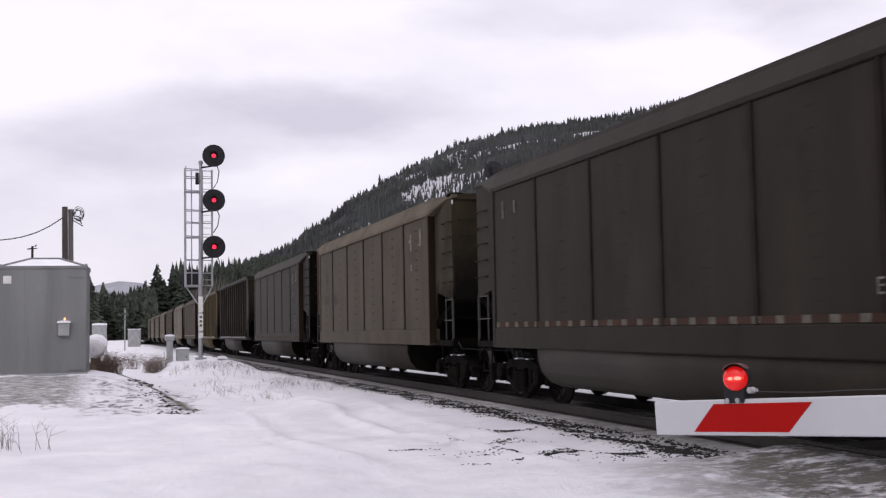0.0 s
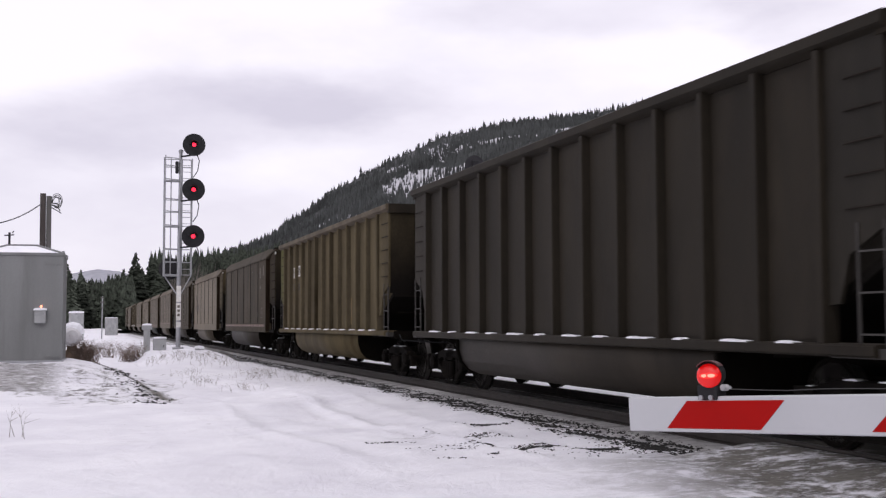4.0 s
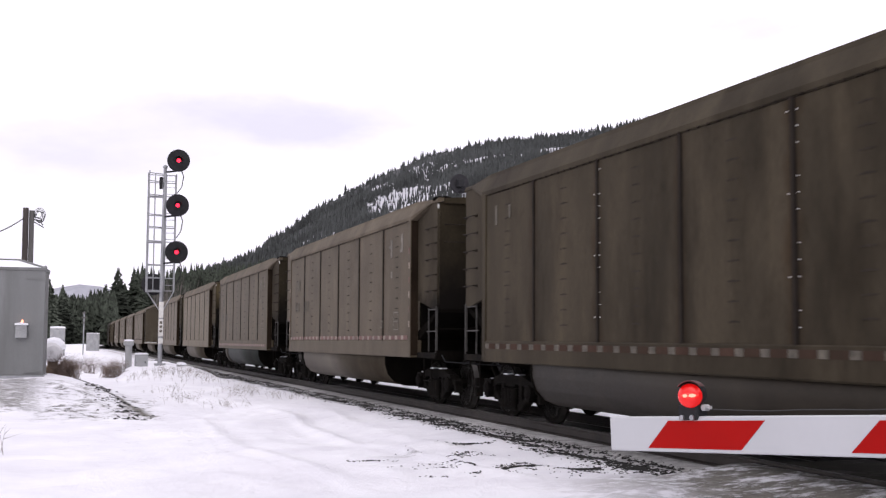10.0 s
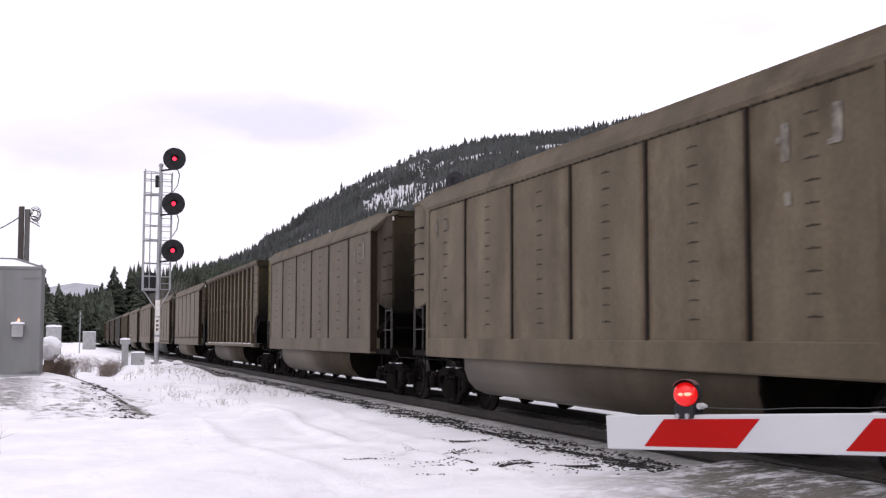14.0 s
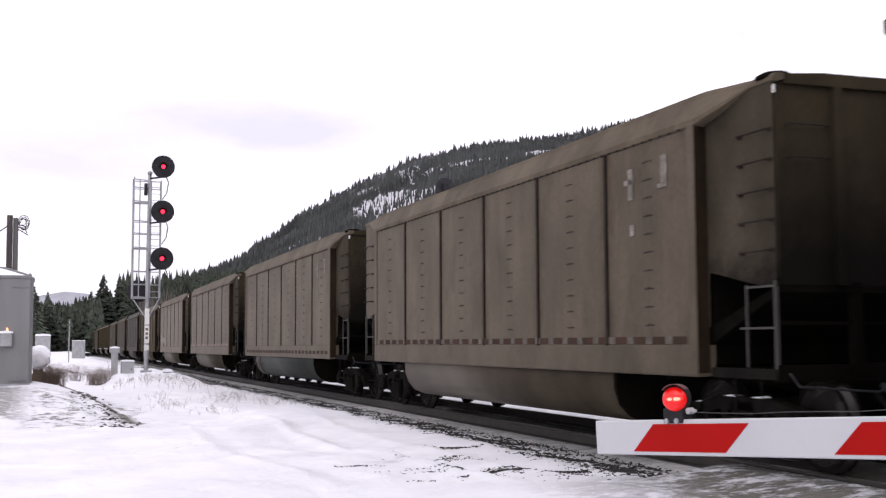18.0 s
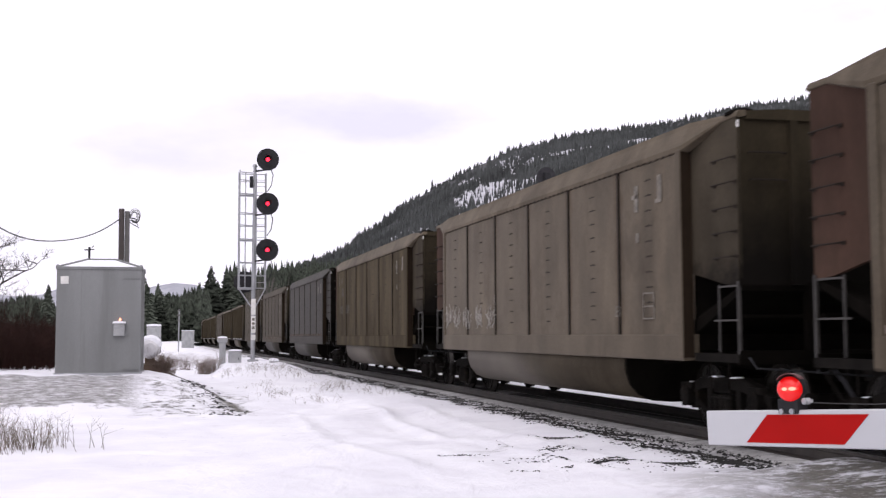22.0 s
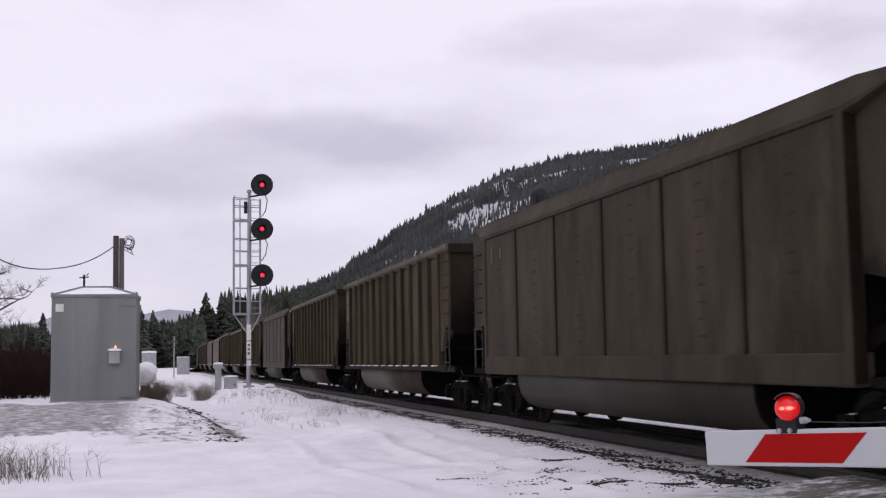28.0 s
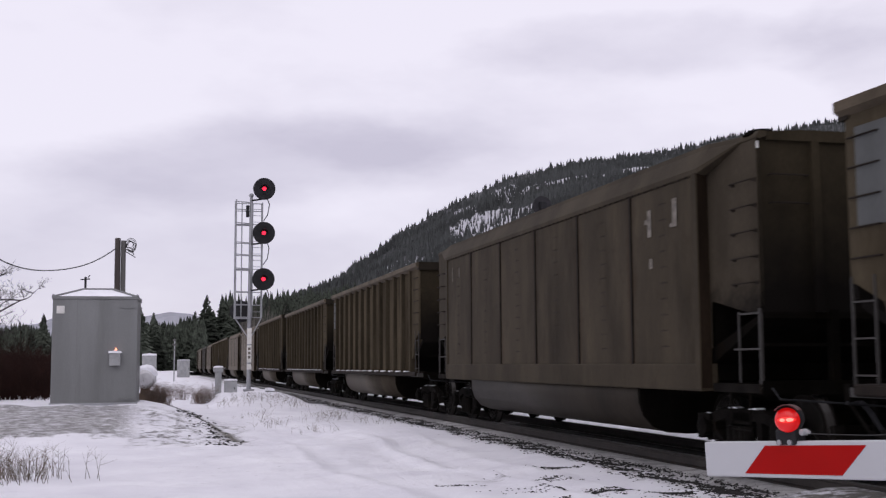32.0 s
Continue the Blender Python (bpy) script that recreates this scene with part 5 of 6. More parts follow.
S, Rb = smooth_car, ribbed_car
TRAIN = {
    -1: (S, dict(paint="dark")),
    0: (S, dict(paint="dark", strip=3, text=("old", "data"))),
    1: (S, dict(paint="dusk", red=1, text=("old", "number", "rear"))),
    2: (S, dict(paint="dark", dull=1, strip=1, text=("rear", "data"))),
    3: (Rb, dict(paint="dark")),
    4: (Rb, dict(low=0.975, paint="tan", end="green", plates=1, data=1)),
    5: (S, dict(paint="soot", strip=2, red=2, rivets=1, text=("rear", "data", "old"))),
    6: (S, dict(paint="olive", red=1, tanend=1, text=("old", "number", "rear"))),
    7: (S, dict(paint="soot", dull=1, strip=2, rivets=1, text=("old", "rear"))),
    8: (S, dict(paint="brown", pale=1, strip=4, post=1, text=("number", "data", "rear"))),
    9: (S, dict(paint="brown", pale=1, tub=1, strip=1, text=("old", "number", "rear", "data"))),
    10: (S, dict(paint="olive", tanend=1, text=("old", "rear"))),
    11: (S, dict(paint="grey", red=3, text=("rear",))),
    12: (Rb, dict(paint="olive", end="red", band=1, yellow=1)),
    13: (S, dict(paint="grey", dull=1, strip=4, text=("rear",))),
    14: (S, dict(paint="grey", tub=1, dull=1, strip=1, red=1, rivets=1, text=("old", "rear"))),
    15: (S, dict(paint="grey", strip=4, red=1, text=("old", "rear", "data"))),
    16: (S, dict(paint="grey", red=1, scrawl=1, text=("rear", "data"))),
    17: (S, dict(paint="umber", red=1, text=("old", "number", "rear"))),
    18: (S, dict(paint="dark", strip=3, text=("rear",))),
    19: (S, dict(paint="soot", dull=1, strip=2, red=1, text=("rear", "data"))),
    20: (S, dict(paint="soot", text=("old",))),
    21: (Rb, dict(low=0.962, paint="umber", end="patch", data=1)),
    22: (Rb, dict(low=0.962, paint="umber", end="patch", data=1)),
    23: (S, dict(paint="soot", text=("rear", "old"))),
    24: (Rb, dict(low=0.962, paint="umber", end="patch")),
    25: (Rb, dict(low=0.962, paint="umber")),
    26: (Rb, dict(paint="umber")),
}
FAR_PAINTS = ("umber", "grey", "brown", "olive", "dark", "umber")


def car_middle(k, t):
    """How far along the track the middle of car k is at t seconds."""
    return 18.56 - SLAB + PITCH * k - 11.457 * t - 0.00094 * t * t + 0.0000567 * t ** 3


def car_pose(k, t):
    s = car_middle(k, t)
    (x, y, h), (z, g) = track_at(s), fall_at(s)
    return pose(x, y, z, math.degrees(g), 0, math.degrees(h))


CARS = []
for k in range(-1, 43):
    kind, spec = TRAIN.get(k, (Rb if k % 6 in (0, 5) else S, dict(paint=FAR_PAINTS[k % 6] if k % 6 in (0, 5) else ("grey", "brown", "dark")[k % 3])))
    CARS.append((kind(spec, car_pose(k, 0)), k))


# ---- signals ----
def signal_head(parent, x, z, y=-0.42, face=-1, lit=True):
    """Round background with a hooded lens; the lamp housing stands behind it."""
    bm = bmesh.new()
    turned(bm, [(0.02, 0.0), (0.40, 0.0), (0.42, 0.015), (0.42, 0.035), (0.40, 0.05), (0.02, 0.05)], (x, y, z), "y", 40)
    head = part("signal_head", bm, M_DISC, parent, "round black signal background")
    bm = bmesh.new()
    turned(bm, [(0.405, 0.0), (0.425, 0.0), (0.425, face * 0.05), (0.405, face * 0.05)], (x, y, z), "y", 40)
    part("rim", bm, M_BLACK, head)
    bm = bmesh.new()
    turned(bm, [(0.02, 0.0), (0.135, 0.0), (0.135, face * 0.022), (0.02, face * 0.024)], (x, y + face * 0.008, z), "y", 24)
    # when lit, the ring itself glows faintly for the lens's red spill
    part("lens_ring", bm, M_LENS_RIM if lit else M_BLACK, head)
    bm = bmesh.new()
    turned(bm, [(0.01, 0.0), (0.085, 0.0), (0.075, face * 0.03), (0.01, face * 0.045)], (x, y + face * 0.03, z), "y", 20)
    part("lens", bm, M_LENS_RED if lit else M_BLACK, head, "glowing red lens" if lit else "")
    bm = bmesh.new()
    arc = [(0.16 * math.cos(radians(a)), 0.16 * math.sin(radians(a))) for a in range(0, 181, 20)]
    inner = [(0.148 * math.cos(radians(a)), 0.148 * math.sin(radians(a))) for a in range(180, -1, -20)]
    prism(bm, [(x + u, z + w) for u, w in arc + inner], "y", y, y + face * 0.24)
    part("hood", bm, M_BLACK, head)
    bm = bmesh.new()
    block(bm, x - 0.15, x + 0.15, y + 0.05, y + 0.30, z - 0.17, z + 0.17)
    soften(bm, 0.03)
    part("housing", bm, M_BLACK, head)
    bm = bmesh.new()
    tube(bm, [(x, y + 0.2, z - 0.15), (x, y + 0.2, z - 0.36), (x - 0.5, 0, z - 0.42)], 0.035, 8)
    part("bracket", bm, M_BLACK, head)


def signal_mast(at, label, lit):
    s = thing("signal_mast", at, label, "railway signal", "signals")
    bm = bmesh.new()
    tube(bm, [(0, 0, 0.2), (0, 0, 3.0), (0.03, 0, 7.68)], [0.085, 0.078, 0.06], 14)
    turned(bm, [(0.09, 7.66), (0.09, 7.74), (0.04, 7.78)], (0.03, 0, 0), "z", 12)
    part("pole", bm, M_GALV, s)
    bm = bmesh.new()
    block(bm, -0.24, 0.24, -0.24, 0.24, -0.4, 0.16)
    prism(bm, [(-0.2, -0.2), (0.2, -0.2), (0.2, 0.2), (-0.2, 0.2)], "z", 0.16, 0.24)
    soften(bm, 0.02)
    part("base", bm, M_GALV, s, "grey footing dusted with snow")
    for z in (7.91, 6.20, 4.42):
        signal_head(s, 0.48, z, lit=lit)
        bm = bmesh.new()
        tube(bm, [(0.62, -0.10, z - 0.3), (0.72, -0.06, z - 0.55), (0.66, -0.02, z - 0.95), (0.5, 0.0, z - 1.2)], 0.018, 6)
        part("conduit", bm, M_BLACK, s)
    # cage and ladder
    for x, y in ((-0.56, -0.30), (-0.56, 0.30), (-0.30, 0.30), (0.46, 0.30), (0.46, -0.05)):
        bm = bmesh.new()
        tube(bm, [(x, y, 2.98), (x, y, 7.42 if x > 0 else 7.50)], 0.022, 6)
        part("upright", bm, M_GALV, s)
    for z in (2.98, 3.46, 3.95, 4.85, 5.38, 5.85, 6.60, 7.12, 7.42):
        bm = bmesh.new()
        tube(bm, [(-0.56, -0.30, z), (-0.56, 0.30, z), (0.46, 0.30, z), (0.46, -0.05, z)], 0.019, 6)
        tube(bm, [(-0.56, -0.30, z), (-0.05, -0.05, z)], 0.019, 6)
        part("hoop", bm, M_GALV, s)
    for i in range(17):
        z = 3.2 + 0.25 * i
        bm = bmesh.new()
        tube(bm, [(0.10, 0.30, z), (0.46, 0.30, z)], 0.012, 6)
        part("rung", bm, M_GALV, s)
    bm = bmesh.new()
    tube(bm, [(0.12, 0.30, 2.98), (0.12, 0.30, 7.42)], 0.018, 6)
    part("upright", bm, M_GALV, s)
    for z in (2.96, 4.83, 6.58):
        bm = bmesh.new()
        block(bm, -0.58, -0.02, -0.10, 0.32, z - 0.04, z)
        part("platform", bm, M_GALV, s)
    for x in (-0.56, 0.46):
        bm = bmesh.new()
        tube(bm, [(x, 0, 2.96), (0.1 if x > 0 else -0.1, 0, 2.28), (0, 0, 2.2)], 0.026, 6)
        part("strut", bm, M_GALV, s)
    bm = bmesh.new()
    block(bm, -0.17, -0.05, -0.12, 0.08, 6.85, 7.3)
    soften(bm, 0.015)
    part("junction_box", bm, M_BLACK, s)
    # head for the other direction, seen from behind
    bm = bmesh.new()
    turned(bm, [(0.02, 0.0), (0.40, 0.0), (0.42, 0.02), (0.40, 0.05), (0.02, 0.05)], (-0.30, 0.36, 3.22), "y", 32)
    part("signal_head", bm, M_DISC, s, "black background of a signal facing away")
    for z0, z1 in ((1.95, 2.55), (1.25, 1.9), (0.98, 1.18)):
        bm = bmesh.new()
        block(bm, -0.085, 0.085, -0.105, -0.09, z0, z1)
        part("plate", bm, M_LETTER_BRIGHT, s, "white number plate with worn marks")
    bm = bmesh.new()
    for i in range(3):
        block(bm, -0.05, 0.05, -0.108, -0.1055, 1.40 + 0.16 * i, 1.50 + 0.16 * i)
    part("lettering", bm, M_LETTER, s)
    return s


signal_mast(pose(3.75, 44.85, 0.0), "tall galvanised signal mast, three red lights and ladder cage", True)
signal_mast(pose(16.85, 46.4, 0.0, 0, 0, 180), "second signal mast beyond the train, seen from behind", True)


# ---- instrument house and its neighbours ----
def instrument_house():
    h = thing("instrument_house", pose(-1.32, 32.45, 0.2, 0, 0, -2), "grey aluminium instrument house with a snowy hipped roof", "shed")
    w, d, top = 1.07, 0.98, 2.78
    bm = bmesh.new()
    block(bm, -w, w, -d, d, 0.04, top)
    soften(bm, 0.012)
    part("wall", bm, M_ALU, h)
    bm = bmesh.new()
    block(bm, -w - 0.03, w + 0.03, -d - 0.03, d + 0.03, -0.06, 0.05)
    part("skid", bm, M_GALV, h)
    bm = bmesh.new()
    block(bm, -w - 0.025, w + 0.025, -d - 0.025, d + 0.025, top - 0.05, top + 0.035)
    soften(bm, 0.012)
    part("eave", bm, M_ALU, h)
    bm = bmesh.new()
    lo = [bm.verts.new((sx * w * 0.98, sy * d * 0.98, top + 0.015)) for sx, sy in ((-1, -1), (1, -1), (1, 1), (-1, 1))]
    hi = [bm.verts.new((sx * 0.36, sy * 0.30, top + 0.25)) for sx, sy in ((-1, -1), (1, -1), (1, 1), (-1, 1))]
    for i in range(4):
        bm.faces.new((lo[i], lo[(i + 1) % 4], hi[(i + 1) % 4], hi[i]))
    bm.faces.new(hi)
    bm.faces.new(lo[::-1])
    part("roof", bm, M_SNOWCAP, h, "hipped roof under thin snow")
    for i, (sx, sy) in enumerate(((-1, -1), (1, -1), (1, 1), (-1, 1))):
        bm = bmesh.new()
        tube(bm, [(sx * w, sy * d, top + 0.02), (sx * 0.36, sy * 0.30, top + 0.262)], 0.03, 5)
        part("roof_seam", bm, M_ALU, h)
        bm = bmesh.new()
        tube(bm, [(sx * 0.36, sy * 0.30, top + 0.262), (-sx * 0.36, sy * 0.30, top + 0.262)] if i % 2 == 0 else [(sx * 0.36, sy * 0.30, top + 0.262), (sx * 0.36, -sy * 0.30, top + 0.262)], 0.026, 5)
        part("ridge", bm, M_ALU, h)
        bm = bmesh.new()
        turned(bm, [(0.05, -0.012), (0.05, 0.012)], (sx * (w - 0.02), sy * (d - 0.02), top + 0.04), "y", 12)
        part("lifting_eye", bm, M_GALV, h)
    bm = bmesh.new()
    block(bm, -w + 0.10, -w + 0.30, -d - 0.012, -d, top - 0.42, top - 0.22)
    soften(bm, 0.004)
    part("sign", bm, M_LETTER_BRIGHT, h, "small white notice")
    # lamp box on the wall
    bm = bmesh.new()
    block(bm, 0.38, 0.66, -d - 0.16, -d, 1.00, 1.33)
    soften(bm, 0.015)
    lamp = part("lamp_box", bm, M_BOX, h, "grey box with a snow cap and lit amber lamp")
    bm = bmesh.new()
    prism(bm, [(0.35, 1.33), (0.69, 1.33), (0.67, 1.38), (0.52, 1.40), (0.37, 1.38)], "y", -d - 0.18, -d)
    part("snow_cap", bm, M_SNOWCAP, lamp)
    bm = bmesh.new()
    turned(bm, [(0.024, 1.40), (0.028, 1.42), (0.024, 1.45), (0.008, 1.47)], (0.54, -d - 0.07, 0), "z", 14)
    part("lamp", bm, M_AMBER, lamp, "glowing amber lamp")
    for x in (-0.45, 0.25):
        bm = bmesh.new()
        block(bm, x - 0.004, x + 0.004, -d - 0.004, -d, 0.08, top - 0.08)
        part("wall_seam", bm, M_ALU, h)
    bm = bmesh.new()
    block(bm, 0.62, 1.0, -d - 0.02, -d, top - 0.28, top - 0.25)
    part("hasp", bm, M_ALU, h)
    bm = bmesh.new()
    block(bm, 0.62, 1.0, -d - 0.05, -d, 0.12, 0.16)
    part("door_step", bm, M_ALU, h)
    # roof aerial
    bm = bmesh.new()
    tube(bm, [(-0.36, 0.1, top + 0.22), (-0.36, 0.1, top + 0.62)], 0.03, 8)
    tube(bm, [(-0.49, 0.1, top + 0.54), (-0.24, 0.1, top + 0.56)], 0.018, 6)
    tube(bm, [(-0.30, 0.1, top + 0.60), (-0.25, 0.1, top + 0.66)], 0.014, 6)
    part("aerial", bm, M_BLACK, h)


instrument_house()


def cabinet(name, x, y, w, d, z0, z1, label, cap=0.06, feet=False):
    c = thing(name, pose(x, y, z0), label, "cabinet")
    hh = z1 - z0
    bm = bmesh.new()
    block(bm, -w / 2, w / 2, -d / 2, d / 2, 0, hh)
    soften(bm, 0.02)
    part("body", bm, M_BOX, c)
    bm = bmesh.new()
    block(bm, -w / 2 + 0.04, w / 2 - 0.04, -d / 2 - 0.012, -d / 2, 0.06 * hh, 0.94 * hh)
    soften(bm, 0.004)
    door = part("door", bm, M_BOX, c)
    bm = bmesh.new()
    block(bm, w / 2 - 0.12, w / 2 - 0.09, -d / 2 - 0.03, -d / 2 - 0.012, 0.45 * hh, 0.58 * hh)
    part("handle", bm, M_BLACK, door)
    bm = bmesh.new()
    prism(bm, [(-w / 2 - 0.03, hh), (w / 2 + 0.03, hh), (w / 2 - 0.02, hh + cap), (0, hh + cap * 1.3), (-w / 2 + 0.02, hh + cap)], "y", -d / 2 - 0.03, d / 2 + 0.03)
    part("snow_cap", bm, M_SNOWCAP, c)
    return c


cabinet("relay_cabinet", 0.12, 85.0, 1.0, 0.8, -0.2, 1.72, "grey relay cabinet with a snow-covered roof", 0.12)
cabinet("case_cabinet", 3.28, 112.0, 1.15, 0.7, -0.2, 1.40, "grey steel case beside the far track", 0.05)
cabinet("low_cabinet", 3.02, 44.1, 0.46, 0.4, 0.0, 0.58, "low grey junction box beside the signal", 0.05)
cabinet("ground_box", 4.42, 43.6, 0.32, 0.3, -0.25, 0.20, "small snow-capped box beside the rail", 0.09)


def capped_post(x, y, z):
    p = thing("cable_post", pose(x, y, z), "grey cable post with a snowy flared cap", "post")
    bm = bmesh.new()
    block(bm, -0.115, 0.115, -0.11, 0.11, -0.2, 0.86)
    soften(bm, 0.015)
    part("shaft", bm, M_BOX, p)
    bm = bmesh.new()
    block(bm, -0.18, 0.18, -0.16, 0.16, 0.80, 0.97)
    soften(bm, 0.03)
    part("cap", bm, M_BOX, p)
    bm = bmesh.new()
    prism(bm, [(-0.18, 0.965), (0.18, 0.965), (0.15, 1.02), (0, 1.04), (-0.15, 1.02)], "y", -0.16, 0.16)
    part("snow_cap", bm, M_SNOWCAP, p)


capped_post(2.55, 43.93, 0.10)


def track_lead():
    c = thing("track_cable", pose(4.75, 44.0, -0.05), "black cable loops from the box to the rail", "cable")
    for i, off in enumerate((0.0, 0.16, 0.32)):
        bm = bmesh.new()
        pts = [(off + 0.1 * k + 0.05 * math.sin(k), -0.8 * k, 0.14 * math.sin(0.9 * k + 0.5) * (1 - k / 8) + 0.02 - 0.01 * k) for k in range(8)]
        tube(bm, pts, 0.035, 6)
        part("cable", bm, M_WIRE, c)


track_lead()


def propane_tank():
    t = thing("propane_tank", pose(-0.06, 35.2, 0.14), "white propane tank on timber blocks, snow on top", "tank")
    bm = bmesh.new()
    turned(bm, [(0.04, -1.1), (0.18, -1.05), (0.27, -0.9), (0.29, -0.7), (0.29, 0.7), (0.27, 0.9), (0.18, 1.05), (0.04, 1.1)], (0, 0, 0.67), "y", 20)
    part("shell", bm, M_TANK, t)
    for y in (-0.7, 0.7):
        bm = bmesh.new()
        block(bm, -0.24, 0.24, y - 0.12, y + 0.12, -0.05, 0.24)
        block(bm, -0.14, 0.14, y - 0.1, y + 0.1, 0.26, 0.50)
        soften(bm, 0.01)
        part("block", bm, M_PLANK, t, "raw timber block")
    bm = bmesh.new()
    rng = random.Random(3)
    rings = []
    for i in range(12):
        y = -1.02 + 2.04 * i / 11
        r = 0.29 if abs(y) < 0.8 else 0.29 - 0.6 * (abs(y) - 0.8)
        crest = 0.05 + 0.09 * rng.random() if 0 < i < 11 else 0.01
        ring = [bm.verts.new(((r + crest * math.cos(radians(a)) ** 0.5) * math.sin(radians(a)) + 0.02, y, 0.67 + (r + crest * math.cos(radians(a)) ** 0.5) * math.cos(radians(a)))) for a in range(-75, 76, 25)]
        ring += [bm.verts.new(((r - 0.03) * math.sin(radians(a)) + 0.02, y, 0.67 + (r - 0.03) * math.cos(radians(a)))) for a in (75, 0, -75)]
        rings.append(ring)
    for a, b in zip(rings, rings[1:]):
        for i in range(len(a)):
            bm.faces.new((a[i], a[(i + 1) % len(a)], b[(i + 1) % len(a)], b[i]))
    bm.faces.new(rings[0])
    bm.faces.new(rings[-1][::-1])
    part("snow_cap", bm, M_SNOWCAP, t)


propane_tank()


def far_post():
    p = thing("marker_post", pose(1.95, 90.0, -0.2), "thin grey marker post beside the track", "post")
    bm = bmesh.new()
    tube(bm, [(0, 0, 0), (0.02, 0, 3.2)], 0.045, 8)
    part("shaft", bm, M_GALV, p)
    for z, w in ((2.3, 0.10), (2.7, 0.16), (3.05, 0.12)):
        bm = bmesh.new()
        block(bm, -w, w, -0.07, -0.05, z, z + 0.12)
        part("board", bm, M_POLE_GREY, p)


far_post()


# ---- poles and wire ----
def utility_poles():
    p = thing("utility_pole", pose(-1.19, 50.0, 0.0), "pair of weathered grey pole stubs with coiled wire", "pole")
    for x, r, z in ((-0.10, 0.115, 6.46), (0.13, 0.10, 6.36)):
        bm = bmesh.new()
        tube(bm, [(x, 0, -0.3), (x, 0, 3), (x - 0.02, 0, z)], [r * 1.15, r * 1.06, r], 12)
        part("pole", bm, M_POLE if x < 0 else M_POLE_GREY, p)
    rng = random.Random(5)
    for i in range(5):
        bm = bmesh.new()
        r, cx, cz = 0.10 + 0.13 * rng.random(), 0.36 + 0.08 * rng.random(), 6.08 + 0.12 * rng.random()
        tube(bm, [(cx + r * math.cos(a / 7 * math.pi), -0.05, cz + 1.25 * r * math.sin(a / 7 * math.pi)) for a in range(-5, 9)], 0.014, 5)
        part("wire_coil", bm, M_WIRE, p)
    for i in range(3):
        bm = bmesh.new()
        tube(bm, [(0.2, 0, 6.1 - 0.1 * i), (0.48, 0, 6.02 - 0.14 * i), (0.5 + 0.05 * i, 0, 5.86 - 0.1 * i)], 0.02, 5)
        part("wire_end", bm, M_WIRE, p)

    q = thing("utility_pole", pose(-5.0, 39.7, -0.2), "dark leaning utility pole carrying a metal cabinet", "pole")
    bm = bmesh.new()
    tube(bm, [(0, 0, -0.2), (-0.16, 0, 3.5), (-0.34, 0, 7.28)], [0.17, 0.145, 0.11], 12)
    part("pole", bm, M_POLE, q)
    bm = bmesh.new()
    block(bm, -1.05, -0.50, -0.25, 0.25, 5.55, 6.25)
    soften(bm, 0.03)
    part("transformer_box", bm, M_BOX, q, "pale grey metal box")
    bm = bmesh.new()
    block(bm, -0.52, -0.22, -0.04, 0.04, 5.75, 5.82)
    block(bm, -0.52, -0.22, -0.04, 0.04, 6.08, 6.15)
    part("bracket", bm, M_BLACK, q)
    bm = bmesh.new()
    block(bm, -0.24, -0.10, -0.16, -0.06, 6.55, 6.80)
    part("insulator", bm, M_BLACK, q)

    w = thing("overhead_wire", pose(0, 0, 0), "slack black wire between two poles", "wire")
    a, b = Vector((-1.35, 50.0, 6.05)), Vector((-5.2, 39.7, 4.95))
    pts = []
    for i in range(17):
        t = i / 16
        s = a.lerp(b, t)
        s.z -= 0.95 * 4 * t * (1 - t) * (0.75 + 0.25 * t) + 0.03 * math.sin(9 * t)
        pts.append(s)
    bm = bmesh.new()
    tube(bm, pts, 0.022, 6)
    part("wire", bm, M_WIRE, w)


utility_poles()


# ---- crossing gate ----
ARM_TIP, ARM_END, ARM_LO, ARM_HI = 0.19, -5.0, -0.012, 0.105


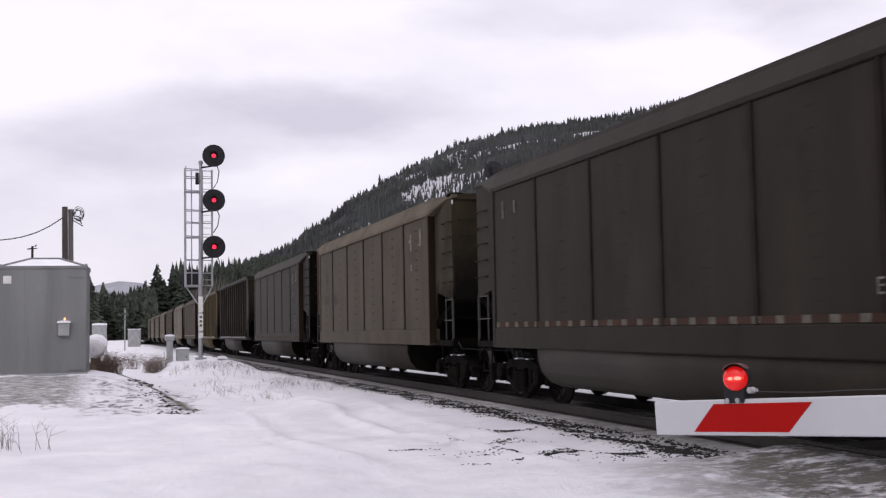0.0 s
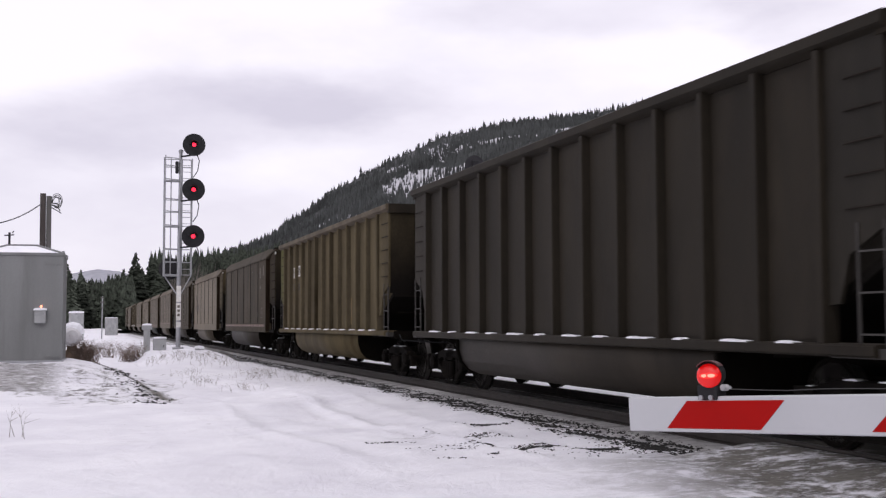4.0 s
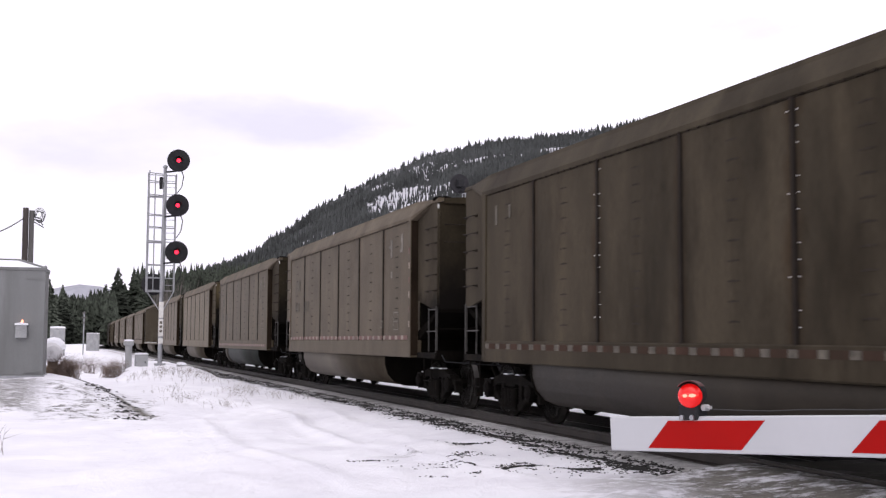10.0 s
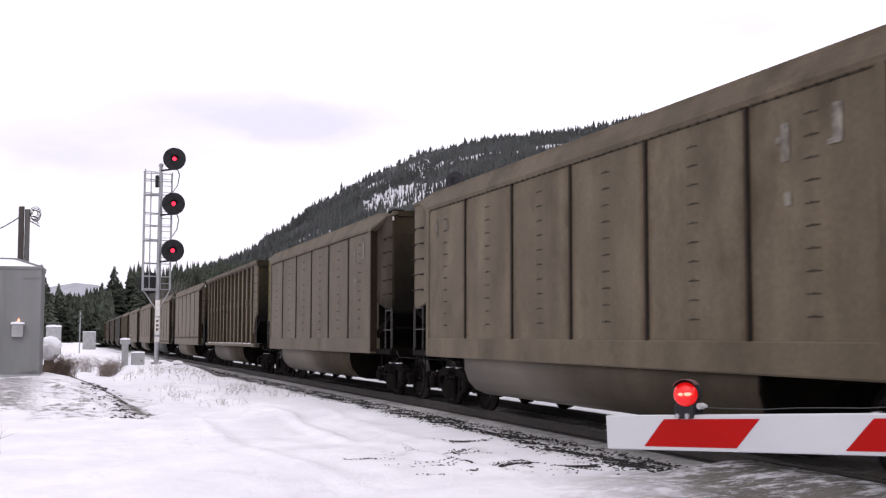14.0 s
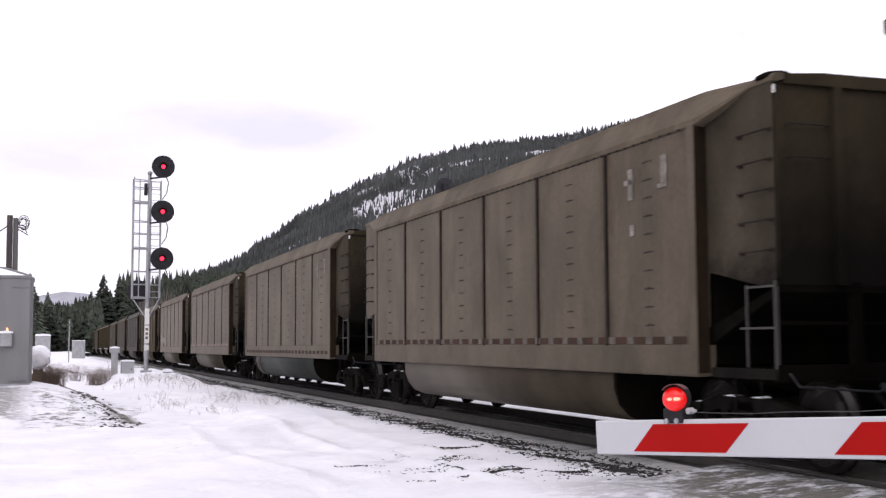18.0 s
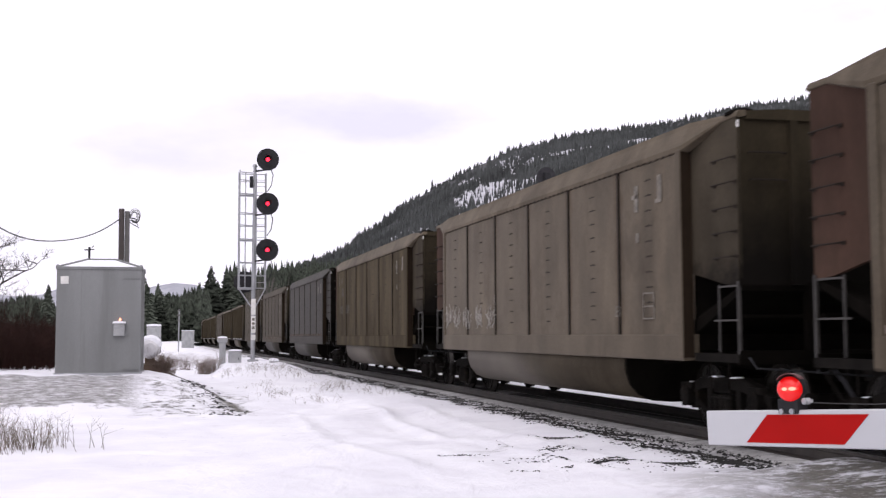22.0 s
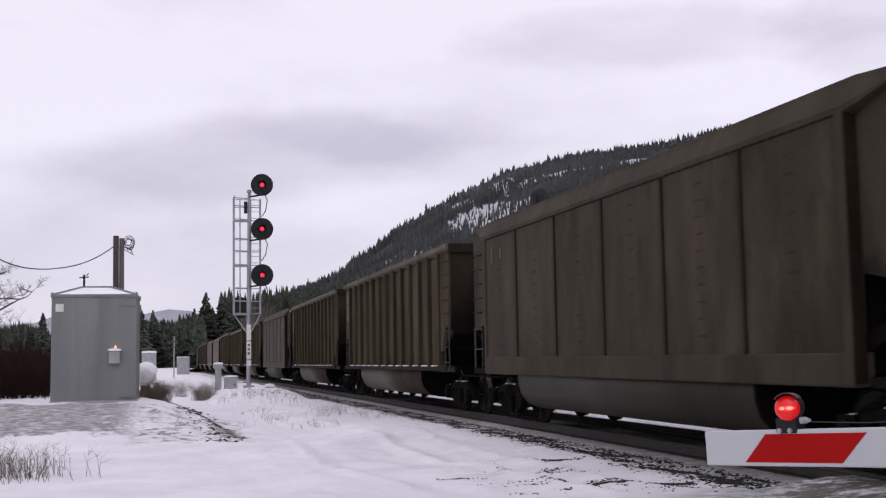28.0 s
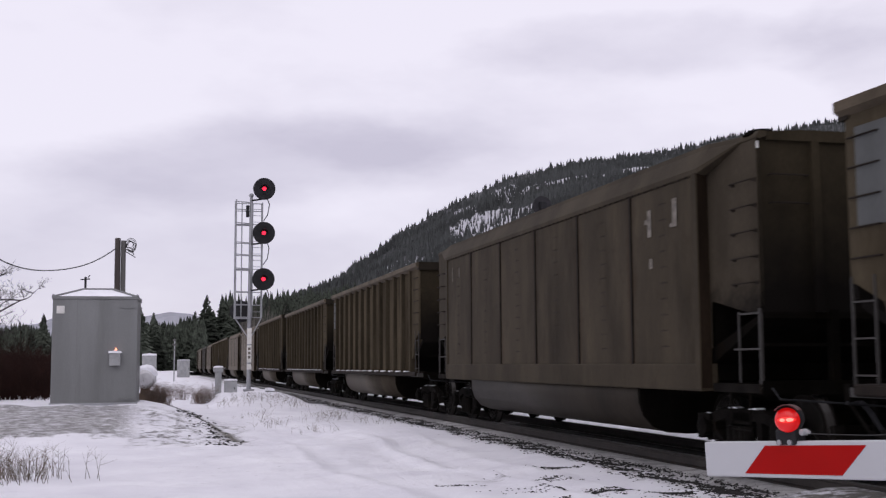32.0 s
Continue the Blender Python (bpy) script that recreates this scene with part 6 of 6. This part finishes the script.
def crossing_gate():
    # gate space: the arm runs along -y from its tip and looks to -x, with the red stripes' foot at z = 0
    g = thing("crossing_gate", pose(1.924, 3.535, 0.93, -3.69, 0, 15.45), "lowered crossing gate arm, red and white striped, red lamp", "barrier")
    bm = bmesh.new()
    block(bm, 0.0, 0.035, ARM_END, ARM_TIP, ARM_LO, ARM_HI)
    soften(bm, 0.004)
    part("arm", bm, M_GATE_WHITE, g)
    for i in range(6):
        y, hi = -0.813 * i, 0.091
        bm = bmesh.new()
        prism(bm, [(y, 0.0), (y - 0.410, 0.0), (y - 0.410 - hi * 1.1, hi), (y - hi * 1.1, hi)], "x", -0.0015, 0.001)
        part("stripe", bm, M_GATE_RED, g, "red reflective stripe")
    for y0 in (-0.196, -2.3, -4.2):
        zc = 0.176
        aim = Matrix.Translation((0.018, y0, 0)) @ pose(0, 0, 0, 0, 0, 36) @ Matrix.Translation((-0.018, -y0, 0))
        bm = bmesh.new()
        turned(bm, [(0.02, -0.050), (0.040, -0.040), (0.043, -0.015), (0.043, 0.050), (0.033, 0.062)], (0.018, y0, zc), "x", 28)
        bmesh.ops.transform(bm, matrix=aim, verts=bm.verts)
        lamp = part("lamp", bm, M_BLACK, g, "black gate lamp with a lit red lens")
        # the domed lens, the bright band of its filament and two brighter spots on the band, each a flatter dome before the last
        for nm, dy, wide, tall, lead, m, text in (("lens", 0.0, 1.0, 1.0, 0.0, M_GATE_LENS, "glowing red lens"), ("lamp_band", 0.0, 0.86, 0.40, 0.0022, M_GATE_BAND, ""), ("lamp_core", 0.013, 0.20, 0.13, 0.0040, M_GATE_CORE, ""), ("lamp_core", -0.010, 0.30, 0.14, 0.0046, M_GATE_CORE, "")):
            bm = bmesh.new()
            turned(bm, [(0.004, -0.062), (0.0155, -0.0608), (0.0255, -0.0575), (0.0335, -0.052), (0.0385, -0.045), (0.040, -0.038)], (0, 0, 0), "x", 28)
            for v in bm.verts:
                v.co.y, v.co.z, v.co.x = v.co.y * wide, v.co.z * tall, -0.062 + (v.co.x + 0.062) * (wide if wide > 0.5 else 0.12) - lead
            bmesh.ops.translate(bm, verts=bm.verts, vec=(0.018, y0 + dy, zc - 0.004))
            bmesh.ops.transform(bm, matrix=aim, verts=bm.verts)
            part(nm, bm, m, lamp, text, None, True)
        bm = bmesh.new()
        arc = [(0.0455 * math.cos(radians(a)), 0.0455 * math.sin(radians(a))) for a in range(36, 145, 12)]
        inner = [(0.0425 * math.cos(radians(a)), 0.0425 * math.sin(radians(a))) for a in range(144, 35, -12)]
        prism(bm, [(y0 + u, zc + v) for u, v in arc + inner], "x", -0.047, 0.060)
        bmesh.ops.transform(bm, matrix=aim, verts=bm.verts)
        part("hood", bm, M_HOOD, lamp, "dull red hood over the lens")
        bm = bmesh.new()
        block(bm, -0.008, 0.043, y0 - 0.042, y0 + 0.042, ARM_HI - 0.012, zc - 0.034)
        soften(bm, 0.004)
        part("clamp", bm, M_BLACK, lamp)
        for dy in (-0.022, 0.022):
            bm = bmesh.new()
            turned(bm, [(0.009, -0.014), (0.009, -0.007)], (0, y0 + dy, ARM_HI - 0.004), "x", 10)
            part("bolt", bm, M_GALV, lamp)
        bm = bmesh.new()
        turned(bm, [(0.005, -0.014), (0.0105, -0.011), (0.0105, 0.012)], (0.015, y0 - 0.060, zc - 0.044), "x", 12)
        tube(bm, [(0.015, y0 - 0.045, zc - 0.044), (0.015, y0 - 0.085, zc - 0.044)], 0.006, 6)
        part("cable_gland", bm, M_BOX, lamp)
    bm = bmesh.new()
    tube(bm, [(0.020, -0.27 - 0.12 * i, ARM_HI + 0.016 + 0.006 * (i == 0) + 0.002 * math.sin(i * 2.3)) for i in range(39)], 0.0018, 6)
    part("cable", bm, M_HOSE, g, "thin grey lamp cable along the arm")
    # pivot and post at the road's edge
    bm = bmesh.new()
    block(bm, 0.04, 0.42, ARM_END - 0.3, ARM_END + 0.25, -0.15, 0.30)
    soften(bm, 0.03)
    part("mechanism", bm, M_GALV, g)
    bm = bmesh.new()
    tube(bm, [(0.24, ARM_END - 0.05 + 0.08, -1.55), (0.24, ARM_END - 0.05 - 0.16, 2.4)], 0.065, 12)
    part("post", bm, M_GALV, g)
    bm = bmesh.new()
    block(bm, -0.03, 0.06, ARM_END - 0.7, ARM_END + 0.4, ARM_LO - 0.03, ARM_HI + 0.03)
    part("counterweight", bm, M_GALV, g)


crossing_gate()


# ---- trees and brush ----
def joined(name, verts, faces, material, label, category):
    me = bpy.data.meshes.new(name)
    me.from_pydata(verts, [], faces)
    me.materials.append(material)
    return tagged(new(name, me), label, category, kind="stuff")


def conifer_crown(seed):
    """Many small drooping sprays about a spire, fuller on some sides; height 1."""
    rng = random.Random(seed)

    def build(bm):
        lobes = [(rng.random() * 6.283, rng.uniform(0.05, 0.85), rng.uniform(0.7, 1.35)) for _ in range(9)]
        for i in range(760):
            t = (i + rng.random()) / 760
            t = 1 - (1 - t) ** 0.62
            z = 0.06 + 0.92 * t
            a = rng.random() * 6.283
            full = 1.0
            for la, lt, k in lobes:
                full *= 1 + (k - 1) * math.exp(-((t - lt) / 0.09) ** 2) * max(0, math.cos(a - la))
            r = (0.19 * (1 - t) ** 0.85 + 0.009) * rng.uniform(0.45, 1.15) * full
            c, s = math.cos(a), math.sin(a)
            droop, wd = r * rng.uniform(0.1, 0.55), 0.007 + r * rng.uniform(0.10, 0.24)
            inner = 0.35 * r
            root = bm.verts.new((c * inner, s * inner, z + 0.014))
            l1 = bm.verts.new((c * r * 0.75 - s * wd, s * r * 0.75 + c * wd, z - droop * 0.6 - 0.008))
            r1 = bm.verts.new((c * r * 0.75 + s * wd, s * r * 0.75 - c * wd, z - droop * 0.7 - 0.008))
            tip = bm.verts.new((c * r, s * r, z - droop + 0.006))
            low = bm.verts.new((c * r * 0.6, s * r * 0.6, z - droop - 0.022))
            for f in ((root, l1, tip), (root, tip, r1), (root, l1, low), (root, low, r1)):
                bm.faces.new(f)
    return build


def conifer_trunk(bm):
    tube(bm, [(0, 0, -0.02), (0.002, 0, 0.4), (0, 0, 0.97)], [0.018, 0.012, 0.002], 7)


def conifer(x, y, h, wide, seed, z=0.0, turn=0):
    tree = thing("conifer", pose(x, y, z, 0, 0, turn), "dark green conifer with drooping boughs, standing in snow", "tree", "conifers")
    k = "crown_%d" % (seed % 6)
    for nm, key, build, mat in (("trunk", "conifer_trunk", conifer_trunk, M_BARK), ("crown", k, conifer_crown(seed % 6 + 10), M_NEEDLE)):
        ob = part(nm, shared(key, build), mat, tree)
        ob.scale = (h * wide, h * wide, h)


def plant_conifers():
    rng = random.Random(21)
    # by bearing in degrees, distance and height: the trees that stand out, then the edge of the wood
    for b, d, h, w in ((-4.75, 118, 6.4, 1.25), (-5.3, 130, 5.6, 1.2), (-0.35, 165, 9.3, 1.3), (0.25, 190, 9.6, 1.35), (-0.95, 150, 6.6, 1.3), (0.75, 200, 8.6, 1.3), (-0.05, 210, 8.8, 1.3), (2.75, 330, 20.5, 1.45), (3.5, 340, 20.6, 1.35), (3.05, 360, 17.5, 1.5), (1.85, 335, 14.6, 1.45), (2.2, 345, 16.5, 1.4), (4.1, 350, 18.5, 1.4), (4.6, 350, 18.0, 1.5), (1.4, 330, 12.2, 1.5), (0.9, 330, 11.2, 1.4), (3.85, 335, 17.6, 1.4), (5.1, 345, 18.6, 1.4), (5.8, 340, 19.2, 1.3), (6.6, 345, 20.0, 1.4), (7.3, 340, 18.8, 1.3), (8.0, 350, 20.6, 1.35), (8.8, 350, 21.0, 1.3)):
        conifer(d * math.sin(radians(b)), d * math.cos(radians(b)), h, w, rng.randrange(6), -0.3, rng.random() * 360)
    for i in range(60):
        b = -11 + 17.5 * (i + rng.random()) / 60
        d = rng.uniform(320, 430)
        h = rng.uniform(3.2, 6.0) if b < -0.2 else rng.uniform(10, 14.5) if b < 3.5 else rng.uniform(15, 21)
        conifer(d * math.sin(radians(b)), d * math.cos(radians(b)), h, rng.uniform(1.0, 1.6), rng.randrange(6), -0.3, rng.random() * 360)


plant_conifers()


def jagged_tree(rng, verts, faces, x, y, z, h, r, tiers, sides):
    """A conifer of ragged skirts, for woods too far off to tell bough from bough."""
    a0 = rng.random() * 6.283
    for i in range(tiers):
        lo, hi = 0.08 + 0.80 * i / tiers, min(1.0, 0.08 + 0.80 * i / tiers + 0.95 / tiers + 0.12)
        rr = (1 - 0.86 * i / tiers)
        k = len(verts)
        verts.append((x, y, z + h * hi))
        for m in range(sides):
            a = a0 + m * 6.283 / sides + i * 0.7
            q = r * rr * (0.45 + 0.75 * rng.random())
            verts.append((x + q * math.cos(a), y + q * math.sin(a), z + h * (lo - 0.06 * rng.random())))
        for m in range(sides):
            faces.append((k, k + 1 + m, k + 1 + (m + 1) % sides))


def hill_woods():
    """Thousands of small conifers over the hillside, thin in the snowy clearings."""
    rng = np.random.default_rng(8)
    verts, faces = [], []
    for _ in range(26000):
        b = 3.5 + 32 * rng.random()
        d = math.sqrt(560 ** 2 + (1530 ** 2 - 560 ** 2) * rng.random())
        bare = cleared(b, d) if b < 30 and d > 850 else 0.0
        if rng.random() < bare:
            continue
        h = 4.5 + 6.5 * rng.random() ** 1.6
        if d > 1370:
            if rng.random() < 0.35:
                continue
            h *= 0.35 + 0.75 * rng.random()
        if rng.random() < 0.05:
            h *= 1.45
        wide = 0.17 + 0.15 * rng.random()
        if bare:
            h, wide = h * (0.7 + 0.6 * rng.random()), 0.09 + 0.07 * rng.random()
        jagged_tree(rng, verts, faces, d * math.sin(radians(b)), d * math.cos(radians(b)), hill_z(b, d) - 0.5, h, h * wide, 2, 6)
    joined("hill_conifers", verts, faces, M_NEEDLE_FAR, "dark conifer woods covering the hillside, haze in their colour", "forest")
    verts, faces = [], []
    for i in range(2600):
        b = 2.0 + 17 * rng.random() ** 1.2 if i < 1500 else -14 + 16.4 * rng.random()
        d = 345 + 230 * rng.random()
        h = 9 + 8 * rng.random() + (3 if b > 4 else 0)
        if 3.4 < b < 10:
            h = 14.5 + 10.5 * rng.random() ** 0.8
        if b < 3.4:
            h = 7 + 5 * rng.random()
        if b < 1.9:
            h = 5.5 + 4.5 * rng.random()
        if b < -1.2:
            h = 3.2 + 3.2 * rng.random()
        jagged_tree(rng, verts, faces, d * math.sin(radians(b)), d * math.cos(radians(b)), hill_z(b, d) - 0.5, h, h * (0.13 + 0.07 * rng.random()), 7, 8)
    for i in range(1700):
        b = -13 + 15.6 * rng.random()
        d = 195 + 90 * rng.random()
        slope = (0.029 + 0.004 * math.sin(b * 1.9) if b < -0.6 else 0.034 if b < 1.4 else 0.038) * (0.62 + 0.42 * rng.random())
        h = d * slope + 1.6
        jagged_tree(rng, verts, faces, d * math.sin(radians(b)), d * math.cos(radians(b)), -0.6, h, h * (0.17 + 0.08 * rng.random()), 11, 11)
    joined("valley_conifers", verts, faces, M_NEEDLE, "dark conifer wood along the foot of the hill", "forest")


hill_woods()


def bare_tree(x, y, z, height, seed, label, lean=(0.0, 0.0)):
    rng = random.Random(seed)
    tree = thing("bare_tree", pose(x, y, z), label, "tree")
    limbs = []

    def grow(bm, p, d, length, r, depth):
        pts, rad = [p], [r]
        n = 4
        for i in range(n):
            d = (d + Vector((rng.uniform(-1, 1), rng.uniform(-1, 1), rng.uniform(-0.35, 0.6))) * 0.22).normalized()
            p = p + d * length / n
            pts.append(p)
            rad.append(r * (1 - 0.55 * (i + 1) / n))
        tube(bm, pts, rad, 5 if depth < 2 else 3)
        if depth < 6:
            for i in range(3 if depth else 5):
                at = pts[rng.randint(1, n)]
                side = Vector((rng.uniform(-1, 1), rng.uniform(-1, 1), rng.uniform(-0.25, 0.75))).normalized()
                grow(bm, at, (d * 0.55 + side).normalized(), length * rng.uniform(0.5, 0.78), r * 0.62, depth + 1)

    bm = bmesh.new()
    base = Vector((0, 0, -0.2))
    tube(bm, [base, (lean[0] * 0.3, 0, height * 0.22), (lean[0], lean[1], height * 0.45)], [0.13, 0.10, 0.075], 8)
    part("trunk", bm, M_BARK, tree)
    for i in range(5):
        bm = bmesh.new()
        a = i * 1.256 + rng.random()
        start = Vector((lean[0] * 0.3, 0, height * 0.22)).lerp(Vector((lean[0], lean[1], height * 0.45)), rng.random() if i else 1.0)
        grow(bm, start, Vector((math.cos(a), math.sin(a), 0.8)).normalized(), height * 0.27, 0.05, 1)
        part("limb", bm, M_TWIG, tree)


bare_tree(-6.5, 46.5, -0.3, 6.6, 3, "bare deciduous tree with fine twigs beside the pole", (0.3, 0.2))
bare_tree(-7.4, 48.0, -0.3, 6.6, 9, "leafless tree behind the brush", (0.4, 0.0))


def stems(name, rng, count, place, height, radius, material, label, category, spread=0.25, forks=2):
    """Thin bent stalks with side twigs, joined: brush and dry weeds."""
    verts, faces = [], []

    def stalk(p, q, r):
        k = len(verts)
        d = Vector(q) - Vector(p)
        u = d.cross(Vector((0.3, 1, 0.2))).normalized() * r
        w = d.cross(u).normalized() * r
        for o in (u, -0.5 * u + 0.87 * w, -0.5 * u - 0.87 * w):
            verts.append(tuple(Vector(p) + o))
        verts.append(tuple(q))
        faces.extend([(k, k + 1, k + 3), (k + 1, k + 2, k + 3), (k + 2, k, k + 3)])

    for _ in range(count):
        x, y = place(rng)
        z = ground_z(x, y) - 0.02
        h = height * rng.uniform(0.5, 1.15)
        tip = (x + rng.gauss(0, spread) * h, y + rng.gauss(0, spread) * h, z + h)
        stalk((x, y, z), tip, radius)
        for _ in range(forks):
            t = rng.uniform(0.25, 0.8)
            p = (x + (tip[0] - x) * t, y + (tip[1] - y) * t, z + h * t)
            stalk(p, (p[0] + rng.gauss(0, spread * 1.3) * h, p[1] + rng.gauss(0, spread * 1.3) * h, p[2] + h * rng.uniform(0.2, 0.45)), radius * 0.6)
    return joined(name, verts, faces, material, label, category)


def clumps(centres, r):
    def place(rng):
        c = centres[rng.randrange(len(centres))]
        return c[0] + rng.gauss(0, r), c[1] + rng.gauss(0, r)
    return place


RB = random.Random(31)
stems("brush_thicket", RB, 9000, lambda g: (lambda y: (g.uniform(-13.5 - 0.1 * (y - 36), -2.7 - 0.05 * (y - 36)), y))(g.uniform(35.5, 52)), 1.35, 0.012, M_BRUSH, "dense red-brown leafless brush in the snow", "brush", 0.25, 4)
stems("bare_aspens", RB, 260, lambda g: (lambda b, d: (d * math.sin(b), d * math.cos(b)))(radians(g.uniform(4.4, 8.8)), g.uniform(300, 330)), 14.5, 0.20, M_ASPEN, "grey leafless trees before the conifer wood", "trees", 0.05, 5)
stems("tall_brush", RB, 1700, lambda g: (g.uniform(-18, -4.2), g.uniform(44, 62)), 2.3, 0.013, M_BRUSH, "taller leafless brush behind the thicket", "brush", 0.2, 5)
stems("track_brush", RB, 300, clumps([(1.85, 42.6), (2.05, 43.0), (0.32, 34.6), (0.42, 35.0), (0.25, 34.2), (1.3, 47.5)], 0.15), 0.62, 0.008, M_DRYBUSH, "low bare bushes beside the signal and tank", "brush", 0.35, 4)
stems("roadside_grass", RB, 330, clumps([(-2.15, 17.2), (-1.75, 16.6), (-1.45, 16.9), (-2.5, 18.2), (-2.9, 21.0), (-2.2, 16.2), (-3.2, 19.0), (-1.95, 17.6)], 0.34), 0.46, 0.005, M_STRAW, "dry grass standing out of the snow", "grass", 0.24, 2)
stems("verge_weeds", RB, 150, clumps([(2.6, 27.5), (3.1, 29), (4.4, 30), (5.0, 31.5), (4.9, 33), (5.4, 28), (3.7, 26.2), (2.9, 32)], 0.3), 0.24, 0.004, M_STRAW, "sparse dry weeds on the snowy verge", "weeds", 0.4, 3)
stems("bank_weeds", RB, 130, clumps([(3.0, 38.6), (3.3, 38.9), (3.7, 39.2), (4.1, 39), (4.5, 38.2), (2.7, 38.0), (3.5, 37), (4.3, 36), (5.0, 37)], 0.42), 0.30, 0.005, M_STRAW, "dry weeds on the bank below the signal", "weeds", 0.35, 3)




# ---- what moves ----
def motions():
    for car, k in CARS:
        walk(car, [(t, car_pose(k, t)) for t in range(33)])
    # one turn a frame-step for a wheelset at each end of a truck; the others roll with them
    lead = {}
    for ws, w in WHEELSETS:
        if w not in lead:
            walk(ws, [(i / FPS, pose(0, w, 0.457, math.degrees((car_middle(0, 0) - car_middle(0, i / FPS)) / 0.457), 0, 0)) for i in range(32 * FPS + 1)])
            lead[w] = ws.animation_data
        else:
            ws.rotation_mode = "QUATERNION"
            keys = ws.animation_data_create()
            keys.action = lead[w].action
            keys.action_slot = lead[w].action_slot


motions()
